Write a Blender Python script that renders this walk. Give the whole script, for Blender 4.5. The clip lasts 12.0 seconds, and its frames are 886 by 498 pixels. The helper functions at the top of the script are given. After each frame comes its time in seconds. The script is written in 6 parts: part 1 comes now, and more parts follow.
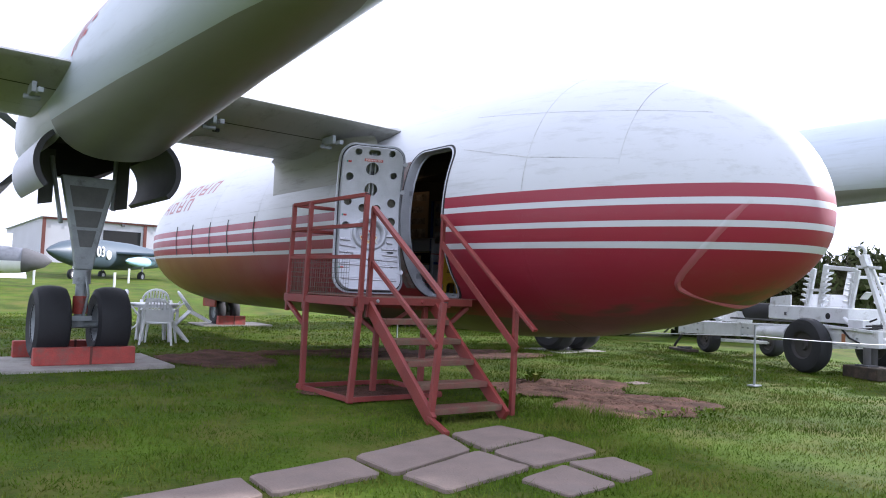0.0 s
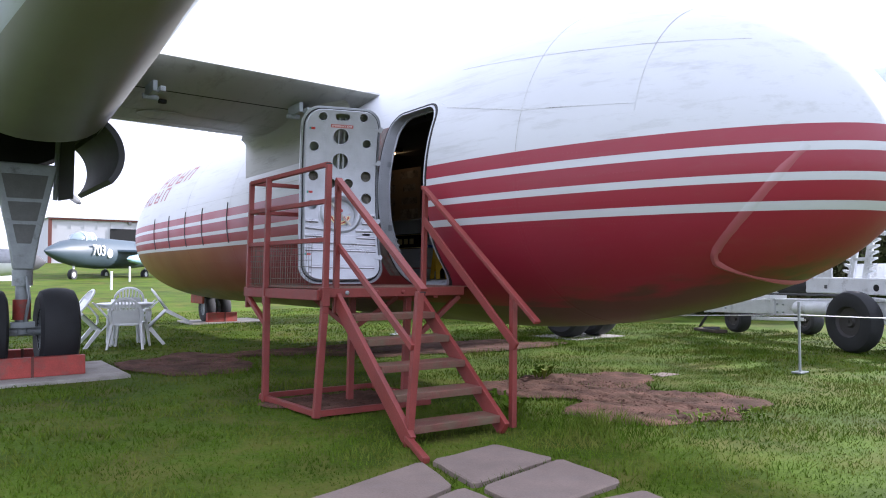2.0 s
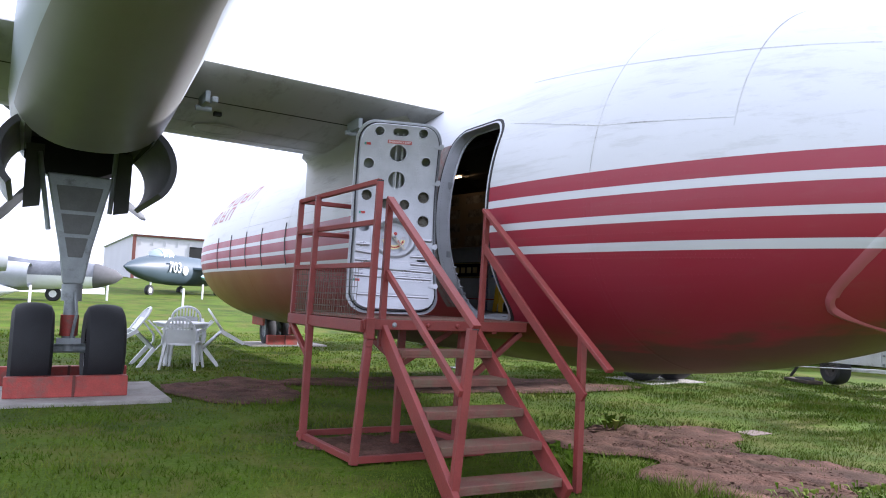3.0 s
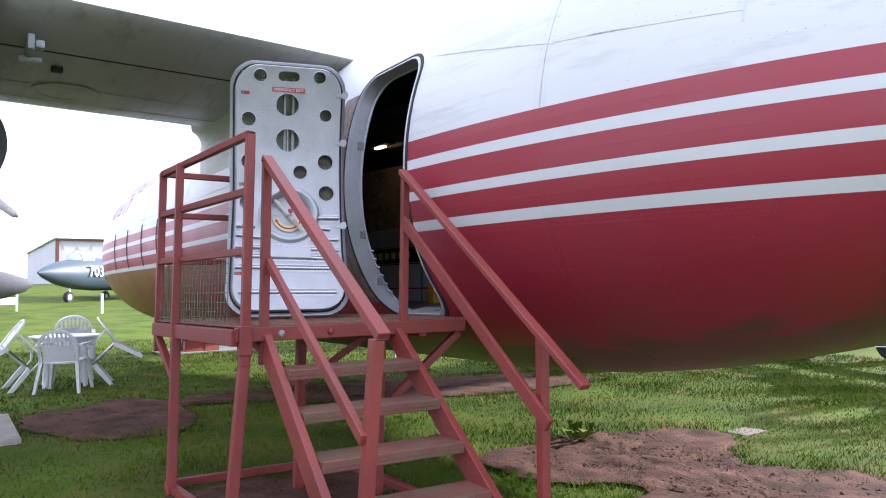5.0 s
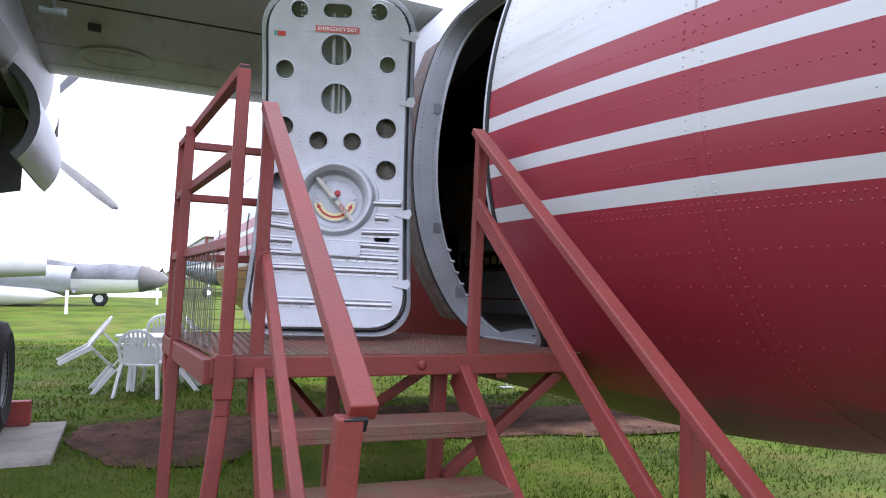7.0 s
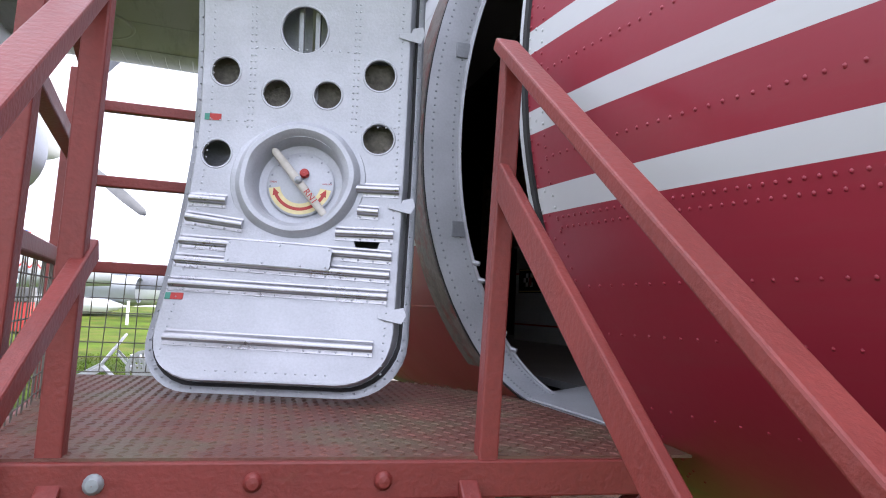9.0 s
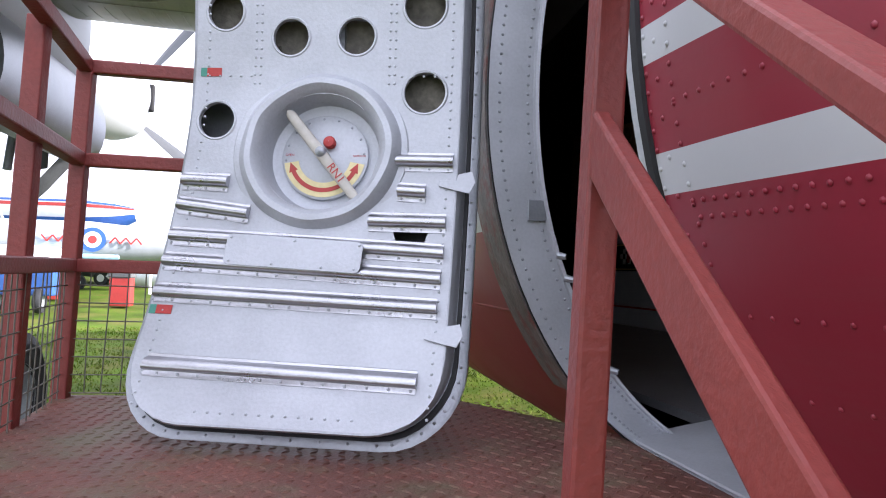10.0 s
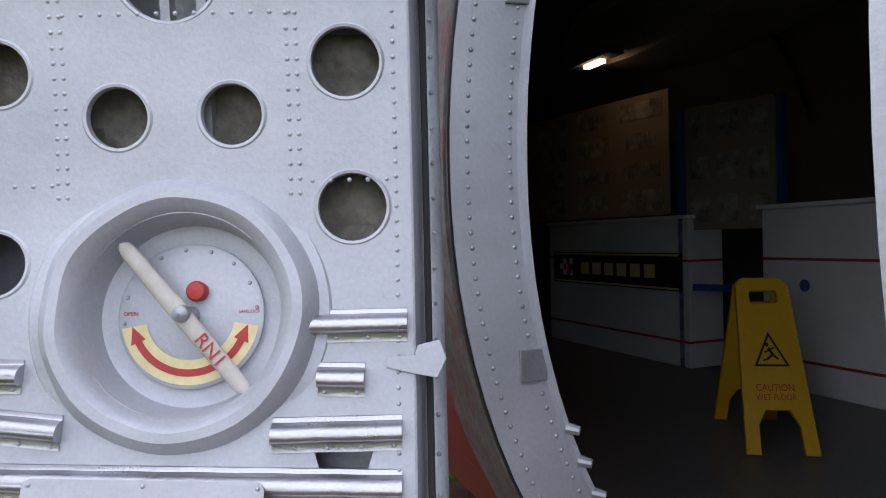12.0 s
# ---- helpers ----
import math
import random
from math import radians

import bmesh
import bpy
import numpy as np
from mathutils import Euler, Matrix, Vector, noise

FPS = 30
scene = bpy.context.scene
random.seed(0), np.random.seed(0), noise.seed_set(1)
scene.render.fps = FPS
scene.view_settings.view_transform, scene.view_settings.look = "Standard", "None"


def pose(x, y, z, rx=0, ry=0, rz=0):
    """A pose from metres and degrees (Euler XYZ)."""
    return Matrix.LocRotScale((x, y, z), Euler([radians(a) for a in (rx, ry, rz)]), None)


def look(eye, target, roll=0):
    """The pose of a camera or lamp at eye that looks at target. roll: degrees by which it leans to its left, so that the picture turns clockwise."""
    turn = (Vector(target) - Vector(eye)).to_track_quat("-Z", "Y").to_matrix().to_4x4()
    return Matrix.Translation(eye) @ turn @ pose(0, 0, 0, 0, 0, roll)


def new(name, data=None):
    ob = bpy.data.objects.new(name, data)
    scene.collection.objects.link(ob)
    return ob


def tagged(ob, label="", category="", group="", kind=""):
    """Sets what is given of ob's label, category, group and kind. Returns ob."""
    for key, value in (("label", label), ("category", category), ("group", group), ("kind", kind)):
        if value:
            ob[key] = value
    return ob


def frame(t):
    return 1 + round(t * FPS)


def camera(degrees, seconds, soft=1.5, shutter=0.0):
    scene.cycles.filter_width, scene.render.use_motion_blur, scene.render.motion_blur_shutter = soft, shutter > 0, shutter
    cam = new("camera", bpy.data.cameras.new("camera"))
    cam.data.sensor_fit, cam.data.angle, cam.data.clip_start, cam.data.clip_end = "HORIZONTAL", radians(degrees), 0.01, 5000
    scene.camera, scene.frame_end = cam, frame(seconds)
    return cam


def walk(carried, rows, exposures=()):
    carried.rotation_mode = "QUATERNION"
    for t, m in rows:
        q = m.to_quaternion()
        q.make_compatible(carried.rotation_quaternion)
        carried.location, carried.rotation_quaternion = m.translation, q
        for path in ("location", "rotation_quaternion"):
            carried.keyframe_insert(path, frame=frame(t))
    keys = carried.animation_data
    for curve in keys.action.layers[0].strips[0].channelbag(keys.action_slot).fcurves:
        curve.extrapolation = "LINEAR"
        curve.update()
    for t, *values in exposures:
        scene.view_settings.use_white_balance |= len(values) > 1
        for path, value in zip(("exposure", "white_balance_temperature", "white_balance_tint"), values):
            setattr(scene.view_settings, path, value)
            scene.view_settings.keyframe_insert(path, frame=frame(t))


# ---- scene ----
cam = camera(64.0, 12.0, soft=1.05)
PATH = [
    (0, (-6.81, -7.029, 1.254), (-5.594, -5.444, 1.361), 2.2),
    (0.5, (-6.507, -6.757, 1.215), (-5.196, -5.248, 1.283), 0.0),
    (1, (-6.251, -6.569, 1.202), (-5.008, -5.005, 1.311), 0.2),
    (1.5, (-5.968, -6.412, 1.252), (-4.884, -4.733, 1.33), 3.0),
    (2, (-5.746, -6.129, 1.256), (-4.56, -4.52, 1.322), -0.1),
    (2.5, (-5.466, -5.817, 1.231), (-4.391, -4.14, 1.406), -0.4),
    (3, (-5.259, -5.602, 1.29), (-4.243, -3.885, 1.433), 2.3),
    (3.5, (-5.012, -5.258, 1.287), (-3.816, -3.659, 1.41), -0.0),
    (3.7, (-4.937, -5.2, 1.274), (-3.749, -3.594, 1.373), -0.6),
    (5.3, (-4.071, -4.215, 1.348), (-2.957, -2.558, 1.471), -1.0),
    (5.5, (-3.959, -4.114, 1.364), (-2.966, -2.385, 1.52), 0.5),
    (6, (-3.724, -3.849, 1.355), (-2.819, -2.069, 1.46), 1.9),
    (6.5, (-3.497, -3.542, 1.342), (-2.5, -1.81, 1.437), 0.2),
    (7, (-3.226, -3.252, 1.369), (-2.408, -1.432, 1.495), 1.2),
    (7.2, (-3.13, -3.14, 1.396), (-2.329, -1.313, 1.539), 1.3),
    (8.8, (-2.52, -2.15, 1.447), (-1.877, -0.262, 1.596), 1.9),
    (9, (-2.474, -2.039, 1.445), (-1.851, -0.146, 1.612), 2.6),
    (9.5, (-2.355, -1.741, 1.458), (-1.761, 0.163, 1.597), 1.0),
    (10, (-2.222, -1.423, 1.564), (-1.84, 0.539, 1.631), 2.0),
    (10.5, (-2.203, -1.215, 1.659), (-1.798, 0.741, 1.755), 0.3),
    (11, (-2.217, -1.081, 1.776), (-1.663, 0.84, 1.75), -0.3),
    (11.5, (-2.164, -0.86, 1.911), (-1.667, 1.077, 1.894), -1.1),
    (12, (-2.142, -0.701, 1.986), (-1.523, 1.201, 1.962), -1.3),
]
EXPOSURES = [(0.0, 0.98, 5950, 19), (2.5, 1.16, 5950, 19), (5.5, 1.42, 6000, 19), (7.0, 1.42, 6100, 19), (9.0, 1.62, 6250, 18), (12.0, 1.5, 6250, 18)]
walk(cam, [(t, look(eye, target, roll)) for t, eye, target, roll in PATH], EXPOSURES)

# ---- world, sun ----
world = bpy.data.worlds.new("world")
scene.world = world
world.use_nodes = True
wn, wl = world.node_tree.nodes, world.node_tree.links
wn.clear()
SUN_EL, SUN_AZ = radians(24), radians(100)   # azimuth clockwise from +y
sky = wn.new("ShaderNodeTexSky")
sky.sky_type, sky.sun_disc, sky.sun_elevation, sky.sun_rotation = "NISHITA", False, SUN_EL, SUN_AZ
sky.air_density, sky.dust_density = 1.0, 2.0
tc = wn.new("ShaderNodeTexCoord")
mp = wn.new("ShaderNodeMapping")
mp.inputs["Scale"].default_value = (1.0, 1.0, 3.0)
cl = wn.new("ShaderNodeTexNoise")
cl.inputs["Scale"].default_value, cl.inputs["Detail"].default_value = 2.2, 6
rampw = wn.new("ShaderNodeValToRGB")
rampw.color_ramp.elements[0].position, rampw.color_ramp.elements[1].position = 0.16, 0.42
mixw = wn.new("ShaderNodeMix")
mixw.data_type = "RGBA"
mixw.inputs["B"].default_value = (8.3, 8.8, 9.9, 1)
bgw = wn.new("ShaderNodeBackground")
bgw.inputs["Strength"].default_value = 0.10
outw = wn.new("ShaderNodeOutputWorld")
wl.new(tc.outputs["Generated"], mp.inputs["Vector"])
wl.new(mp.outputs[0], cl.inputs["Vector"])
wl.new(cl.outputs["Fac"], rampw.inputs[0])
wl.new(rampw.outputs[0], mixw.inputs["Factor"])
wl.new(sky.outputs[0], mixw.inputs["A"])
wl.new(mixw.outputs["Result"], bgw.inputs[0])
wl.new(bgw.outputs[0], outw.inputs[0])
sunl = bpy.data.lights.new("sun", "SUN")
sunl.energy, sunl.angle, sunl.color = 5.0, radians(2.5), (1.0, 0.96, 0.90)
sun_ob = new("sun", sunl)
sd = Vector((math.sin(SUN_AZ) * math.cos(SUN_EL), math.cos(SUN_AZ) * math.cos(SUN_EL), math.sin(SUN_EL)))
sun_ob.matrix_world = look(sd * 40, (0, 0, 0))

# ---- materials ----
def mat(name, col, rough=0.6, metal=0.0, var=0.12, scale=6.0, grain=60.0, bump=0.15, dirt=None, dirt_at=0.62, spec=0.5, coat=0.0):
    """Procedural surface: a base colour with large and fine variation, dirt patches and relief."""
    m = bpy.data.materials.new(name)
    m.use_nodes = True
    n, l = m.node_tree.nodes, m.node_tree.links
    b = n["Principled BSDF"]
    co = n.new("ShaderNodeTexCoord")
    big = n.new("ShaderNodeTexNoise")
    big.inputs["Scale"].default_value, big.inputs["Detail"].default_value = scale, 5
    fine = n.new("ShaderNodeTexNoise")
    fine.inputs["Scale"].default_value, fine.inputs["Detail"].default_value = grain, 3
    for q in (big, fine):
        l.new(co.outputs["Object"], q.inputs["Vector"])
    r = n.new("ShaderNodeMapRange")
    r.inputs["From Min"].default_value, r.inputs["From Max"].default_value = 0.3, 0.7
    r.inputs["To Min"].default_value, r.inputs["To Max"].default_value = 1 - var, 1 + var
    l.new(big.outputs["Fac"], r.inputs["Value"])
    r2 = n.new("ShaderNodeMapRange")
    r2.inputs["From Min"].default_value, r2.inputs["From Max"].default_value = 0.3, 0.7
    r2.inputs["To Min"].default_value, r2.inputs["To Max"].default_value = 1 - var * 0.5, 1 + var * 0.5
    l.new(fine.outputs["Fac"], r2.inputs["Value"])
    mu = n.new("ShaderNodeMath")
    mu.operation = "MULTIPLY"
    l.new(r.outputs[0], mu.inputs[0])
    l.new(r2.outputs[0], mu.inputs[1])
    vm = n.new("ShaderNodeVectorMath")
    vm.operation = "SCALE"
    vm.inputs[0].default_value = col[:3]
    l.new(mu.outputs[0], vm.inputs["Scale"])
    last = vm.outputs[0]
    if dirt:
        dn = n.new("ShaderNodeTexNoise")
        dn.inputs["Scale"].default_value, dn.inputs["Detail"].default_value, dn.inputs["Roughness"].default_value = scale * 0.7 + 0.4, 8, 0.7
        l.new(co.outputs["Object"], dn.inputs["Vector"])
        dr = n.new("ShaderNodeMapRange")
        dr.inputs["From Min"].default_value, dr.inputs["From Max"].default_value = dirt_at - 0.1, dirt_at + 0.1
        l.new(dn.outputs["Fac"], dr.inputs["Value"])
        mx = n.new("ShaderNodeMix")
        mx.data_type = "RGBA"
        mx.inputs["B"].default_value = (*dirt, 1)
        l.new(dr.outputs[0], mx.inputs["Factor"])
        l.new(last, mx.inputs["A"])
        last = mx.outputs["Result"]
    l.new(last, b.inputs["Base Color"])
    b.inputs["Metallic"].default_value = metal
    rr = n.new("ShaderNodeMapRange")
    rr.inputs["To Min"].default_value, rr.inputs["To Max"].default_value = max(0.05, rough - 0.12), min(1, rough + 0.12)
    l.new(big.outputs["Fac"], rr.inputs["Value"])
    l.new(rr.outputs[0], b.inputs["Roughness"])
    b.inputs["Specular IOR Level"].default_value = spec
    b.inputs["Coat Weight"].default_value = coat
    bu = n.new("ShaderNodeBump")
    bu.inputs["Strength"].default_value, bu.inputs["Distance"].default_value = bump, 0.01
    l.new(fine.outputs["Fac"], bu.inputs["Height"])
    l.new(bu.outputs[0], b.inputs["Normal"])
    return m


def math_node(n, l, op, a, b=None, c=None):
    q = n.new("ShaderNodeMath")
    q.operation = op
    for i, v in enumerate((a, b, c)):
        if v is None:
            continue
        if isinstance(v, (int, float)):
            q.inputs[i].default_value = v
        else:
            l.new(v, q.inputs[i])
    return q.outputs[0]


def mix_node(n, l, fac, a, b):
    q = n.new("ShaderNodeMix")
    q.data_type = "RGBA"
    for key, v in (("Factor", fac), ("A", a), ("B", b)):
        if isinstance(v, tuple):
            q.inputs[key].default_value = (*v, 1)
        elif isinstance(v, (int, float)):
            q.inputs[key].default_value = v
        else:
            l.new(v, q.inputs[key])
    return q.outputs["Result"]


def livery(name, bands, base, streak=0.35):
    """Weathered aircraft paint in horizontal bands: (from height, colour) upward; streaks and grime, skin seams in relief."""
    m = mat(name, base, rough=0.42, var=0.04, scale=1.2, grain=25, bump=0.05)
    n, l = m.node_tree.nodes, m.node_tree.links
    b = n["Principled BSDF"]
    geo = n.new("ShaderNodeNewGeometry")
    sep = n.new("ShaderNodeSeparateXYZ")
    l.new(geo.outputs["Position"], sep.inputs[0])
    col = None
    for z0, c in bands:
        if col is None:
            col = mix_node(n, l, 0.0, c, c)
        else:
            col = mix_node(n, l, math_node(n, l, "GREATER_THAN", sep.outputs["Z"], z0), col, c)
    if name == "hull paint":
        # the forward half is faded to primer brown below the lowest stripe, pink above
        fy = n.new("ShaderNodeMapRange")
        fy.inputs["From Min"].default_value, fy.inputs["From Max"].default_value = 2.5, 7.5
        l.new(sep.outputs["Y"], fy.inputs["Value"])
        low = math_node(n, l, "MULTIPLY", fy.outputs[0], math_node(n, l, "MULTIPLY", math_node(n, l, "LESS_THAN", sep.outputs["Z"], 1.70), math_node(n, l, "GREATER_THAN", sep.outputs["Z"], 0.8)))
        col = mix_node(n, l, math_node(n, l, "MULTIPLY", low, 0.85), col, (0.20, 0.075, 0.035))
        edge = n.new("ShaderNodeTexNoise")
        edge.inputs["Scale"].default_value, edge.inputs["Detail"].default_value = 5, 9
        em = n.new("ShaderNodeMapping")
        em.inputs["Scale"].default_value = (1.0, 0.4, 2.2)
        l.new(geo.outputs["Position"], em.inputs["Vector"])
        l.new(em.outputs[0], edge.inputs["Vector"])
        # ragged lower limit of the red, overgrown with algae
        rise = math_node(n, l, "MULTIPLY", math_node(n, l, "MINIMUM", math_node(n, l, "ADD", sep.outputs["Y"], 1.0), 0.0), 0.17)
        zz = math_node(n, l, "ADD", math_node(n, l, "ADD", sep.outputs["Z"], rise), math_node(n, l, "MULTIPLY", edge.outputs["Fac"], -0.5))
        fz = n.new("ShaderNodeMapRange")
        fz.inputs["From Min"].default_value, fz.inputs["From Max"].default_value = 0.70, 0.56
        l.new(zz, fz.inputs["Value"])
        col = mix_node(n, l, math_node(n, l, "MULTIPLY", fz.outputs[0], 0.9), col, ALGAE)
    if name == "boom paint":
        # the nacelle ahead of the wheel bay is silver all round
        col = mix_node(n, l, math_node(n, l, "GREATER_THAN", sep.outputs["Y"], 2.64), col, (0.50, 0.52, 0.53))
    # faded patches
    no = n.new("ShaderNodeTexNoise")
    no.inputs["Scale"].default_value, no.inputs["Detail"].default_value = 0.9, 7
    l.new(geo.outputs["Position"], no.inputs["Vector"])
    f1 = n.new("ShaderNodeMapRange")
    f1.inputs["From Min"].default_value, f1.inputs["From Max"].default_value, f1.inputs["To Max"].default_value = 0.5, 0.8, 0.35
    l.new(no.outputs["Fac"], f1.inputs["Value"])
    hs = n.new("ShaderNodeHueSaturation")
    hs.inputs["Saturation"].default_value, hs.inputs["Value"].default_value = 0.85, 0.86
    l.new(col, hs.inputs["Color"])
    col = mix_node(n, l, f1.outputs[0], col, hs.outputs[0])
    # green-black streaks drawn along the body and down the sides
    ma = n.new("ShaderNodeMapping")
    ma.inputs["Scale"].default_value = (3.5, 0.55, 7.0)
    l.new(geo.outputs["Position"], ma.inputs["Vector"])
    sn = n.new("ShaderNodeTexNoise")
    sn.inputs["Scale"].default_value, sn.inputs["Detail"].default_value, sn.inputs["Roughness"].default_value = 1.6, 9, 0.72
    l.new(ma.outputs[0], sn.inputs["Vector"])
    f2 = n.new("ShaderNodeMapRange")
    f2.inputs["From Min"].default_value, f2.inputs["From Max"].default_value, f2.inputs["To Max"].default_value = 0.52, 0.74, streak
    l.new(sn.outputs["Fac"], f2.inputs["Value"])
    amount = f2.outputs[0]
    if name == "hull paint":
        # grime clings to the chalky white above the stripes, the red stays cleaner
        amount = math_node(n, l, "MULTIPLY", amount, math_node(n, l, "MULTIPLY_ADD", math_node(n, l, "GREATER_THAN", sep.outputs["Z"], 2.31), 0.72, 0.28))
    col = mix_node(n, l, amount, col, (0.16, 0.16, 0.12))
    l.new(col, b.inputs["Base Color"])
    return m


RED, WHITE = (0.28, 0.018, 0.038), (0.56, 0.575, 0.60)
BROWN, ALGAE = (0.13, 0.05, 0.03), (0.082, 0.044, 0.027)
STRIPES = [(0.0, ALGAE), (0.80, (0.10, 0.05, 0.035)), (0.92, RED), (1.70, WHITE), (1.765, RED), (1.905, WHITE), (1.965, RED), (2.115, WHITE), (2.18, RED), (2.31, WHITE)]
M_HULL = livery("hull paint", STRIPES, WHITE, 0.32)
M_HULL.node_tree.nodes["Principled BSDF"].inputs["Coat Weight"].default_value = 0.08
M_HULL.node_tree.nodes["Principled BSDF"].inputs["Coat Roughness"].default_value = 0.25
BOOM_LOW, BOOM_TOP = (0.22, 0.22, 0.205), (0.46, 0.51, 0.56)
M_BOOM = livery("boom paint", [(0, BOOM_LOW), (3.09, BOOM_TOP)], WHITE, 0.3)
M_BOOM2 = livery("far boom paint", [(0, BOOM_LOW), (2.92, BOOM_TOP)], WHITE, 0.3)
# wing colour is darker grey up to z 3.62, white above
M_WING = livery("wing bands", [(0, (0.36, 0.36, 0.33)), (3.62, WHITE)], WHITE, 0.8)
M_LINER = mat("dark lining", (0.10, 0.10, 0.105), 0.85)
M_STAIR = mat("red oxide paint", (0.205, 0.033, 0.027), 0.5, 0, 0.14, 4, 80, 0.2, (0.16, 0.07, 0.04), 0.7)
M_DECK = mat("worn tread plate", (0.155, 0.058, 0.042), 0.6, 0.1, 0.25, 5, 90, 0.3, (0.13, 0.10, 0.06), 0.55)
M_SILVER = mat("aluminium paint", (0.44, 0.455, 0.49), 0.45, 0.25, 0.09, 6, 120, 0.10, (0.34, 0.345, 0.36), 0.7)
M_SILVER2 = mat("worn aluminium", (0.33, 0.345, 0.37), 0.38, 0.5, 0.12, 7, 120, 0.1)
M_TUBE = mat("bright aluminium section", (0.42, 0.42, 0.445), 0.30, 0.9, 0.1, 9, 120, 0.08)
M_RUBBER = mat("rubber seal", (0.018, 0.018, 0.02), 0.7)
M_TYRE = mat("tyre", (0.02, 0.021, 0.024), 0.75, 0, 0.2, 9, 90, 0.25)
M_STEEL = mat("grey gear paint", (0.30, 0.33, 0.34), 0.5, 0.2, 0.12, 6, 80, 0.1, (0.08, 0.08, 0.075), 0.66)
# near-black for marks, and for openings whose inner shade is painted in
M_BLACK = mat("black marks and unlit voids", (0.012, 0.012, 0.013), 0.8)
M_CONC = mat("concrete", (0.36, 0.34, 0.31), 0.9, 0, 0.15, 3, 60, 0.4, (0.2, 0.19, 0.16), 0.6)
M_SLAB = mat("paving slab", (0.20, 0.152, 0.128), 0.9, 0, 0.14, 4, 80, 0.4, (0.20, 0.16, 0.14), 0.62)
M_PLASTIC = mat("white plastic", (0.72, 0.73, 0.75), 0.4, 0, 0.05, 8, 60, 0.04, (0.5, 0.5, 0.47), 0.68)
M_TRWHITE = mat("white trailer paint", (0.68, 0.70, 0.72), 0.45, 0, 0.08, 5, 60, 0.1, (0.25, 0.24, 0.22), 0.66)
M_CHOCK = mat("red chock paint", (0.38, 0.06, 0.045), 0.6, 0, 0.18, 7, 60, 0.3, (0.2, 0.1, 0.08), 0.6)
M_DIRT = mat("bare soil", (0.105, 0.056, 0.042), 0.97, 0, 0.55, 2.6, 42, 0.8, (0.060, 0.036, 0.022), 0.56, 0.1)
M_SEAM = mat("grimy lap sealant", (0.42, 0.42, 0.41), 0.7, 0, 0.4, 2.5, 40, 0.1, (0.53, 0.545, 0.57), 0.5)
M_WIRE = mat("galvanised wire", (0.16, 0.15, 0.13), 0.5, 0.5)


def grass_material():
    m = mat("lawn", (0.056, 0.094, 0.007), 0.9, 0, 0.45, 0.9, 45, 0.6, (0.115, 0.11, 0.026), 0.57, 0.1)
    return m


M_GRASS = grass_material()

M_YELLOW = mat("yellow plastic", (0.62, 0.36, 0.012), 0.4, 0, 0.06, 8, 60, 0.05)
M_REDTAG = mat("red marking", (0.42, 0.035, 0.03), 0.5)
M_GREENTAG = mat("green marking", (0.05, 0.25, 0.19), 0.5)
M_CREAM = mat("cream marking", (0.72, 0.62, 0.33), 0.5)
M_WHITE = mat("white paint", (0.76, 0.77, 0.78), 0.5, 0, 0.04, 4, 60, 0.05)
M_GREY = mat("light grey paint", (0.36, 0.38, 0.41), 0.5, 0, 0.1, 2, 40, 0.05)
M_CAMO = mat("camouflage paint", (0.20, 0.21, 0.235), 0.55, 0, 0.1, 0.35, 20, 0.05, (0.10, 0.11, 0.125), 0.5)
M_NAVYG = mat("sea grey-blue paint", (0.05, 0.075, 0.095), 0.5, 0, 0.1, 0.6, 20, 0.05)
M_BLUE = mat("blue paint", (0.03, 0.10, 0.33), 0.45)
M_LBLUE = mat("pale blue paint", (0.30, 0.50, 0.60), 0.5)
M_GLASS = mat("canopy", (0.22, 0.28, 0.32), 0.12, 0, 0.02, 2, 30, 0.0)
M_SHED = mat("hangar cladding", (0.50, 0.50, 0.53), 0.6, 0, 0.06, 0.3, 10, 0.1)
M_BROWN = mat("brown trim", (0.14, 0.04, 0.03), 0.6)
M_LEAF = mat("hedge leaves", (0.055, 0.075, 0.022), 0.8, 0, 0.4, 0.8, 9, 0.1, (0.09, 0.08, 0.045), 0.55, 0.2)
M_BARK = mat("bark", (0.10, 0.08, 0.06), 0.9)
M_BLADE = mat("grass blades", (0.076, 0.135, 0.009), 0.85, 0, 0.45, 1.3, 25, 0.0, (0.145, 0.135, 0.035), 0.57, 0.1)
M_PANEL = mat("display panel", (0.30, 0.25, 0.20), 0.7, 0, 0.06, 3, 40, 0.05)
M_PHOTO = mat("photograph print", (0.17, 0.16, 0.15), 0.5, 0, 0.6, 9, 30, 0.0, (0.45, 0.42, 0.38), 0.55)
M_FLOOR = mat("dark floor", (0.11, 0.11, 0.115), 0.35, 0, 0.2, 3, 60, 0.1)
M_WOOD = mat("weathered timber", (0.12, 0.085, 0.055), 0.85, 0, 0.3, 6, 50, 0.3)
M_PROP = mat("propeller", (0.10, 0.105, 0.11), 0.45, 0.4)
M_LAMP = bpy.data.materials.new("warm lamp")
M_LAMP.use_nodes = True
M_LAMP.node_tree.nodes["Principled BSDF"].inputs["Emission Color"].default_value = (1.0, 0.62, 0.3, 1)
M_LAMP.node_tree.nodes["Principled BSDF"].inputs["Emission Strength"].default_value = 3.0

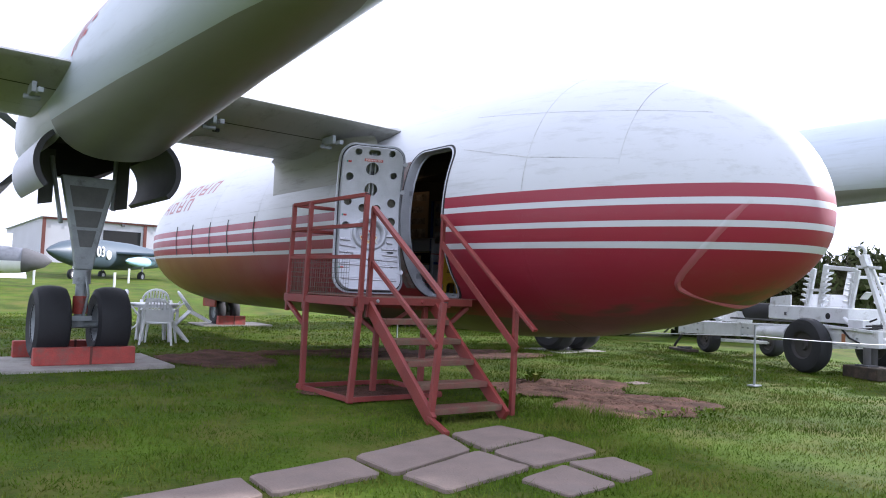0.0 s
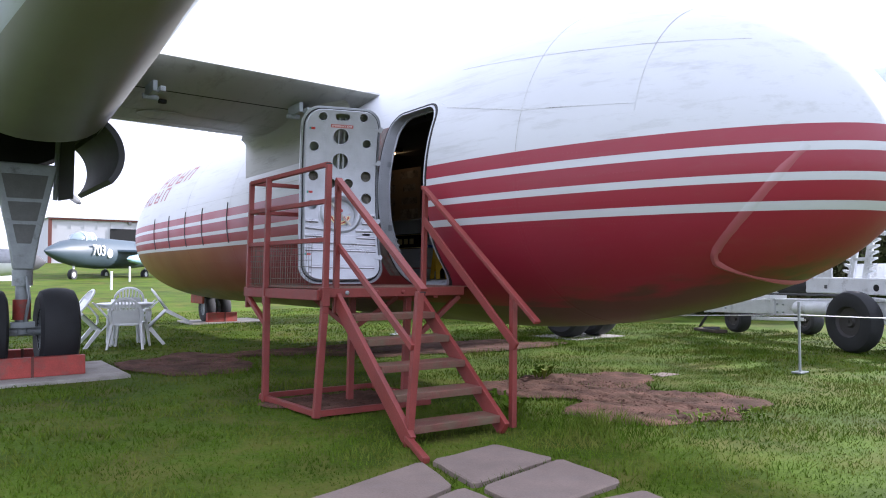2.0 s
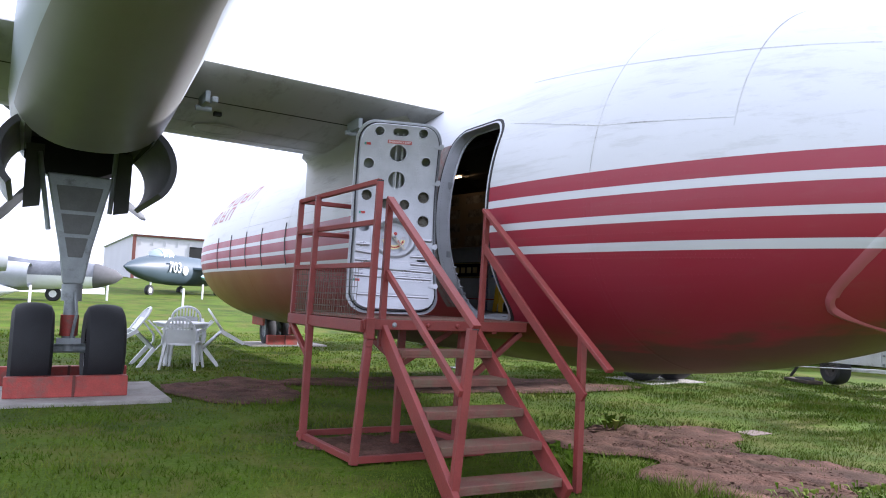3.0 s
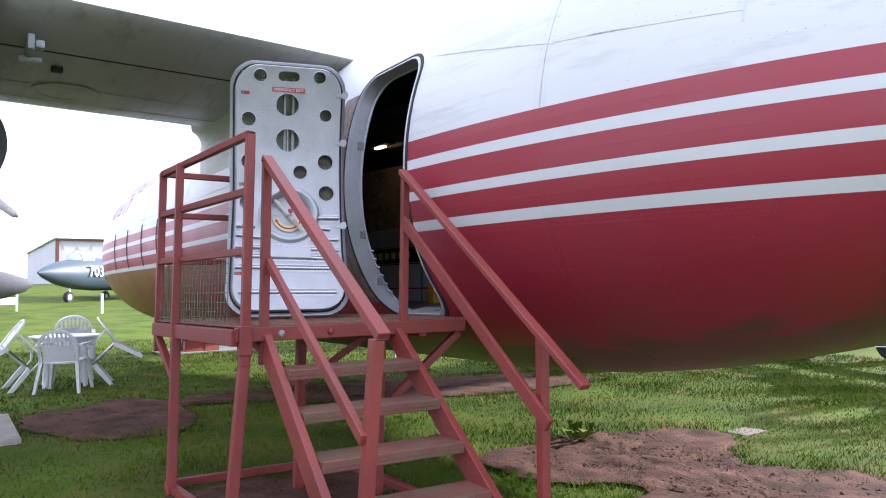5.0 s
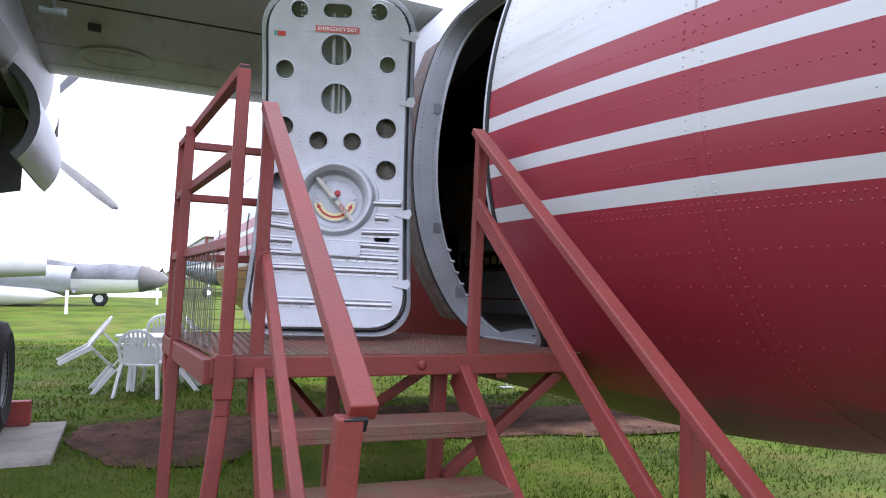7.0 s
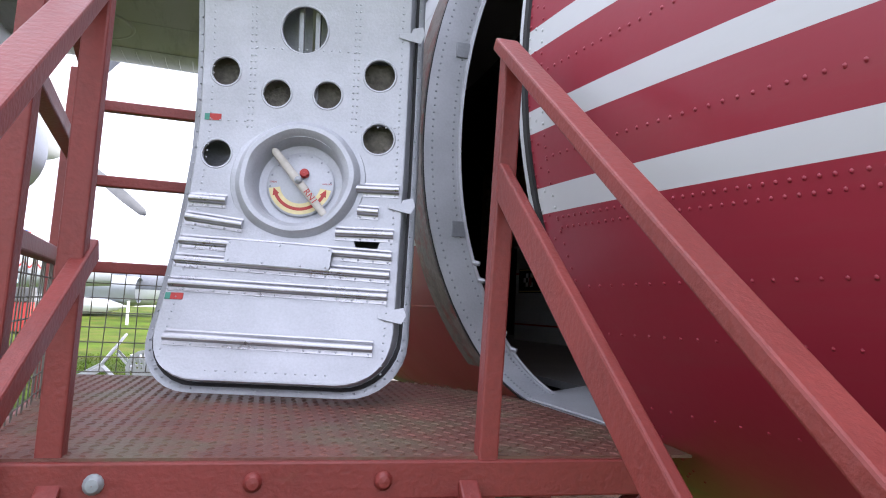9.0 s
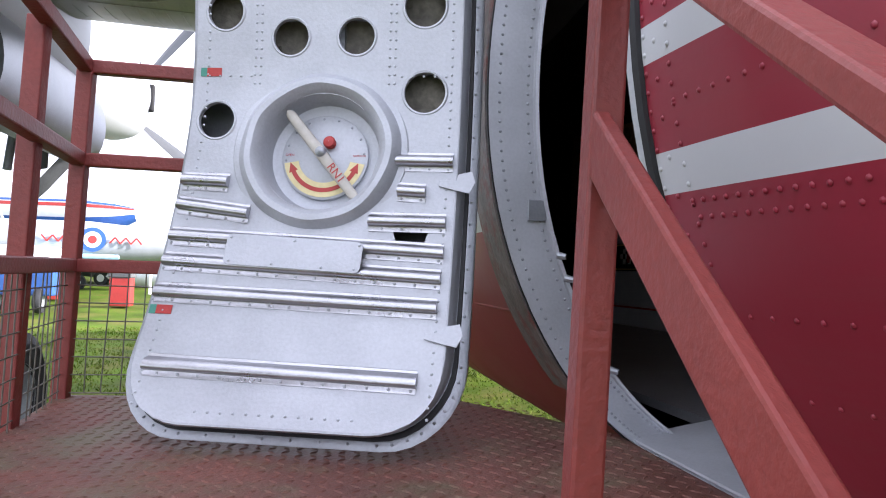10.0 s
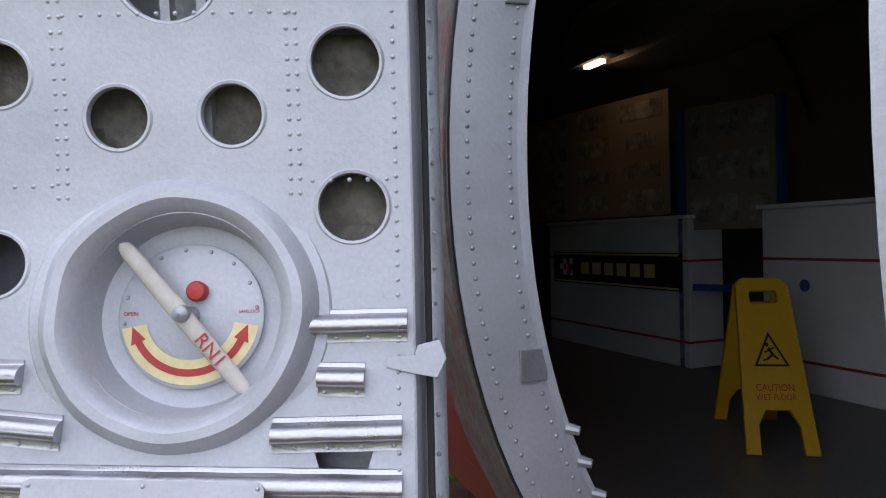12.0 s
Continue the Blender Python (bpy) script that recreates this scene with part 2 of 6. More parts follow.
# ---- building helpers ----
class Geo:
    """Vertices and faces gathered before they become one mesh."""

    def __init__(self):
        self.v, self.f = [], []

    def add(self, vs, fs):
        o = len(self.v)
        self.v += [tuple(p) for p in vs]
        self.f += [tuple(i + o for i in q) for q in fs]
        return self

    def box(self, c, size, m=None):
        x, y, z = (s / 2 for s in size)
        vs = [Vector((i, j, k)) for i in (-x, x) for j in (-y, y) for k in (-z, z)]
        m = Matrix.Translation(c) @ (m.to_4x4() if m else Matrix())
        return self.add([m @ p for p in vs], [(0, 1, 3, 2), (4, 6, 7, 5), (0, 4, 5, 1), (2, 3, 7, 6), (0, 2, 6, 4), (1, 5, 7, 3)])

    def bar(self, p, q, w, h, up=(0, 0, 1)):
        """Rectangular bar from p to q, w wide, h deep along up."""
        p, q = Vector(p), Vector(q)
        d = (q - p).normalized()
        u = Vector(up)
        if abs(d.dot(u)) > 0.98:
            u = Vector((0, 1, 0))
        s = d.cross(u).normalized()
        u = s.cross(d)
        vs = [e + s * a * w / 2 + u * b * h / 2 for e in (p, q) for a, b in ((-1, -1), (1, -1), (1, 1), (-1, 1))]
        return self.add(vs, [(3, 2, 1, 0), (4, 5, 6, 7), (0, 1, 5, 4), (1, 2, 6, 5), (2, 3, 7, 6), (3, 0, 4, 7)])

    def rod(self, p, q, r, r2=None, n=12, cap=True):
        p, q = Vector(p), Vector(q)
        d = (q - p).normalized()
        s = d.orthogonal().normalized()
        u = d.cross(s)
        r2 = r if r2 is None else r2
        vs = [e + (s * math.cos(a) + u * math.sin(a)) * k for e, k in ((p, r), (q, r2)) for a in (2 * math.pi * i / n for i in range(n))]
        fs = [(i, (i + 1) % n, n + (i + 1) % n, n + i) for i in range(n)]
        if cap:
            fs += [tuple(range(n))[::-1], tuple(range(n, 2 * n))]
        return self.add(vs, fs)

    def lathe(self, prof, m, n=32, close=False):
        """prof: (radius, height) along local z; m: placing matrix."""
        vs = [m @ Vector((r * math.cos(a), r * math.sin(a), h)) for r, h in prof for a in (2 * math.pi * i / n for i in range(n))]
        k = len(prof)
        fs = [(j * n + i, j * n + (i + 1) % n, (j + 1) * n + (i + 1) % n, (j + 1) * n + i) for j in range(k - 1) for i in range(n)]
        if close:
            fs += [((k - 1) * n + i, (k - 1) * n + (i + 1) % n, (i + 1) % n, i) for i in range(n)]
        return self.add(vs, fs)

    def grid(self, rows, loop=False, caps=False):
        k, n = len(rows), len(rows[0])
        fs = [(j * n + i, j * n + (i + 1) % n, (j + 1) * n + (i + 1) % n, (j + 1) * n + i) for j in range(k - 1) for i in range(n if loop else n - 1)]
        if caps:
            fs += [tuple(range(n))[::-1], tuple((k - 1) * n + i for i in range(n))]
        return self.add([p for r in rows for p in r], fs)

    def prism(self, pts, d):
        """Polygon pts (in order) pushed along the vector d."""
        n, d = len(pts), Vector(d)
        vs = [Vector(p) for p in pts] + [Vector(p) + d for p in pts]
        return self.add(vs, [tuple(range(n))[::-1], tuple(range(n, 2 * n))] + [(i, (i + 1) % n, n + (i + 1) % n, n + i) for i in range(n)])


def mesh_of(name, g, material, smooth=False, angle=35):
    me = bpy.data.meshes.new(name)
    me.from_pydata(g.v, [], g.f)
    bm = bmesh.new()
    bm.from_mesh(me)
    bmesh.ops.recalc_face_normals(bm, faces=bm.faces)
    if smooth:
        for f in bm.faces:
            f.smooth = True
        for e in bm.edges:
            e.smooth = not (len(e.link_faces) == 2 and e.calc_face_angle(0) > radians(angle))
    bm.to_mesh(me)
    bm.free()
    me.materials.append(material)
    return me


def part(name, g, material, parent=None, label="", smooth=False, bevel=0.0, angle=35):
    ob = new(name, mesh_of(name, g, material, smooth, angle))
    if bevel:
        b = ob.modifiers.new("edge", "BEVEL")
        b.width, b.segments, b.limit_method, b.angle_limit = bevel, 2, "ANGLE", radians(40)
        b.harden_normals = False
    if parent:
        ob.parent = parent
        ob.matrix_parent_inverse = parent.matrix_world.inverted()
    return tagged(ob, label)


def thing(name, at, label, category, group="", kind=""):
    ob = new(name)
    ob.empty_display_size = 0.2
    ob.matrix_world = Matrix.Translation(at)
    ob.matrix_basis = Matrix.Translation(at)
    return tagged(ob, label, category, group, kind)


def cut(ob, cutters):
    """Takes the cutters' volumes out of ob for good, and removes the cutters."""
    for c in cutters:
        b = ob.modifiers.new("cut", "BOOLEAN")
        b.object, b.operation, b.solver = c, "DIFFERENCE", "EXACT"
    dg = bpy.context.evaluated_depsgraph_get()
    dg.update()
    me = bpy.data.meshes.new_from_object(ob.evaluated_get(dg))
    ob.modifiers.clear()
    ob.data = me
    for c in cutters:
        bpy.data.objects.remove(c)
    return ob


def rounded(w, h, r, n=6):
    """Outline of a rounded rectangle about the origin."""
    out = []
    for cx, cy, a0 in ((w / 2 - r, h / 2 - r, 0), (-w / 2 + r, h / 2 - r, 90), (-w / 2 + r, -h / 2 + r, 180), (w / 2 - r, -h / 2 + r, 270)):
        for i in range(n + 1):
            a = radians(a0 + 90 * i / n)
            out.append((cx + r * math.cos(a), cy + r * math.sin(a)))
    return out

# ---- setting: ground, paving, soil ----
ZC, R = 2.12, 1.72            # height of the body's widest line, half width


def flat_patch(name, cx, cy, rx, ry, z, material, label, seed, rough=0.25, n=150):
    """An irregular patch lying on the ground."""
    rnd = random.Random(seed)
    ph = [rnd.uniform(0, 6.28) for _ in range(6)]
    g = Geo()
    rows = []
    for j, k in enumerate((1.0, 0.95, 0.9, 0.83, 0.76, 0.68, 0.6, 0.52, 0.44, 0.36, 0.28, 0.2, 0.1, 0.01)):
        ring = []
        for i in range(n):
            a = 2 * math.pi * i / n
            w = 1 + rough * sum(math.sin((q + 2) * a + ph[q]) / (q + 1.5) for q in range(6))
            w *= 1 + 0.07 * noise.noise(Vector((cx + 3 * math.cos(a), 3 * math.sin(a), seed)) * 2.3)
            x, y = cx + rx * k * w * math.cos(a), cy + ry * k * w * math.sin(a)
            ring.append((x, y, z + (0 if j == 0 else 0.010 + 0.022 * noise.noise(Vector((x * 4, y * 4, seed))) + 0.016 * noise.noise(Vector((x * 13, y * 13, seed))))))
        rows.append(ring)
    g.grid(rows, loop=True)
    return tagged(part(name, g, material, None, label, smooth=True), category="soil", kind="structure")


g = Geo()
xs = [-1500, -300, -80, -30] + [-16 + 0.5 * i for i in range(65)] + [30, 80, 300, 1500]
ys = [-1500, -300, -60, -20] + [-10 + 0.5 * i for i in range(65)] + [24 + 3 * i for i in range(20)] + [90, 300, 1500]


def ground_z(x, y):
    near = max(0.0, 1 - math.hypot(x + 1, y - 3) / 40)
    rise = 0.038 * min(62.0, max(0.0, y - 13)) * min(1.0, max(0.0, y - 13) / 6)
    return 0.018 * near * (noise.noise(Vector((x * 0.6, y * 0.6, 0))) - 0.6) + rise


g.grid([[(x, y, ground_z(x, y)) for x in xs] for y in ys])
tagged(part("ground", g, M_GRASS, None, "short mown green lawn with worn patches", smooth=True), category="lawn", kind="structure")

PATCHES = [(-0.1, -1.9, 0.85, 0.95, 3), (0.1, -0.6, 0.95, 0.95, 4), (1.3, 3.4, 2.2, 0.8, 5), (-2.75, 3.85, 0.95, 1.05, 6), (-2.4, 0.0, 0.62, 0.6, 7), (-0.7, 4.4, 1.6, 0.55, 8)]
for cx, cy, rx, ry, sd_ in PATCHES:
    flat_patch("bare_soil", cx, cy, rx, ry, 0.006, M_DIRT, "bare reddish-brown soil in the lawn under the aircraft", sd_)

# ---- the aircraft ----
craft = thing("transport_aircraft", (0, 0, 0), "white and red twin-boom freight aircraft, weathered, parked on grass", "aircraft")


TOP, BOT = 1.82 / R, 1.475 / R   # the section is egg-shaped: taller above its widest line than below
LOW = 2.15                     # the lower half is a little fuller than an ellipse


def taper(y, n, m=2.0):
    """How far the section has shrunk at station y towards the tail or the nose."""
    if y < -0.2:
        return max(0.0, 1 - min(1.0, (-0.2 - y) / 3.8) ** n) ** (1 / m)
    if y > 8.6:
        return math.sqrt(max(0.0, 1 - min(1.0, (y - 8.6) / 5.9) ** 3.2))
    return 1.0


def body_r(y):
    return R * taper(y, 1.7, 2.15)


def body_up(y):
    return R * TOP * taper(y, 2.3)


def body_down(y):
    return R * BOT * taper(y, 1.68, 2.4)


def hull_p(y, a, lift=0.0):
    """A point of the skin: station y, angle a from starboard, lifted off the skin."""
    c, s = math.cos(a), math.sin(a)
    if s > 0:
        return ((body_r(y) + lift) * c, y, ZC + (body_up(y) + lift) * s)
    k = (abs(c) ** LOW + abs(s) ** LOW) ** (-1 / LOW)
    return ((body_r(y) + lift) * k * c, y, ZC + (body_down(y) + lift) * k * s)


def hull_a(y, z):
    """The angle on the port side at which the skin at y has the height z."""
    q = (z - ZC) / max(1e-4, body_up(y) if z > ZC else body_down(y))
    q = max(-1.0, min(1.0, q))
    return math.pi - (math.asin(q) if q > 0 else math.atan2(q, (1 - abs(q) ** LOW) ** (1 / LOW)))


def hull_x(z, y=0.0):
    q = (z - ZC) / (body_up(y) if z > ZC else body_down(y))
    p = LOW if z < ZC else 2
    return -body_r(y) * max(0.0, 1 - abs(q) ** p) ** (1 / p)


NR = 96
ys = [-0.2 - 3.8 * math.sin(math.pi / 2 * i / 34) for i in range(34, -1, -1)] + [0.2 + 0.4 * i for i in range(21)] + [8.6 + 5.9 * math.sin(math.pi / 2 * i / 18) for i in range(1, 19)]
outer = [[hull_p(y, 2 * math.pi * i / NR) if body_r(y) > 0.004 else (0.004 * math.cos(2 * math.pi * i / NR), y, ZC + 0.004 * math.sin(2 * math.pi * i / NR)) for i in range(NR)] for y in ys]
inner = [[hull_p(min(12.6, max(-3.7, y)), 2 * math.pi * i / NR, -0.09) for i in range(NR)] for y in [-3.6] + [y for y in ys if -3.6 < y < 12.5] + [12.5]]
g = Geo()
g.grid(outer, loop=True, caps=True)
g.grid([r[::-1] for r in inner], loop=True, caps=True)
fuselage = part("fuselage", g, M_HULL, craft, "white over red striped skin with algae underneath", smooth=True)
first_inner = (len(outer) - 1) * NR + 2
fuselage.data.materials.append(M_LINER)
for p_ in fuselage.data.polygons:          # the inner skin faces inward
    if p_.index >= first_inner:
        p_.flip()
        p_.material_index = 1
DOOR_Y0, DOOR_Y1, DOOR_Z0, DOOR_Z1, DOOR_R = -0.347, 0.515, 1.12, 2.98, 0.2
dw, dh, dcy, dcz = DOOR_Y1 - DOOR_Y0, DOOR_Z1 - DOOR_Z0, (DOOR_Y0 + DOOR_Y1) / 2, (DOOR_Z0 + DOOR_Z1) / 2
cg = Geo().prism([(-2.6, dcy + a, dcz + b) for a, b in rounded(dw, dh, DOOR_R)], (2.0, 0, 0))
cutter = part("cutter", cg, M_LINER)
cutter.data.materials.append(M_LINER)
for p_ in cutter.data.polygons:
    p_.material_index = 1
cut(fuselage, [cutter])


def door_loop(grow, sink):
    """The door opening's outline, grown outward and sunk below the skin."""
    return [(hull_x(dcz + b, dcy + a) + sink, dcy + a, dcz + b) for a, b in rounded(dw + 2 * grow, dh + 2 * grow, DOOR_R + grow, 9)]


def densify(pts, step=0.07):
    out = []
    for i, p in enumerate(pts):
        q = pts[(i + 1) % len(pts)]
        k = max(1, int((Vector(p) - Vector(q)).length / step))
        out += [tuple(Vector(p).lerp(Vector(q), j / k)) for j in range(k)]
    return out


def on_hull(pts, sink):
    return [(hull_x(p[2], p[1]) + sink, p[1], p[2]) for p in pts]


base0 = densify(door_loop(0, 0))
shrink = lambda pts, k: [(p[0], dcy + (p[1] - dcy) * (1 - 2 * k / dw), dcz + (p[2] - dcz) * (1 - 2 * k / dh)) for p in pts]
door_frame = part("door_frame", Geo().grid([on_hull(shrink(base0, -0.012), -0.006), on_hull(shrink(base0, 0.004), -0.010), on_hull(shrink(base0, 0.006), 0.02), on_hull(shrink(base0, 0.008), 0.12), on_hull(shrink(base0, 0.016), 0.125), on_hull(shrink(base0, 0.018), 0.135), on_hull(shrink(base0, -0.01), 0.14)], loop=True), M_SILVER, craft, "silver riveted door surround", smooth=True)
part("door_seal", Geo().grid([on_hull(shrink(base0, -0.032), 0.004), on_hull(shrink(base0, -0.03), -0.008), on_hull(shrink(base0, -0.014), -0.010), on_hull(shrink(base0, -0.012), 0.004)], loop=True), M_RUBBER, craft, "black rubber seal round the opening", smooth=True)


# wings
def wing_section(x, y_te, y_le, z_mid, t):
    """Aerofoil outline at span x."""
    out = []
    for i in range(17):
        c = 0.5 - 0.5 * math.cos(math.pi * i / 16)          # 0 trailing edge, 1 leading edge
        th = t * 2.6 * (math.sqrt(max(0.0, 1 - c)) * 0.0 + c ** 0.8 * (1 - c) ** 0.5 * 0.62 + 0.004)
        out.append((c, th))
    up = [(x, y_te + c * (y_le - y_te), z_mid + th * 1.1) for c, th in out]
    lo = [(x, y_te + c * (y_le - y_te), z_mid - th * 0.9) for c, th in out]
    return up + lo[::-1][1:-1]


def wing(side, name):
    g = Geo()
    rows = [wing_section(side * x, yt, yl, zm, t) for x, yt, yl, zm, t in ((0.6, 1.5, 4.5, 3.48, 0.44), (1.7, 1.42, 4.45, 3.48, 0.42), (4.6, 1.35, 4.4, 3.50, 0.40), (9, 1.7, 4.2, 3.58, 0.33), (14, 2.1, 4.0, 3.66, 0.24))]
    g.grid(rows, loop=True, caps=True)
    w = part(name, g, M_WING, craft, "weathered wing, grey up to z 3.62 and white above", smooth=True, angle=50)
    return w


wing_port, wing_star = wing(-1, "wing"), wing(1, "wing")


# booms with engine nacelles
BOOM = [(-16, 0.42, 3.78), (-10, 0.45, 3.80), (-5, 0.53, 3.72), (-1, 0.64, 3.62), (1.5, 0.75, 3.55), (3.0, 0.81, 3.51), (5.0, 0.80, 3.52), (6.4, 0.70, 3.57), (7.6, 0.56, 3.60), (8.3, 0.47, 3.62)]


def boom_ring(x, y, r, zc, n=44):
    out = []
    for i in range(n):
        a = 2 * math.pi * i / n
        c, s_ = math.cos(a), math.sin(a)
        k = (abs(c) ** 2.5 + abs(s_) ** 2.5) ** (-1 / 2.5) if s_ < 0 else 1.0
        out.append((x + r * c * k, y, zc + r * 1.04 * s_ * k))
    return out


def boom(x, name, bay, drop=0.0, paint=None):
    g = Geo().grid([boom_ring(x, y, r, zc - drop) for y, r, zc in BOOM], loop=True, caps=True)
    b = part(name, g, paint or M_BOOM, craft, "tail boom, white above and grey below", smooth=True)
    if bay:
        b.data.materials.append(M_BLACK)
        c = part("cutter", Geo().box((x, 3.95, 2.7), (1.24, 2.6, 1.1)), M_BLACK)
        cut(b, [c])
        # bay faces are near-black: the shade inside the bay is in the colour
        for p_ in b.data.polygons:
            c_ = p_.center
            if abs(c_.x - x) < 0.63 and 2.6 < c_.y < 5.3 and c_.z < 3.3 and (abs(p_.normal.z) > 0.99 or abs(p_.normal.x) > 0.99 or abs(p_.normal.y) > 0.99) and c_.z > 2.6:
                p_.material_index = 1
    return b


BX = -4.72
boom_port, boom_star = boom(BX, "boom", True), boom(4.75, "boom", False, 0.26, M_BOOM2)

# skin laps, rivets and the cargo ramp's lip on the rear body
def seam_ring(y, a0, a1, w=0.018):
    n = 60
    angs = [a0 + (a1 - a0) * i / n for i in range(n + 1)]
    g = Geo().grid([[hull_p(y - w, a, 0.0005) for a in angs], [hull_p(y - w * 0.6, a, 0.002) for a in angs], [hull_p(y + w * 0.6, a, 0.002) for a in angs], [hull_p(y + w, a, 0.0005) for a in angs]])
    return part("skin_lap", g, M_SEAM if a1 < math.pi else M_HULL, craft, smooth=True)


def seam_line(y0, y1, z0, z1, w=0.005):
    n = max(4, int(abs(y1 - y0) / 0.1))
    rows = [[], [], [], []]
    for i in range(n + 1):
        y, z = y0 + (y1 - y0) * i / n, z0 + (z1 - z0) * i / n
        for r_, (dz, lift) in zip(rows, ((-w, 0.0005), (-w * 0.6, 0.0015), (w * 0.6, 0.0015), (w, 0.0005))):
            r_.append(hull_p(y, hull_a(y, z + dz), lift))
    return part("skin_lap", Geo().grid(rows), M_SEAM if z1 > 2.3 else M_HULL, craft, smooth=True)


for y in (-1.53, 2.6, 5.2, 7.6):
    seam_ring(y, radians(182), radians(290))
    seam_ring(y, radians(62), radians(173.5), 0.004)
seam_ring(-2.57, radians(75), radians(164), 0.005)
for y0, y1, z0, z1 in ((-0.5, -1.53, 2.9, 2.69), (-1.53, -2.57, 2.69, 2.59), (-0.4, -3.2, 3.35, 3.05), (0.6, 8.0, 2.5, 2.5), (0.6, 8.0, 1.45, 1.45)):
    seam_line(y0, y1, z0, z1)


def rivets(name, places, parent, material, r=0.006, h=0.003):
    """Domed rivet heads at (place, outward direction)."""
    g = Geo()
    for p, d in places:
        p, d = Vector(p), Vector(d).normalized()
        s = d.orthogonal().normalized()
        u = d.cross(s)
        ring0 = [p + (s * math.cos(k * 1.0472) + u * math.sin(k * 1.0472)) * r for k in range(6)]
        ring1 = [p + d * h + (s * math.cos(k * 1.0472) + u * math.sin(k * 1.0472)) * r * 0.6 for k in range(6)]
        g.add(ring0 + ring1, [(k, (k + 1) % 6, 6 + (k + 1) % 6, 6 + k) for k in range(6)] + [tuple(range(6, 12))])
    return tagged(part(name, g, material, parent, smooth=True, angle=60), kind="stuff")


def hull_rivet(y, z):
    a = hull_a(y, z)
    return (hull_p(y, a, -0.0005), (math.cos(a), 0, math.sin(a)))


spots = []
for k in range(66):                                   # upright rows beside the door and at the lap
    z = 1.02 + 0.03 * k
    for y, skip in ((-0.385, 1), (-0.415, 2), (-0.45, 1), (-1.49, 1), (-1.525, 2), (-1.56, 1), (-2.05, 2)):
        if k % skip == 0:
            spots.append(hull_rivet(y, z + (0.015 if skip == 2 else 0.0)))
for z, y0, y1, step, drop in ((1.685, -0.45, -2.7, 0.026, 0.008), (1.66, -0.46, -2.7, 0.026, 0.008), (1.835, -0.45, -2.7, 0.032, 0.006), (2.05, -0.45, -2.7, 0.032, 0.006), (2.245, -0.45, -2.4, 0.04, 0.004), (1.515, -0.5, -2.6, 0.045, -0.01), (1.40, -0.5, -2.4, 0.05, -0.01), (1.22, -0.5, -2.2, 0.07, 0.0), (2.46, -0.44, -3.0, 0.07, 0.01), (2.72, -0.44, -3.0, 0.07, 0.04)):
    for k in range(int((y0 - y1) / step)):            # level rows
        y = y0 - step * k
        spots.append(hull_rivet(y, z - drop * (y0 - y)))
rivets("rivets", spots, craft, M_HULL, 0.005, 0.0026)

lip = [(-3.64, 2.17), (-3.50, 1.97), (-3.33, 1.76), (-3.17, 1.59), (-3.02, 1.44), (-2.96, 1.35), (-2.985, 1.285)]
pts = [Vector(hull_p(y, hull_a(y, z))) for y, z in lip] + [Vector(hull_p(-3.13, radians(256))), Vector(hull_p(-3.15, radians(275))), Vector(hull_p(-3.1, radians(300)))]
fine_pts = []
for i in range(len(pts) - 1):
    p0, p1, p2, p3 = pts[max(0, i - 1)], pts[i], pts[i + 1], pts[min(len(pts) - 1, i + 2)]
    for k in range(6):
        t = k / 6
        fine_pts.append(0.5 * ((2 * p1) + (p2 - p0) * t + (2 * p0 - 5 * p1 + 4 * p2 - p3) * t * t + (3 * p1 - p0 - 3 * p2 + p3) * t ** 3))
rows = []
for i, p in enumerate(fine_pts):
    out = Vector((p.x, -0.5 * (body_r(p.y) < R), p.z - ZC)).normalized()
    tan = (fine_pts[min(i + 1, len(fine_pts) - 1)] - fine_pts[max(0, i - 1)]).normalized()
    side = tan.cross(out).normalized()
    wl_ = 0.055 if i < 26 else 0.035
    rows.append([p - side * wl_ - out * 0.01, p - side * wl_ * 0.5 + out * (0.002 if i < 26 else 0.012), p + out * (0.004 if i < 26 else 0.02), p + side * wl_ * 0.5 + out * (0.002 if i < 26 else 0.012), p + side * wl_ - out * 0.01])
FADED = (0.34, 0.085, 0.10)
M_LIP = livery("faded livery", [(0.0, FADED), (1.70, WHITE), (1.765, FADED), (1.905, WHITE), (1.965, FADED), (2.115, WHITE), (2.18, FADED)], WHITE, 0.1)
part("ramp_lip", Geo().grid(rows), M_LIP, craft, "raised lip of the cargo ramp in faded livery", smooth=True)

# ---- access stairs ----
stairs = thing("access_stairs", (-2.3, -0.5, 0), "red painted steel access stairs with railed platform by the open door", "stairs")
DECK_Z = 1.075
XL, XR = -2.74, -1.90           # stair sides
YE, YB = -0.46, 1.10            # deck front edge, deck back edge


def lean(g):
    """The whole frame stands a few degrees askew and leans a little towards the aircraft."""
    c, s = math.cos(radians(-4.5)), math.sin(radians(-4.5))
    out = []
    for x, y, z in g.v:
        x, y, z = x + 0.03 * (z - 1.0) + 2.85, y + 0.5, z * 1.042
        out.append((-2.85 + c * x - s * y, -0.5 + s * x + c * y, z))
    g.v = out
    return g


def steel(name, p, q, w, h, up=(0, 0, 1), material=None, label=""):
    return part(name, lean(Geo().bar(p, q, w, h, up)), material or M_STAIR, stairs, label, bevel=0.005)


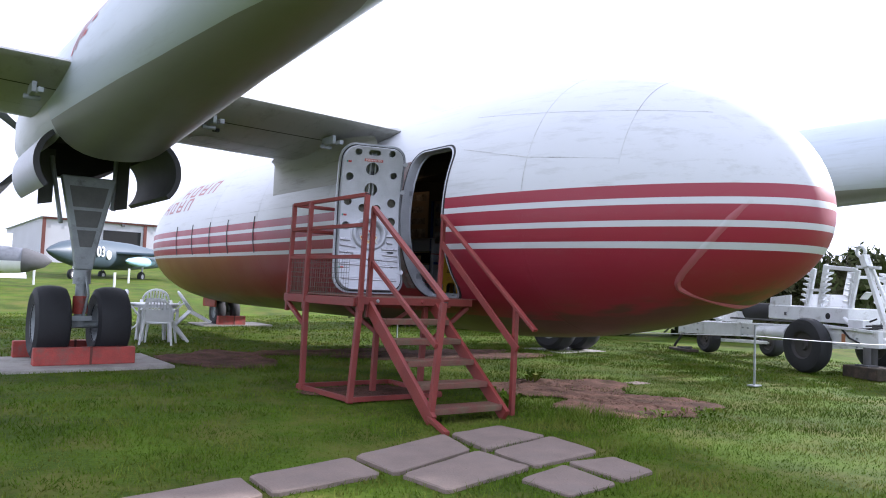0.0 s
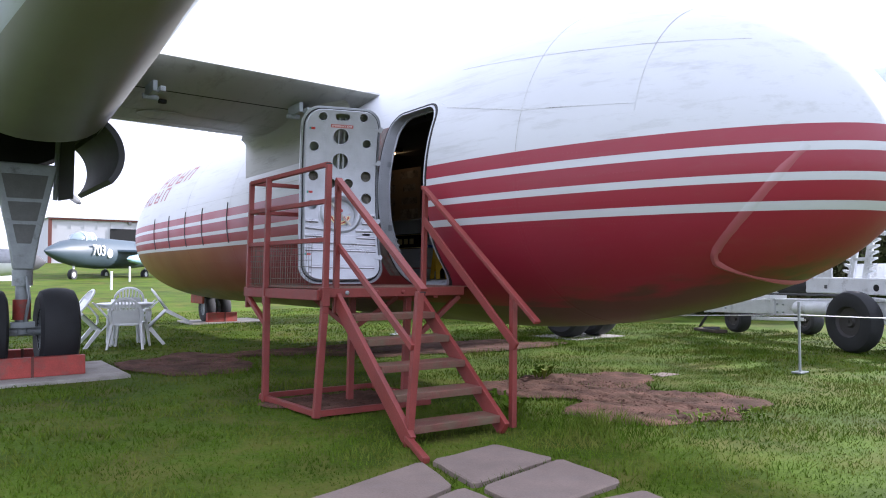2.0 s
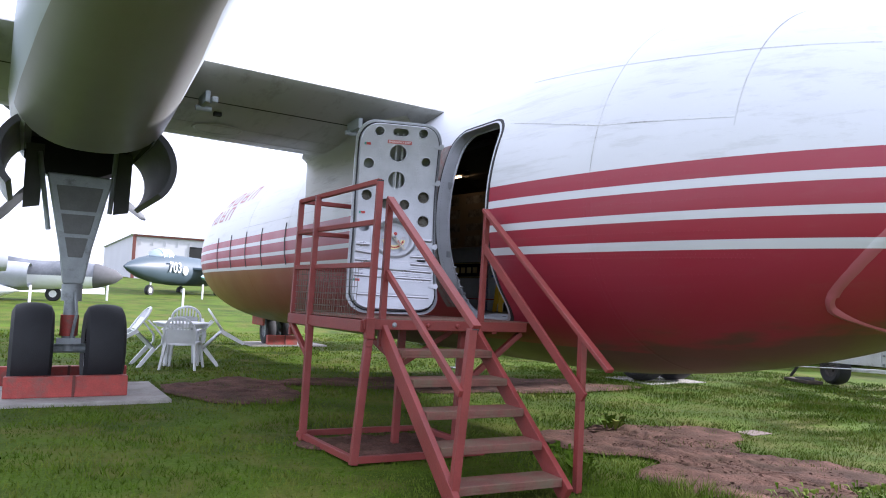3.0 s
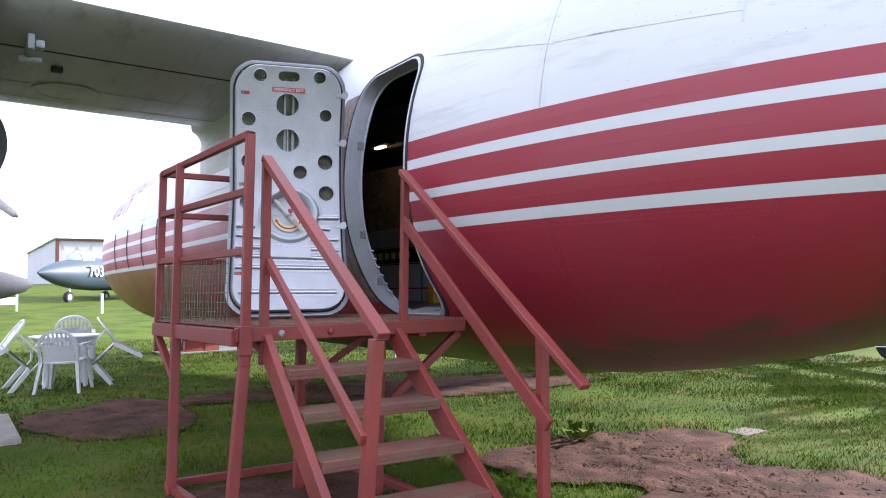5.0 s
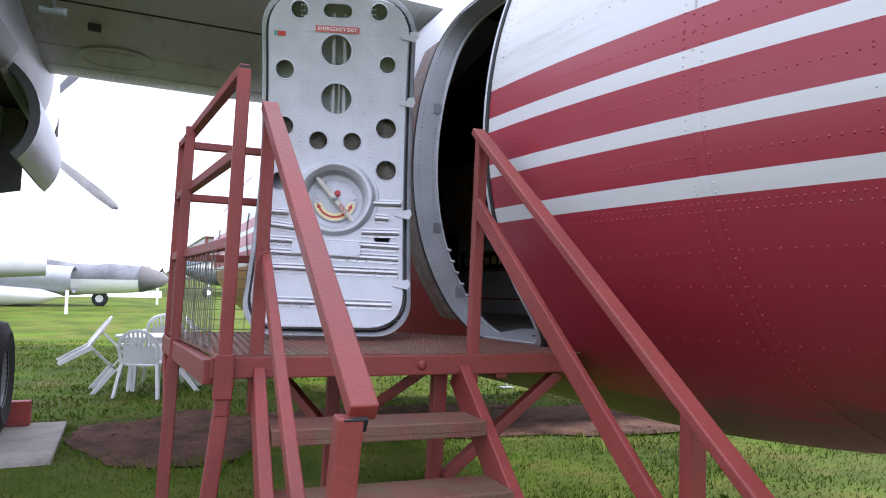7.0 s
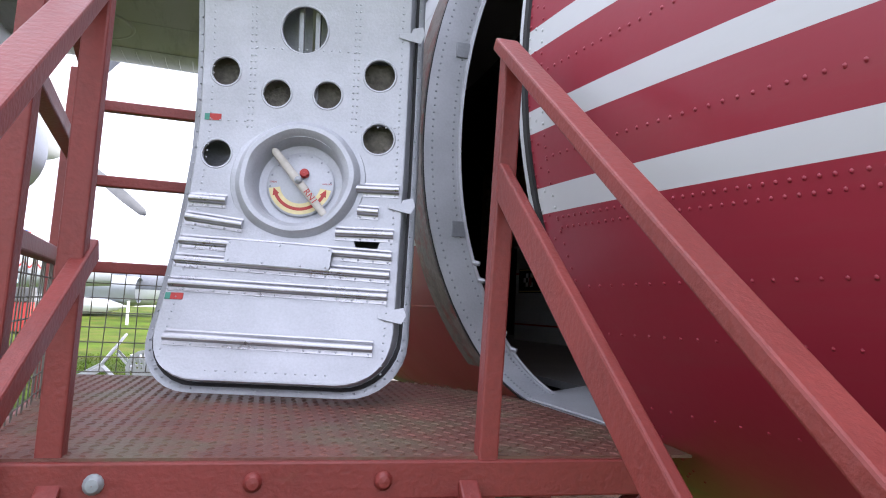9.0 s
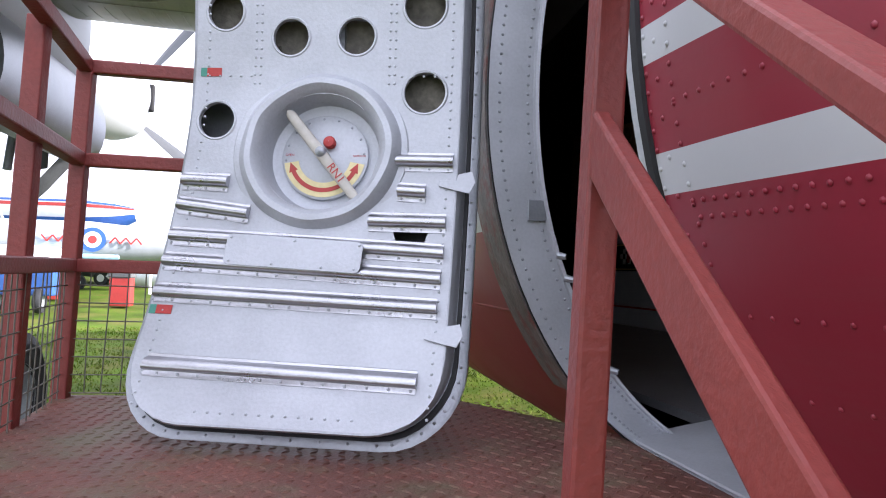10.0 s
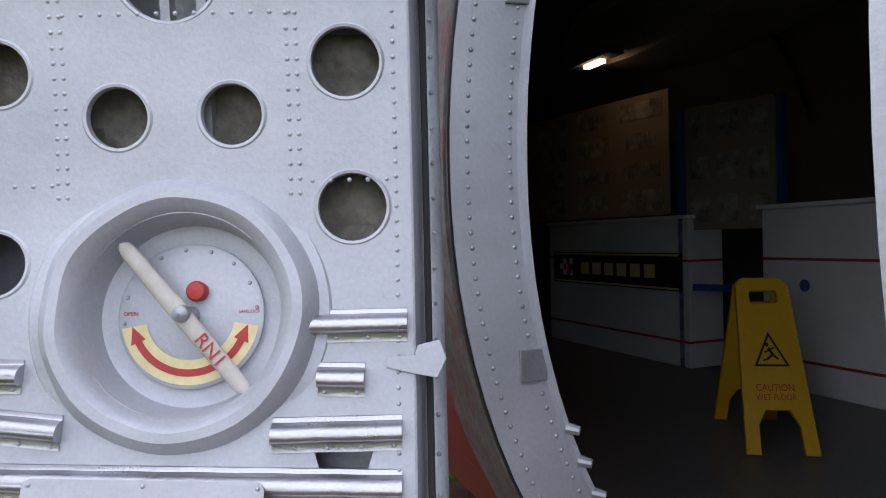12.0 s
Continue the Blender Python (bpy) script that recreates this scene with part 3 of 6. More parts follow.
part("deck_plate", lean(Geo().prism([(-2.9, YE, DECK_Z - 0.006), (-1.34, YE, DECK_Z - 0.006), (-1.30, 0.0, DECK_Z - 0.006), (-1.36, 0.55, DECK_Z - 0.006), (-1.8, YB, DECK_Z - 0.006), (-3.12, YB, DECK_Z - 0.006)], (0, 0, 0.006))), M_DECK, stairs, "worn raised-pattern tread plate")
g = Geo()
for i in range(53):
    for j in range(52):
        x, y = -3.1 + 0.034 * i, YE + 0.02 + 0.034 * j
        if x > -1.4 or x < -2.89 - (y - YE) * 0.14 or y > YB - 0.02 or (y > 0.55 and x > -1.36 - (y - 0.55) * 0.65):
            continue
        a = radians(45 if (i + j) % 2 else -45)
        d, s_ = Vector((math.cos(a), math.sin(a), 0)), Vector((-math.sin(a), math.cos(a), 0))
        c = Vector((x, y, DECK_Z))
        g.add([c - d * 0.014, c + s_ * 0.0045, c + d * 0.014, c - s_ * 0.0045, c + Vector((0, 0, 0.0026)) - d * 0.006, c + Vector((0, 0, 0.0026)) + d * 0.006], [(0, 3, 4), (0, 4, 1), (1, 4, 5), (1, 5, 2), (2, 5, 3), (3, 5, 4)])
tagged(part("tread_pattern", lean(g), M_DECK, stairs, "raised tread pattern"), kind="stuff")
for a, b, h in (((-2.92, YE + 0.012, 1.03), (-1.40, YE + 0.012, 1.03), 0.078), ((-3.11, YB - 0.02, 1.015), (-1.85, YB - 0.02, 1.015), 0.09), ((-2.92, YE, 1.015), (-3.11, YB, 1.015), 0.09), ((-1.72, YE, 1.015), (-1.72, 0.9, 1.015), 0.09)):
    steel("deck_beam", a, b, 0.05, h)
for x in (-2.66, -2.36, -2.09):
    part("bolt", lean(Geo().lathe([(0.020, 0.0), (0.019, 0.008), (0.012, 0.016), (0.001, 0.018)], Matrix.Translation((x, YE - 0.013, 1.03)) @ Matrix.Rotation(math.pi / 2, 4, "X"), 14)), M_STEEL if x < -2.5 else M_STAIR, stairs, smooth=True)
part("end_cap", lean(Geo().bar((-2.68, -1.838, 1.058), (-2.68, -1.846, 1.053), 0.05, 0.03)), M_BLACK, stairs, "open dark tube end")
# legs and their sleeves
LEGS = ((-2.86, -0.45, -2.945, -0.53), (-3.06, 0.56, -3.07, 0.475), (-1.96, -0.33, -1.97, -0.33), (-2.33, 0.13, -2.33, 0.13))
for x, y, xb, yb in LEGS:
    steel("leg", (xb, yb, 0), (x, y, 0.98), 0.06, 0.06, (0, 1, 0))
steel("brace", (-3.07, 0.53, 0.72), (-3.1, 1.08, 0.98), 0.045, 0.045)
steel("brace", (-1.93, -0.36, 0.56), (-1.42, -0.40, 0.98), 0.06, 0.045)
steel("brace", (-2.33, 0.13, 0.66), (-1.95, -0.1, 0.97), 0.045, 0.045)
steel("brace", (-2.33, 0.13, 0.66), (-2.6, 0.5, 0.97), 0.045, 0.045)
for a, b in (((-2.94, -0.53, 0.035), (-1.80, -0.53, 0.035)), ((-2.94, -0.53, 0.035), (-3.07, 0.6, 0.035)), ((-3.07, 0.62, 0.035), (-1.85, 0.62, 0.035)), ((-1.78, -0.47, 0.035), (-1.84, 0.62, 0.035))):
    steel("base_rail", a, b, 0.05, 0.05)
# flight
for i in range(1, 6):
    z, y = 1.045 - 0.183 * i, -0.535 - 0.255 * i
    part("tread", lean(Geo().box(((XL + XR) / 2, y + 0.115, z - 0.022), (XR - XL - 0.05, 0.235, 0.036)).box(((XL + XR) / 2, y + 0.004, z - 0.03), (XR - XL - 0.05, 0.01, 0.055))), M_DECK, stairs, "worn red tread", bevel=0.004)
for x in (XL, XR):
    steel("stringer", (x, YE + 0.06, 1.0), (x, -1.84, 0.02), 0.045, 0.13)
steel("foot_bar", (XL, -1.78, 0.05), (XL - 0.12, -2.26, 0.01), 0.05, 0.04)
steel("handrail", (-2.765, -0.44, 2.01), (-2.66, -1.83, 1.075), 0.062, 0.04)
steel("handrail", (-1.866, -0.42, 2.00), (-1.768, -2.06, 0.83), 0.058, 0.03)
steel("midrail", (-2.74, -0.36, 1.475), (-2.74, -1.83, 0.68), 0.035, 0.05)
steel("midrail", (-1.865, -0.44, 1.69), (-1.79, -1.83, 0.635), 0.025, 0.07)
for a, b, w in (((-2.75, -0.43, 0.86), (-2.76, -0.435, 2.0), 0.05), ((-1.855, -0.445, 0.95), (-1.855, -0.445, 1.98), 0.046), ((-2.735, -1.79, 0.0), (-2.69, -1.825, 1.07), 0.055), ((-1.73, -1.72, 0.0), (-1.745, -1.72, 1.03), 0.05)):
    steel("post", a, b, w, w, (0, 1, 0))
# holes and bolts of the flat midrail
for t in (0.02, 0.05, 0.32, 0.34):
    y, z = -0.42 - 1.33 * t, 1.715 - 1.06 * t
    part("bolt", lean(Geo().rod((-1.846 + 0.07 * t, y, z), (-1.838 + 0.07 * t, y, z), 0.008, n=8)), M_BROWN, stairs)
# guard rails of the platform, two posts with sleeves at the front and back
CORNER = {"front": (-2.87, -0.47), "mid": (-3.06, 0.61), "back": (-3.10, 1.05)}
for key, (x, y) in CORNER.items():
    steel("guard_post", (x, y, 0.90 if key == "mid" else 0.86), (x, y, 2.13 if key == "front" else 2.12), 0.05, 0.05, (0, 1, 0))
steel("post_sleeve", (-2.87, -0.47, 0.92), (-2.87, -0.47, 1.08), 0.07, 0.07, (0, 1, 0))
part("end_cap", lean(Geo().box((-2.87, -0.47, 2.135), (0.045, 0.045, 0.012))), M_RUBBER, stairs, "black plastic tube cap")
for z in (2.12, 1.815, 1.485):
    dz = 0.012 if z > 2 else 0.0
    steel("guard_rail", (*CORNER["front"], z + dz), (*CORNER["back"], z - dz), 0.042, 0.042)
    steel("guard_rail", (*CORNER["back"], z - dz), (-2.2, 1.12, z - dz), 0.042, 0.042)
# wire mesh below the lowest rail
def wire_panel(p0, p1, z0, z1, n):
    g = Geo()
    p0, p1 = Vector(p0), Vector(p1)
    for i in range(n + 1):
        p = p0.lerp(p1, i / n)
        wob = 0.004 * math.sin(i * 2.1)
        g.rod((p.x + wob, p.y, z0), (p.x - wob, p.y, z1), 0.0022, n=5, cap=False)
    k = int((z1 - z0) / 0.052)
    for j in range(k + 1):
        z = z0 + (z1 - z0) * j / k
        g.rod((p0.x, p0.y, z), (p1.x, p1.y, z + 0.004 * math.sin(j * 1.7)), 0.0022, n=5, cap=False)
    return tagged(part("wire_mesh", lean(g), M_WIRE, stairs, "galvanised wire mesh infill"), kind="stuff")


wire_panel((-3.09, 1.05, 0), (-2.3, 1.10, 0), 1.09, 1.48, 14)
wire_panel((-2.92, -0.25, 0), (-3.10, 1.05, 0), 1.04, 1.48, 26)

# ---- landing gear, nacelle, propellers ----
def wheel(x, y, r, w, parent, hub_r=0.5, rim=None, name="wheel", z0=0.0):
    m = Matrix.Translation((x, y, r + z0)) @ Matrix.Rotation(math.pi / 2, 4, "Y")
    prof = [(r * hub_r, -w * 0.42), (r * 0.78, -w * 0.5), (r * 0.93, -w * 0.42), (r * 0.985, -w * 0.24), (r, 0), (r * 0.985, w * 0.24), (r * 0.93, w * 0.42), (r * 0.78, w * 0.5), (r * hub_r, w * 0.42), (r * hub_r * 0.95, w * 0.2), (r * hub_r * 0.95, -w * 0.2)]
    wh = part(name, Geo().lathe(prof, m, 40, close=True), M_TYRE, parent, "black tyre", smooth=True)
    part("rim", Geo().lathe([(0.02, -w * 0.3), (r * 0.15, -w * 0.32), (r * 0.2, -w * 0.2), (r * hub_r * 0.9, -w * 0.25), (r * hub_r * 1.02, -w * 0.43), (r * hub_r * 1.02, w * 0.43), (r * hub_r * 0.9, w * 0.25), (r * 0.2, w * 0.2), (r * 0.15, w * 0.32), (0.02, w * 0.3)], m, 28), rim or M_STEEL, wh, "grey painted rim", smooth=True)
    return wh


def gear_door(x, side):
    """Curved bay door hanging open."""
    rows_o, rows_i = [], []
    for k in range(13):
        t = k / 12
        ang = radians(70 - 115 * t)
        cx, cz = x + side * 0.42, 2.62
        po = (cx + side * 0.46 * math.cos(ang), cz + 0.47 * math.sin(ang))
        pi = (cx + side * 0.39 * math.cos(ang), cz + 0.41 * math.sin(ang))
        rows_o.append([(po[0], y, po[1]) for y in (2.72, 3.3, 4.0, 4.7)])
        rows_i.append([(pi[0], y, pi[1]) for y in (2.72, 3.3, 4.0, 4.7)])
    g = Geo().grid(rows_o)
    d = part("gear_door", g, M_SILVER2, craft, "curved silver gear bay door hanging open", smooth=True)
    g = Geo().grid(rows_i)
    for e in (0, 3):
        g.grid([[r[e] for r in rows_o], [r[e] for r in rows_i]])
    for e in (0, 12):
        g.grid([rows_o[e], rows_i[e]])
    part("inner_skin", g, mat("dark primer", (0.045, 0.045, 0.05), 0.6), d, "dark inner skin", smooth=True, angle=50)


def main_gear(x, y=4.1, z0=0.03):
    for dx in (-0.385, 0.385):
        wheel(x + dx, y, 0.52, 0.44, craft, z0=z0)
    part("gear_strut", Geo().rod((x, y, 0.5), (x, y, 1.15), 0.075, n=20).rod((x, y, 1.1), (x, y, 1.3), 0.115, n=20).rod((x, y, 1.28), (x, y, 1.6), 0.095, n=20), M_STEEL, craft, "grey landing gear strut", smooth=True)
    part("axle", Geo().rod((x - 0.42, y, 0.53), (x + 0.42, y, 0.53), 0.055, n=16).box((x, y - 0.1, 0.62), (0.26, 0.1, 0.07)), M_STEEL, craft, smooth=True)
    part("strut_band", Geo().rod((x, y, 0.68), (x, y, 0.93), 0.10, n=20), M_CHOCK, craft, "red painted band", smooth=True)
    part("torque_link", Geo().bar((x + 0.03, y - 0.12, 1.22), (x + 0.06, y - 0.2, 0.95), 0.03, 0.03).bar((x + 0.06, y - 0.2, 0.95), (x + 0.02, y - 0.1, 0.62), 0.03, 0.03), M_STEEL, craft, bevel=0.005)
    panel = part("gear_panel", Geo().prism([(x - 0.11, y - 0.12, 1.3), (x + 0.11, y - 0.12, 1.3), (x + 0.17, y - 0.12, 1.7), (x + 0.36, y - 0.12, 2.62), (x - 0.36, y - 0.12, 2.62), (x - 0.17, y - 0.12, 1.7)], (0, 0.16, 0)), M_STEEL, craft, "tapered grey strut fairing", bevel=0.02)
    # recesses are proud plates; their shade is put in as a darker grey
    dark = mat("shadow grey", (0.14, 0.145, 0.14), 0.6)
    for za, zb in ((1.62, 1.86), (1.9, 2.14), (2.18, 2.48)):
        wa, wb = 0.155 + (za - 1.7) * 0.207 - 0.06, 0.155 + (zb - 1.7) * 0.207 - 0.06
        part("recess", Geo().prism([(x - wa, y - 0.125, za), (x + wa, y - 0.125, za), (x + wb, y - 0.125, zb), (x - wb, y - 0.125, zb)], (0, 0.02, 0)), dark, panel, bevel=0.01)
    part("retraction_strut", Geo().rod((x - 0.45, y + 0.2, 2.9), (x - 0.3, y + 0.1, 1.95), 0.03), M_STEEL, craft, smooth=True)
    part("retraction_strut", Geo().rod((x + 0.4, y + 0.2, 3.0), (x + 0.36, y + 0.1, 2.2), 0.03), M_STEEL, craft, smooth=True)
    for dx in (-0.5, 0.5):
        part("bay_plate", Geo().prism([(x + dx - 0.09, y + 0.2, 2.2), (x + dx + 0.09, y + 0.2, 2.24), (x + dx + 0.1, y + 0.2, 3.0), (x + dx - 0.1, y + 0.2, 3.0)], (0, 0.03, 0)), M_LINER, craft, bevel=0.006)
    for side in (-1, 1):
        gear_door(x, side)


main_gear(BX)
main_gear(4.72, 3.5, 0.0)


def propeller(x):
    m = Matrix.Translation((x, 8.3, 3.62)) @ Matrix.Rotation(-math.pi / 2, 4, "X")
    p = part("spinner", Geo().lathe([(0.47, 0), (0.46, 0.1), (0.43, 0.15), (0.40, 0.3), (0.33, 0.5), (0.2, 0.68), (0.02, 0.76)], m, 36), M_WHITE, craft, "white spinner", smooth=True)
    for k in range(4):
        a = radians(52 + 90 * k)
        d, u = Vector((math.cos(a), 0, math.sin(a))), Vector((0, 1, 0))
        s = d.cross(u)
        rows = []
        for r_, c_, tw in ((0.36, 0.05, 60), (0.6, 0.075, 50), (1.0, 0.09, 38), (1.4, 0.085, 28), (1.68, 0.06, 24), (1.74, 0.02, 24)):
            ch = s * math.cos(radians(tw)) + u * math.sin(radians(tw))
            th = ch.cross(d) * 0.02
            b = Vector((x, 8.55, 3.62)) + d * r_
            rows.append([b - ch * c_, b + th, b + ch * c_, b - th])
        part("blade", Geo().grid(rows, loop=True, caps=True), M_PROP, p, "grey propeller blade", smooth=True, angle=60)
    part("intake", Geo().lathe([(0.62, 7.1 - 8.3), (0.56, 7.7 - 8.3), (0.52, 8.1 - 8.3), (0.505, 8.28 - 8.3)], m, 36), M_SILVER, craft, "silver engine cowling ring", smooth=True)
    part("exhaust_slot", Geo().box((x + 0.52, 7.95, 3.62), (0.1, 0.1, 0.34)), M_BLACK, craft, "black intake slot", bevel=0.02)


propeller(BX)
propeller(4.75)
# flap hinge brackets, flap lines, tank cap under the port wing
for x in (-2.05, -3.75, -5.75):
    part("flap_bracket", Geo().box((x, 1.95, 3.27), (0.05, 0.34, 0.12)).box((x + 0.05, 1.72, 3.22), (0.06, 0.12, 0.06)).rod((x - 0.07, 2.05, 3.2), (x + 0.1, 2.05, 3.2), 0.03), M_STEEL, craft, bevel=0.008)


def wing_low(x, y):
    """Height of the port wing's lower face."""
    hit_, place, *_ = wing_port.ray_cast(Vector((x, y, 2.0)), Vector((0, 0, 1)))
    return place.z if hit_ else 3.3


for y, w in ((2.15, 0.014), (2.95, 0.008), (3.5, 0.008)):
    g = Geo()
    rows = [[(x, y - w, wing_low(x, y - w) - 0.001), (x, y, wing_low(x, y) - 0.004), (x, y + w, wing_low(x, y + w) - 0.001)] for x in [-1.8 - 0.2 * i for i in range(50)]]
    part("flap_gap", g.grid(rows), M_BLACK if y < 2.5 else M_WING, craft, "dark gap along the flap" if y < 2.5 else "", smooth=True)
g = Geo()
for k in range(28):
    x = -1.9 - 0.1 * k
    g.grid([[(x - 0.004, y, wing_low(x, y) - 0.001), (x, y, wing_low(x, y) - 0.004), (x + 0.004, y, wing_low(x, y) - 0.001)] for y in (3.6, 3.75, 3.9, 4.05, 4.18)])
part("leading_edge_ribs", g, M_WING, craft)
zt = wing_low(-3.35, 3.1)
part("tank_cap", Geo().lathe([(0.3, 0.0), (0.29, -0.006), (0.27, -0.006), (0.26, 0.0)], Matrix.Translation((-3.35, 3.1, zt)), 36), M_WING, craft, smooth=True)
part("fuel_drain", Geo().box((-3.5, 2.45, wing_low(-3.5, 2.45) - 0.02), (0.09, 0.06, 0.05)), M_BLACK, craft, bevel=0.01)
# wing root fairing on the port side
g = Geo()
rows = []
for k in range(15):
    y = 1.25 + 0.25 * k
    h = math.sin(math.pi * min(1, (k + 0.6) / 14.6)) ** 0.6
    row = []
    for j in range(9):
        t = j / 8
        x0, z0 = hull_x(2.75), 2.75
        x1, z1 = -2.05, 3.3
        cx, cz = -1.62, 3.24
        x_ = (1 - t) ** 2 * x0 + 2 * t * (1 - t) * cx + t * t * (x0 + (x1 - x0) * h)
        z_ = (1 - t) ** 2 * z0 + 2 * t * (1 - t) * cz + t * t * z1
        row.append((x_, y, z_))
    rows.append(row)
part("root_fairing", g.grid(rows), M_WING, craft, "smooth wing root fairing", smooth=True)
# nose gear with its door and red lock
for dx in (-0.2, 0.2):
    wheel(0.35 + dx, 12.0, 0.36, 0.26, craft)
part("nose_strut", Geo().rod((0.35, 12.0, 0.36), (0.35, 12.0, 1.2), 0.08, n=16).rod((0.1, 12.0, 0.36), (0.6, 12.0, 0.36), 0.04), M_STEEL, craft, smooth=True)
part("nose_gear_door", Geo().box((-0.25, 11.5, 0.72), (0.06, 0.9, 0.42)), M_CHOCK, craft, "red-brown nose gear door", bevel=0.02)
part("nose_gear_door", Geo().prism([(0.9, 11.2, 0.62), (1.9, 11.4, 0.5), (1.9, 11.4, 0.62), (0.9, 11.2, 0.84)], (0, 0.08, 0)), M_LINER, craft, "dark belly door", bevel=0.01)
# windows and panels on the forward side, drain loops
for y in (5.3, 6.6, 7.6, 8.7, 9.8):
    rows = [[hull_p(y + dy, hull_a(y, z), lf) for dy, lf in ((-0.012, 0.001), (-0.007, 0.012), (0.007, 0.012), (0.012, 0.001))] for z in [1.75 + 0.06 * i for i in range(12)]]
    part("drip_strip", Geo().grid(rows), M_LINER, craft, "dark door edge strip", smooth=True)
# faded red lettering on the forward side, unreadable
STROKES = []
for k in range(4):                        # two rows of weathered capitals, each of three or four strokes
    for y, z in ((8.3 + 0.62 * k, 3.12), (9.4 + 0.62 * k, 2.78)):
        STROKES += [(y, z, 0.09, 0.30), (y + 0.3, z + 0.02 * (k % 2), 0.09, 0.26), (y + 0.05, z + (0.12 if k % 2 else 0.25), 0.3, 0.05)]
        if k % 3:
            STROKES.append((y + 0.05, z, 0.3, 0.05))
M_LETTER = mat("faded red letters", (0.42, 0.20, 0.20), 0.6)
for y, z, w, h in STROKES:
    n_ = 6
    rows = [[hull_p(y + w * i / n_, hull_a(y + w * i / n_, z + h * j), 0.004) for j in (0, 0.5, 1)] for i in range(n_ + 1)]
    part("lettering", Geo().grid(rows), M_LETTER, craft, smooth=True)
for y, w, a0, a1, dy in ((1.45, 0.05, 178, 142, -0.5), (1.28, 0.04, 176, 160, -0.2), (1.12, 0.05, 170, 140, -0.42), (1.02, 0.12, 170, 166, -0.05), (0.80, 0.05, 163, 140, -0.32), (0.76, 0.14, 163, 159, -0.05), (0.52, 0.05, 156, 138, -0.26), (0.34, 0.05, 150, 136, -0.2), (0.1, 0.05, 148, 136, -0.2)):
    rows = []
    for j in range(7):
        a = radians(a0 + (a1 - a0) * j / 6)
        row = []
        for y_ in (y + dy * j / 6, y + dy * j / 6 - w):
            f_ = (y_ + 1) / 2.5
            r_, zc_ = 0.64 + 0.11 * f_ + 0.004, 3.62 - 0.07 * f_
            row.append((BX + r_ * math.cos(a), y_, zc_ + r_ * 1.04 * math.sin(a)))
        rows.append(row)
    part("lettering", Geo().grid(rows), M_REDTAG, craft, "red lettering on the boom", smooth=True)

# ---- the open cabin door ----
DTH = radians(17.4)
HF = 0.08                         # height of the inner panel above the flange


def leaf(a, z, h=0.0):
    """A place on the door's inner face: a from the hinge, height z, h towards the tail."""
    z += 0.068
    a *= 1 + 0.06 * max(0.0, 2.0 - z)          # a little wider towards the foot
    d = 1.73 - math.sqrt(max(1e-6, 1.73 ** 2 - (z - 2.136) ** 2)) + h - HF
    return (-1.803 - math.cos(DTH) * a - math.sin(DTH) * d, 0.403 + math.sin(DTH) * a - math.cos(DTH) * d, z)


def leaf_n(a, z):
    """Outward direction of the door's inner face."""
    p = Vector(leaf(a, z))
    u, v = Vector(leaf(a + 0.01, z)) - p, Vector(leaf(a, z + 0.01)) - p
    n_ = v.cross(u).normalized()
    return n_ if n_.y < 0 else -n_


def leaf_m(a, z, h=0.0):
    """A frame on the door: x towards the hinge, y up, z off the face."""
    n_ = leaf_n(a, z)
    x_ = (Vector(leaf(a - 0.01, z)) - Vector(leaf(a, z))).normalized()
    m = Matrix((x_, n_.cross(x_), n_)).transposed().to_4x4()
    m.translation = Vector(leaf(a, z, HF)) + n_ * (h - HF)
    return m


DA, DZ = 0.40, 1.992
loopd = densify([(DA + p, DZ + q, 0) for p, q in rounded(0.84, 1.836, 0.18, 8)], 0.06)


def ringd(inset, h):
    return [leaf(DA + (a - DA) * (1 - inset / 0.415), DZ + (z - DZ) * (1 - inset / 0.915), h) for a, z, _ in loopd]


door = part("cabin_door", Geo().grid([ringd(0.41, -0.05), ringd(0.25, -0.05), ringd(0.0, -0.045), ringd(0.0, -0.004), ringd(0.006, 0.0), ringd(0.032, 0.002)], loop=True), M_SILVER2, craft, "open silver cabin door leaf with lightening holes", smooth=True)
part("door_rubber", Geo().grid([ringd(0.021, 0.001), ringd(0.023, 0.012), ringd(0.031, 0.012), ringd(0.033, 0.001)], loop=True), M_RUBBER, door, "black rubber seal", smooth=True)
part("door_edge", Geo().grid([ringd(0.031, 0.002), ringd(0.034, 0.004), ringd(0.038, 0.02), ringd(0.042, HF - 0.012), ringd(0.047, HF - 0.002), ringd(0.054, HF)], loop=True), M_SILVER, door, "silver pressed rim", smooth=True)
# inner panel with real holes
na, nz = 14, 40
A0, A1, Z0_, Z1_ = DA - 0.38, DA + 0.38, 1.11, 2.87


def clamp_round(a, z):
    """Pulls a point of the panel inside the rounded outline."""
    w, h, r = 0.369, 0.866, 0.14
    x_, y_ = a - DA, z - DZ
    x_, y_ = max(-w, min(w, x_)), max(-h, min(h, y_))
    cx, cy = max(-(w - r), min(w - r, x_)), max(-(h - r), min(h - r, y_))
    dx, dy = x_ - cx, y_ - cy
    q = math.hypot(dx, dy)
    if q > r:
        x_, y_ = cx + dx * r / q, cy + dy * r / q
    return DA + x_, DZ + y_


def panel_rows(h):
    return [[leaf(*clamp_round(A0 + (A1 - A0) * i / na, Z0_ + (Z1_ - Z0_) * j / nz), h) for i in range(na + 1)] for j in range(nz + 1)]


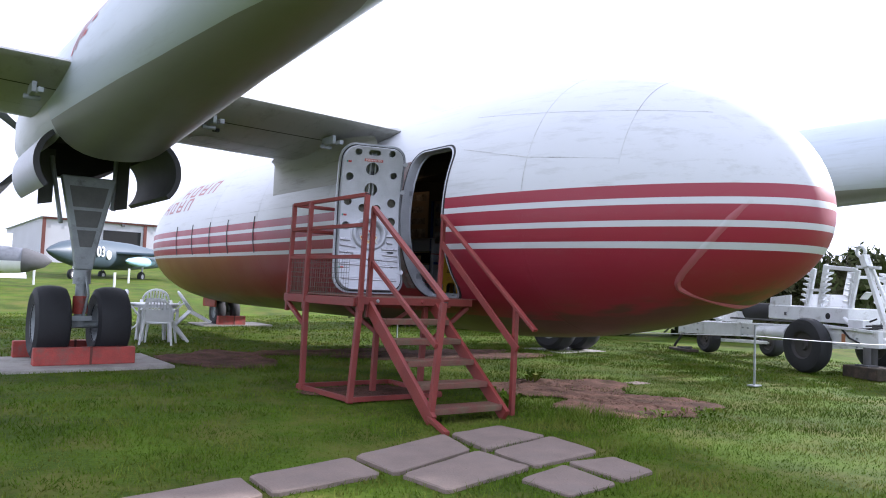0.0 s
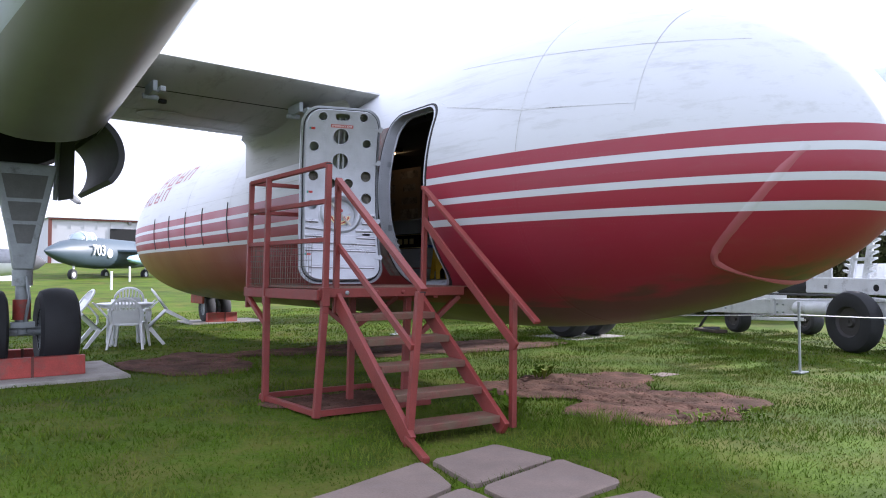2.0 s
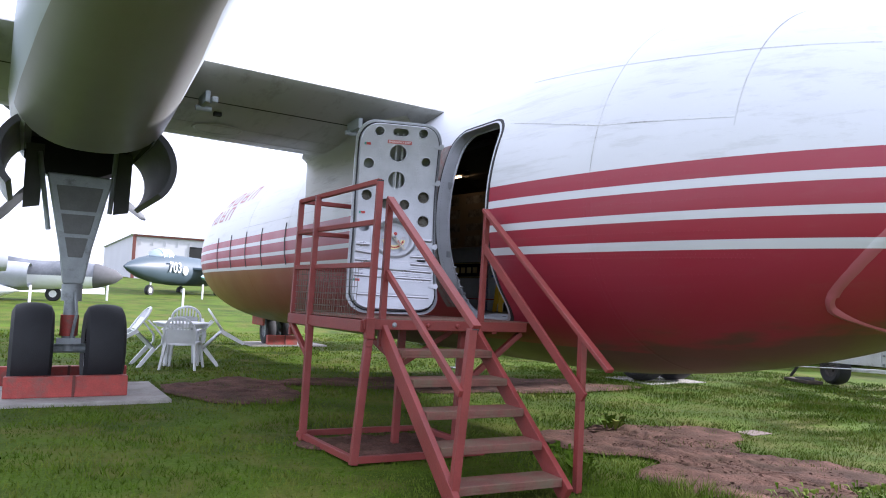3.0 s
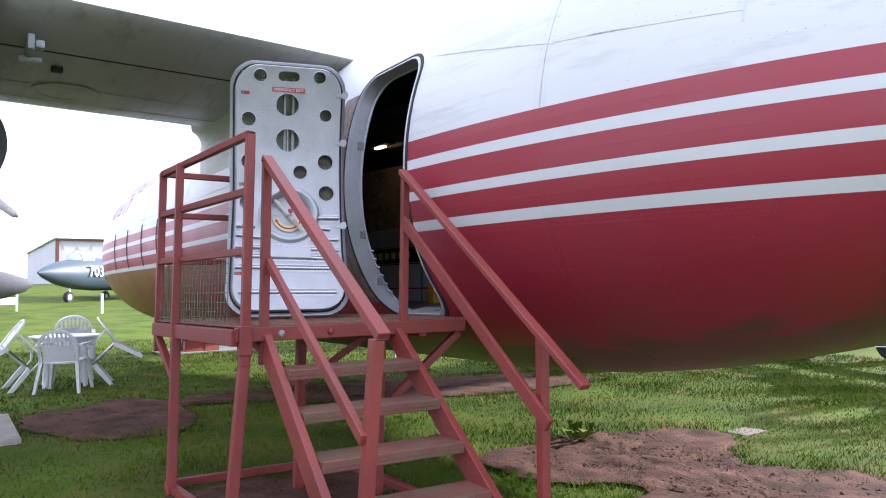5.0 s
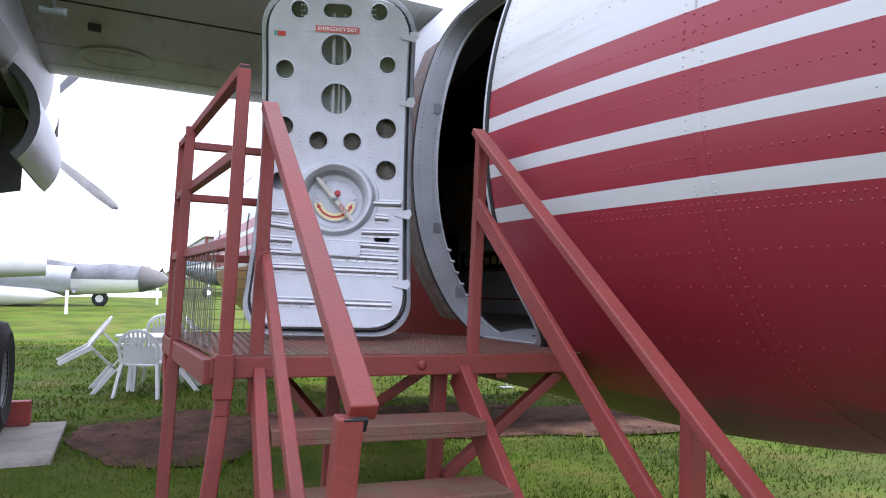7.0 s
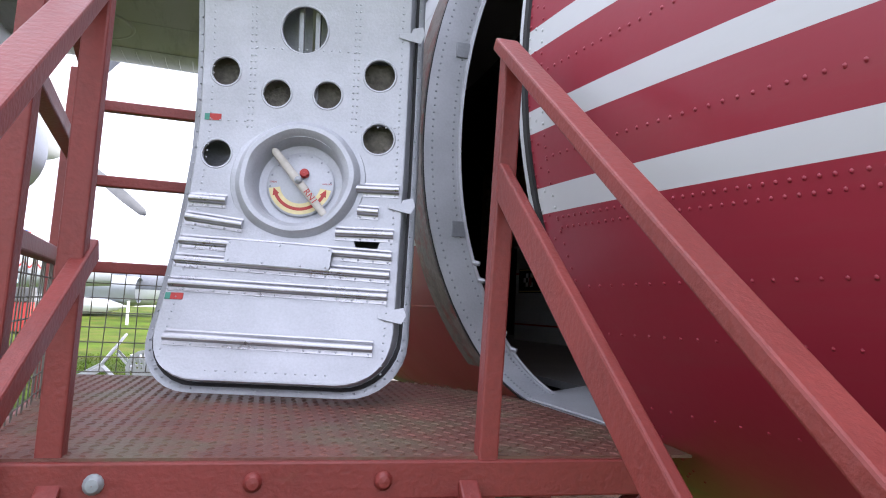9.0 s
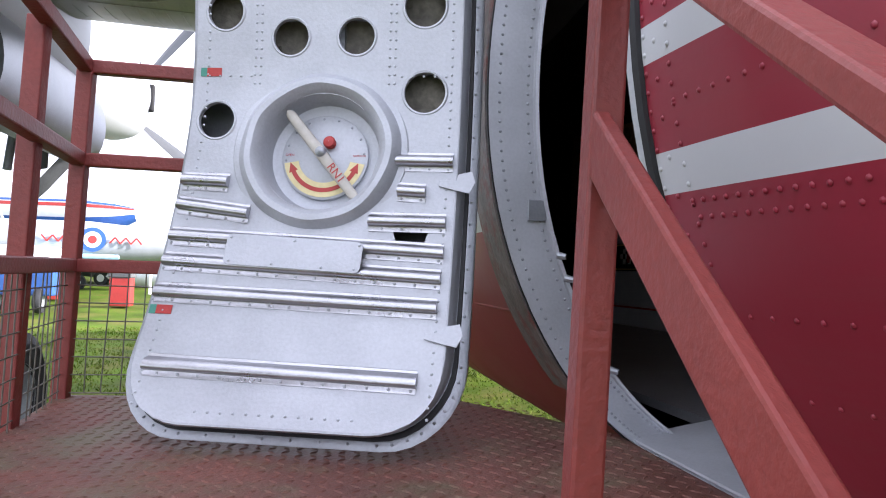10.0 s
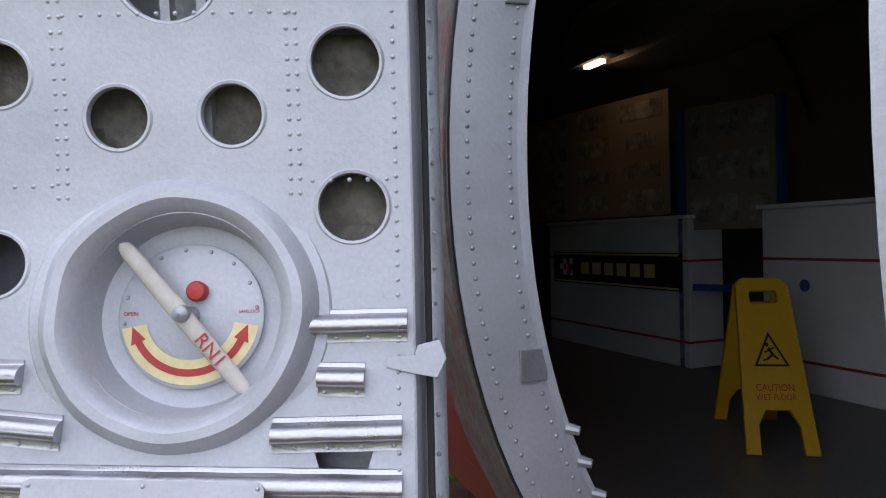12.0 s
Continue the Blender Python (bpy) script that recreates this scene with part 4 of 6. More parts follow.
g = Geo()
g.grid(panel_rows(HF))
g.grid([r[::-1] for r in panel_rows(HF - 0.005)])
top_, bot_ = panel_rows(HF), panel_rows(HF - 0.005)
for r1, r2 in ((top_[0], bot_[0]), (top_[-1], bot_[-1]), ([r[0] for r in top_], [r[0] for r in bot_]), ([r[-1] for r in top_], [r[-1] for r in bot_])):
    g.grid([r1, r2])
panel = part("inner_panel", g, M_SILVER, door, "silver-painted inner panel", smooth=True)
bmp = bmesh.new()
bmp.from_mesh(panel.data)
bmesh.ops.remove_doubles(bmp, verts=bmp.verts, dist=0.0004)
bmesh.ops.recalc_face_normals(bmp, faces=bmp.faces)
bmp.to_mesh(panel.data)
bmp.free()
HOLES = [(0.612, 2.795, 0.044), (0.19, 2.805, 0.044), (0.415, 2.61, 0.081), (0.41, 2.36, 0.083), (0.69, 2.50, 0.049), (0.135, 2.55, 0.044), (0.69, 2.20, 0.051), (0.132, 2.21, 0.056), (0.502, 2.128, 0.050), (0.318, 2.130, 0.050), (0.70, 1.895, 0.051), (0.126, 1.976, 0.056), (0.399, 1.810, 0.163)]
cutters = []
for a, z, r in HOLES:
    m = leaf_m(a, z)
    cutters.append(part("cutter", Geo().rod(m @ Vector((0, 0, 0.0)), m @ Vector((0, 0, 0.12)), r, n=36), M_LINER))
m = leaf_m(0.41, 2.80)
cutters.append(part("cutter", Geo().prism([m @ Vector((p, q, 0)) for p, q in rounded(0.15, 0.07, 0.034, 6)], (m.to_3x3() @ Vector((0, 0, 0.12)))), M_LINER))
m = leaf_m(0.138, 1.584)
cutters.append(part("cutter", Geo().prism([m @ Vector(p) for p in ((-0.047, 0.018, 0), (0.047, 0.018, 0), (0.035, -0.02, 0), (-0.035, -0.02, 0))], (m.to_3x3() @ Vector((0, 0, 0.12)))), M_LINER))
cut(panel, cutters)
for p_ in panel.data.polygons:
    p_.use_smooth = False
for a, z, r in HOLES[:-1]:
    part("hole_rim", Geo().lathe([(r - 0.001, -0.012), (r - 0.0005, 0.002), (r + 0.004, 0.003), (r + 0.008, 0.0)], leaf_m(a, z, HF), 32), M_SILVER, panel, smooth=True)
# ribs, cables and lagging that show through the holes
for a in (0.37, 0.43):
    part("inner_rib", Geo().grid([[leaf(a - 0.008, z, 0.01), leaf(a - 0.008, z, 0.04), leaf(a + 0.008, z, 0.04), leaf(a + 0.008, z, 0.01)] for z in [2.05 + 0.05 * i for i in range(16)]]), M_SILVER2, door)
rl = random.Random(5)
for a, z in ((0.13, 2.2), (0.12, 1.97), (0.5, 2.12), (0.32, 2.12), (0.69, 2.2)):
    rows = [[leaf(a + 0.07 * (i - 3) / 3, z + 0.07 * (j - 3) / 3, 0.012 + 0.018 * rl.random()) for i in range(7)] for j in range(7)]
    part("lagging", Geo().grid(rows), mat("grubby lagging", (0.13, 0.12, 0.10), 0.8, 0, 0.4, 12, 60, 0.4), door, "grubby creased lagging", smooth=True)
# riveted stiffening bars
BARS = [(0.637, 0.764, 1.722, 0.004), (0.567, 0.764, 1.637, 0.022), (0.04, 0.207, 1.789, 0.0), (0.107, 0.18, 1.705, 0.003), (0.05, 0.247, 1.626, 0.0), (0.05, 0.766, 1.547, 0.027), (0.053, 0.766, 1.482, 0.025), (0.056, 0.766, 1.41, 0.016), (0.086, 0.735, 1.24, 0.011)]   # from, to, height, rise
riv = []
for k, (a0, a1, z, up_) in enumerate(BARS):
    n_ = max(4, int((a1 - a0) / 0.03))
    sec = [(-0.030, 0.0), (-0.029, 0.0025), (-0.017, 0.003)] + [(-0.0155 * math.cos(math.pi * j / 10), 0.004 + 0.021 * math.sin(math.pi * j / 10)) for j in range(11)] + [(0.017, 0.003), (0.022, 0.0025), (0.023, 0.0)]
    rows = [[leaf(a0 + (a1 - a0) * i / n_, z + up_ * i / n_ + dz, HF + h + (0.0012 * math.sin(i * 1.9 + k))) for dz, h in sec] for i in range(n_ + 1)]
    part("stiffener", Geo().grid(rows, caps=True), M_TUBE, door, "worn aluminium stiffener", smooth=True)
    for i in range(int((a1 - a0) / 0.05) + 1):
        riv.append((leaf(a0 + 0.012 + 0.05 * i, z - 0.022 + up_ * 0.05 * i / (a1 - a0), HF + 0.003), leaf_n(a0, z)))
part("cover_plate", Geo().prism([leaf_m(0.425, 1.524, HF + 0.026) @ Matrix.Rotation(-0.04, 4, 'Z') @ Vector((p, q, 0)) for p, q in rounded(0.36, 0.084, 0.014, 4)], leaf_n(0.425, 1.524) * 0.003), M_SILVER, door, "blank silver cover plate", bevel=0.001)
for p, q in ((-0.17, 0.032), (0, 0.033), (0.17, 0.032), (-0.165, -0.032), (-0.05, -0.033), (0.08, -0.033), (0.165, -0.032)):
    mm = leaf_m(0.425, 1.524, HF + 0.029) @ Matrix.Rotation(-0.04, 4, 'Z')
    riv.append((mm @ Vector((p, q, 0)), leaf_n(0.425, 1.524)))
bowl_m = leaf_m(0.399, 1.810, HF) @ Matrix.Scale(1.08, 4)
# rivet lines
for z in [1.16 + 0.024 * i for i in range(70)]:
    for a in (0.055, 0.735) + ((0.6, 0.585, 0.225, 0.21) if z > 1.98 else ()):
        riv.append((leaf(a, z, HF), leaf_n(a, z)))
for a in [0.07 + 0.03 * i for i in range(23)]:
    for z in (2.02, 2.29, 2.70, 1.15):
        if (0.2 < a < 0.6) != (z == 2.02) or z > 2.5:
            riv.append((leaf(a, z, HF), leaf_n(a, z)))
for i in range(160):
    a, z, _ = loopd[int(i * len(loopd) / 160)]
    riv.append((leaf(DA + (a - DA) * 0.965, DZ + (z - DZ) * 0.985, 0.002), leaf_n(a, z)))
for i in range(26):
    t = 2 * math.pi * i / 26
    riv.append((bowl_m @ Vector((0.218 * math.cos(t), 0.218 * math.sin(t), 0.0)), leaf_n(0.39, 1.8)))
rivets("door_rivets", riv, door, M_SILVER, 0.0042, 0.0025)

# handle bowl
bowl = part("handle_bowl", Geo().lathe([(0.224, 0.0), (0.220, 0.004), (0.205, 0.006), (0.196, 0.024), (0.184, 0.033), (0.170, 0.032), (0.158, 0.022), (0.15, 0.0), (0.146, -0.04), (0.140, -0.052), (0.13, -0.055), (0.02, -0.055)], bowl_m, 120), M_SILVER, door, "dished handle recess with dented rim", smooth=True)
for v_ in bowl.data.vertices:              # small dents round the rim
    c_ = bowl_m.inverted() @ v_.co
    if 0.15 < math.hypot(c_.x, c_.y) < 0.21:
        v_.co += Vector((0.005 * noise.noise(c_ * 11), 0.005 * noise.noise(c_ * 11 + Vector((7, 0, 0))), 0.006 * noise.noise(c_ * 10 + Vector((0, 9, 0)))))
dial = part("dial_plate", Geo().lathe([(0.112, -0.055), (0.112, -0.046), (0.108, -0.044), (0.001, -0.044)], bowl_m, 48), M_SILVER, door, "round silver dial plate", smooth=True)


def arc_band(r0, r1, a0, a1, h, n=40):
    return Geo().grid([[bowl_m @ Vector((r * math.cos(radians(a0 + (a1 - a0) * i / n)), r * math.sin(radians(a0 + (a1 - a0) * i / n)), h)) for i in range(n + 1)] for r in (r0, r1)])


part("label_arc", arc_band(0.068, 0.106, 190, 350, -0.0425), M_CREAM, dial, "cream arc label", smooth=True)
part("arrow_arc", arc_band(0.082, 0.093, 206, 334, -0.0415), M_REDTAG, dial, "red double arrow", smooth=True)
for a_, s_ in ((203, -1), (337, 1)):
    c = Vector((0.0875 * math.cos(radians(a_)), 0.0875 * math.sin(radians(a_)), -0.0415))
    t = Vector((-math.sin(radians(a_)), math.cos(radians(a_)), 0)) * s_
    r_ = Vector((math.cos(radians(a_)), math.sin(radians(a_)), 0))
    part("arrow_head", Geo().add([bowl_m @ (c + t * 0.02), bowl_m @ (c - t * 0.006 + r_ * 0.012), bowl_m @ (c - t * 0.006 - r_ * 0.012)], [(0, 1, 2)]), M_REDTAG, dial)
rv = [(bowl_m @ Vector((0.102 * math.cos(k * 0.3927 + 0.1), 0.102 * math.sin(k * 0.3927 + 0.1), -0.044)), leaf_n(0.39, 1.8)) for k in range(9)]
rivets("dial_rivets", rv, dial, M_SILVER2, 0.004, 0.0025)
grip = mat("worn cream grip", (0.50, 0.47, 0.42), 0.6, 0, 0.12, 12, 60, 0.15)
h0, h1 = Vector((-0.094, 0.108, -0.008)), Vector((0.098, -0.118, -0.008))
dr = (h1 - h0).normalized()
sd_ = Vector((-dr.y, dr.x, 0))
rows = []
for t in [0.0, 0.006, 0.018, 0.04] + [i / 14 for i in range(1, 14)] + [0.96, 0.982, 0.994, 1.0]:
    w = 0.0145 * (1 - 0.25 * abs(0.45 - t)) * math.sqrt(max(0.02, 1 - (2 * t - 1) ** 26))
    c = h0.lerp(h1, t)
    rows.append([bowl_m @ (c + sd_ * w * math.cos(q) + Vector((0, 0, 0.008 * math.sin(q)))) for q in (k * math.pi / 5 for k in range(10))])
handle = part("handle", Geo().grid(rows, loop=True, caps=True), grip, door, "worn cream bar handle", smooth=True, angle=60)
part("hub_bolt", Geo().lathe([(0.014, -0.044), (0.014, -0.004), (0.012, 0.006), (0.006, 0.010), (0.001, 0.011)], bowl_m, 24), M_SILVER2, door, "bright steel hub bolt", smooth=True)
part("red_knob", Geo().lathe([(0.015, -0.044), (0.016, -0.030), (0.013, -0.025), (0.001, -0.023)], bowl_m @ Matrix.Translation((0.012, 0.036, 0)), 20), M_REDTAG, door, "red release knob", smooth=True)


def text(string, size, m, material, parent, name="lettering", extrude=0.0004):
    cu = bpy.data.curves.new(name, "FONT")
    cu.body, cu.size, cu.align_x, cu.align_y, cu.extrude, cu.resolution_u = string, size, "CENTER", "CENTER", extrude, 3
    tmp = new("text_source", cu)
    dg = bpy.context.evaluated_depsgraph_get()
    dg.update()
    me = bpy.data.meshes.new_from_object(tmp.evaluated_get(dg))
    bpy.data.objects.remove(tmp)
    me.transform(m)
    me.materials.append(material)
    ob = new(name, me)
    if parent:
        ob.parent = parent
        ob.matrix_parent_inverse = parent.matrix_world.inverted()
    return ob


text("RN1", 0.03, bowl_m @ Matrix.Translation(h0.lerp(h1, 0.72) + Vector((0, 0, 0.0085))) @ Matrix.Rotation(math.atan2(dr.y, dr.x), 4, "Z"), M_REDTAG, handle)
text("OPEN", 0.009, bowl_m @ Matrix.Translation((-0.092, 0.004, -0.0435)), M_REDTAG, dial)
text("SAFELOCK", 0.007, bowl_m @ Matrix.Translation((0.09, 0.004, -0.0435)), M_REDTAG, dial)
# placards and colour tags
m = leaf_m(0.41, 2.712, HF + 0.002)
pl = part("placard", Geo().prism([m @ Vector((p, q, 0)) for p, q in rounded(0.235, 0.034, 0.003, 2)], leaf_n(0.41, 2.712) * 0.0015), mat("faded red placard", (0.42, 0.12, 0.11), 0.5), door, "faded red exit placard")
text("EMERGENCY EXIT", 0.026, m @ Matrix.Translation((0, 0, 0.002)), M_WHITE, pl)
for a, z in ((0.715, 2.678), (0.725, 2.03), (0.74, 1.378)):
    for dx, w, mt in ((-0.022, 0.018, M_GREENTAG), (0.008, 0.042, M_REDTAG)):
        m = leaf_m(a, z, HF + 0.0012)
        part("colour_tag", Geo().prism([m @ Vector((dx + p, q, 0)) for p, q in ((-w / 2, -0.012), (w / 2, -0.012), (w / 2, 0.012), (-w / 2, 0.012))], leaf_n(a, z) * 0.001), mt, door)
# latch plates on the hinge side
for a, z in ((0.018, 2.70), (0.018, 2.36), (0.024, 1.731), (0.032, 1.343)):
    m = leaf_m(a, z, HF + 0.004)
    part("latch_plate", Geo().prism([m @ Vector(p) for p in ((-0.05, 0.004, 0), (-0.05, -0.012, 0), (-0.01, -0.022, 0), (0.03, -0.03, 0), (0.045, 0.0, 0), (0.035, 0.03, 0), (0.0, 0.022, 0), (-0.005, 0.006, 0))], leaf_n(a, z) * 0.003), M_SILVER, door, "pressed latch plate", bevel=0.001)
# weathered hinge strip beside the leaf, widened to paint the leaf's shade on the body
rows = [[(hull_x(z) - lf, y, z) for y, lf in ((DOOR_Y1 + 0.035, 0.002), (DOOR_Y1 + 0.04, 0.010), (DOOR_Y1 + 0.235, 0.010), (DOOR_Y1 + 0.24, 0.002))] for z in [1.22 + 0.05 * k for k in range(34)]]
part("hinge_shade_strip", Geo().grid(rows), mat("weathered hinge strip with painted-in door shade", (0.20, 0.17, 0.16), 0.6, 0.2, 0.3, 14, 60, 0.2, (0.24, 0.05, 0.04), 0.6), craft, "weathered hinge strip with painted-in door shade", smooth=True)

# door surround: rivets, patch plates, pegs, sill plate
rv = []
for lst, sink in ((shrink(base0, 0.006), 0.022), (shrink(base0, 0.008), 0.105)):
    for i in range(230):
        f_ = i / 230 * len(lst)
        p = Vector(lst[int(f_)]).lerp(Vector(lst[(int(f_) + 1) % len(lst)]), f_ % 1)
        inw = Vector((0, dcy - p.y if abs(p.y - dcy) > 0.25 else 0, dcz - p.z if abs(p.z - dcz) > 0.8 else 0))
        if inw.length > 0.01:
            rv.append(((hull_x(p.z) + sink, p.y, p.z), inw))
rivets("frame_rivets", rv, craft, M_SILVER2, 0.005, 0.003)
for z in (1.75, 1.38, 2.45):
    part("patch_plate", Geo().box((hull_x(z) + 0.10, DOOR_Y1 - 0.012, z), (0.055, 0.006, 0.06)), M_SILVER2, craft, bevel=0.002)
for k in range(6):
    z = 1.30 + 0.065 * k
    part("peg", Geo().rod((hull_x(z) + 0.13, DOOR_Y1 - 0.01, z), (hull_x(z) + 0.150, DOOR_Y1 - 0.026, z - 0.004), 0.012, 0.009, n=10), M_SILVER2, craft, smooth=True)
sill = part("door_sill", Geo().prism([(hull_x(1.13) - 0.0, DOOR_Y0 + 0.1, 1.128), (hull_x(1.13) + 0.0, DOOR_Y1 - 0.12, 1.128), (-1.02, DOOR_Y1 - 0.06, 1.165), (-1.02, DOOR_Y0 + 0.04, 1.165)], (0, 0, 0.006)), M_SILVER, craft, "silver sill plate")
for y in (-0.22, 0.05):
    part("drain_hole", Geo().lathe([(0.001, 0.0), (0.016, 0.0), (0.02, 0.001)], Matrix.Translation((-1.19, y, 1.152)) @ Matrix.Rotation(-0.15, 4, "Y") @ Matrix.Diagonal((0.8, 1.4, 1, 1)), 20), M_BLACK, sill)

# ---- inside the cabin ----
FZ = 1.165
g = Geo().prism([(-1.05, -0.9, FZ - 0.03), (1.05, -0.9, FZ - 0.03), (1.05, 8.5, FZ - 0.03), (-1.05, 8.5, FZ - 0.03)], (0, 0, 0.03))
tagged(part("cabin_floor", g, M_FLOOR, None, "dark smooth cabin floor"), category="floor", kind="structure")


def wet_floor_sign(x, y, turn):
    s = thing("wet_floor_sign", (x, y, FZ), "yellow plastic folding wet floor sign standing on the floor", "sign")
    m = Matrix.Translation((x, y, FZ)) @ Matrix.Rotation(turn, 4, "Z")
    for side in (1, -1):
        lean_ = Matrix.Rotation(-0.40 * side, 4, "X")
        # a board with feet and a grip slot
        out = [(-0.15, 0), (-0.09, 0), (-0.085, 0.1), (-0.05, 0.15), (0.05, 0.15), (0.085, 0.1), (0.09, 0), (0.15, 0), (0.115, 0.60), (0.09, 0.625), (-0.09, 0.625), (-0.115, 0.60)]
        mm = m @ Matrix.Translation((0, -0.27 * side, 0)) @ lean_ @ Matrix.Diagonal((0.86, 1, 1.1, 1))
        b = part("board", Geo().prism([mm @ Vector((p, -0.012, q)) for p, q in out], (mm.to_3x3() @ Vector((0, 0.022, 0)))), M_YELLOW, s, "moulded yellow board", bevel=0.004)
        c = part("cutter", Geo().prism([mm @ Vector((p, -0.1, 0.555 + q)) for p, q in rounded(0.12, 0.05, 0.01, 3)], (mm.to_3x3() @ Vector((0, 0.2, 0)))), M_YELLOW)
        mods = [q.name for q in b.modifiers]
        b.modifiers.clear()
        cut(b, [c])
        if side == 1:
            f_ = mm @ Matrix.Translation((0, -0.0135, 0)) @ Matrix.Rotation(math.pi / 2, 4, "X")
            tri = [(-0.075, 0.30), (0.075, 0.30), (0.0, 0.425)]
            part("warning_triangle", Geo().add([f_ @ Vector((p, q, 0)) for p, q in tri] + [f_ @ Vector((p * 0.8, 0.338 + (q - 0.338) * 0.8, 0)) for p, q in tri], [(0, 1, 4, 3), (1, 2, 5, 4), (2, 0, 3, 5)]), M_BLACK, b, "black triangle outline")
            fig = Geo()
            fig.lathe([(0.001, 0), (0.008, 0)], f_ @ Matrix.Translation((-0.012, 0.378, 0)), 12)
            for p, q, w in (((-0.008, 0.366), (0.012, 0.338), 0.012), ((0.012, 0.338), (0.032, 0.326), 0.008), ((0.008, 0.342), (-0.018, 0.325), 0.008), ((-0.018, 0.325), (-0.036, 0.322), 0.006), ((-0.002, 0.36), (0.02, 0.368), 0.006), ((-0.004, 0.358), (-0.026, 0.35), 0.006)):
                d = Vector((q[0] - p[0], q[1] - p[1], 0)).normalized()
                n_ = Vector((-d.y, d.x, 0)) * w / 2
                a_, b_ = Vector((*p, 0)), Vector((*q, 0))
                fig.add([f_ @ (a_ - n_), f_ @ (b_ - n_), f_ @ (b_ + n_), f_ @ (a_ + n_)], [(0, 1, 2, 3)])
            part("pictogram", fig, M_BLACK, b, "black slipping pictogram")
            text("CAUTION", 0.036, f_ @ Matrix.Translation((0, 0.225, 0)), M_REDTAG, b)
            text("WET FLOOR", 0.03, f_ @ Matrix.Translation((0, 0.192, 0)), M_REDTAG, b)
    part("hinge_pin", Geo().rod(m @ Vector((-0.07, 0, 0.63)), m @ Vector((0.07, 0, 0.63)), 0.012), M_YELLOW, s, smooth=True)


wet_floor_sign(-0.04, 1.63, radians(-27))


def cabinet(name, x0, x1, y0, y1, h, label):
    c = thing(name, ((x0 + x1) / 2, (y0 + y1) / 2, FZ), label, "cabinet")
    part("body", Geo().box(((x0 + x1) / 2, (y0 + y1) / 2, FZ + h / 2), (x1 - x0, y1 - y0, h)), M_WHITE, c, bevel=0.008)
    part("top", Geo().box(((x0 + x1) / 2 - 0.01, (y0 + y1) / 2, FZ + h + 0.012), (x1 - x0 + 0.04, y1 - y0 + 0.03, 0.024)), M_WHITE, c, bevel=0.005)
    for z in (FZ + 0.16, FZ + h * 0.72):
        part("red_strip", Geo().box((x0 - 0.003, (y0 + y1) / 2, z), (0.006, y1 - y0, 0.014)).box(((x0 + x1) / 2, y0 - 0.003, z), (x1 - x0, 0.006, 0.014)), M_REDTAG, c, "thin red trim strip")
    return c


cab1 = cabinet("display_cabinet", 0.88, 1.15, 2.75, 4.4, 0.92, "white display cabinet with red trim by the cabin wall")
cab2 = cabinet("display_counter", 0.92, 1.15, 0.7, 2.22, 0.95, "white display counter with red trim strips")
part("blue_sticker", Geo().lathe([(0.001, 0), (0.03, 0), (0.032, -0.002)], Matrix.Translation((0.916, 1.95, FZ + 0.55)) @ Matrix.Rotation(-math.pi / 2, 4, "Y"), 14), M_BLUE, cab2, "small blue sticker")
# sign board with a chequered emblem and a plain yellow word bar
sg = thing("advertising_sign", (0.87, 3.55, FZ + 0.5), "dark sign board with yellow border and chequered emblem", "sign")
part("board", Geo().box((0.868, 3.55, FZ + 0.59), (0.012, 1.5, 0.24)), M_BLACK, sg, bevel=0.003)
for z in (FZ + 0.485, FZ + 0.695):
    part("border", Geo().box((0.860, 3.55, z), (0.004, 1.46, 0.012)), M_CREAM, sg)
for k in range(6):
    part("word_bar", Geo().box((0.860, 3.85 - 0.15 * k, FZ + 0.59), (0.004, 0.105, 0.09)), M_CREAM, sg)
for i in range(4):
    for j in range(3):
        if (i + j) % 2 == 0:
            part("chequer", Geo().box((0.860, 4.04 + 0.045 * i, FZ + 0.55 + 0.045 * j), (0.004, 0.045, 0.045)), M_WHITE, sg)
part("red_flash", Geo().box((0.859, 4.06, FZ + 0.58), (0.003, 0.05, 0.08)), M_REDTAG, sg)


def photo_wall(name, p0, p1, z0, z1, cols, rows_, label, lean_=0.0):
    """Panel of small prints between two plan points."""
    t = thing(name, (*p0, z0), label, "display board")
    p0, p1 = Vector((*p0, 0)), Vector((*p1, 0))
    d = (p1 - p0).normalized()
    n_ = Vector((d.y, -d.x, 0))
    if n_.y > 0:
        n_ = -n_
    L = (p1 - p0).length
    up = Vector((0, 0, 1)) + n_ * lean_
    up.normalize()
    m = Matrix((d, up, d.cross(up))).transposed().to_4x4()
    m.translation = p0 + Vector((0, 0, z0))
    off = 0.012 if d.cross(up).dot(n_) > 0 else -0.012
    h = z1 - z0
    part("panel", Geo().prism([m @ Vector((p, q, 0)) for p, q in ((0, 0), (L, 0), (L, h), (0, h))], m.to_3x3() @ Vector((0, 0, off))), M_PANEL, t, bevel=0.003)
    rr = random.Random(len(name))
    for i in range(cols):
        for j in range(rows_):
            w, hh = L / cols * rr.uniform(0.55, 0.8), h / rows_ * rr.uniform(0.5, 0.72)
            c = Vector((L * (i + 0.5) / cols, h * (j + 0.5) / rows_, off * 1.25))
            part("print", Geo().prism([m @ (c + Vector((p, q, 0))) for p, q in ((-w / 2, -hh / 2), (w / 2, -hh / 2), (w / 2, hh / 2), (-w / 2, hh / 2))], m.to_3x3() @ Vector((0, 0, off * 0.2))), M_PHOTO, t)
    return t


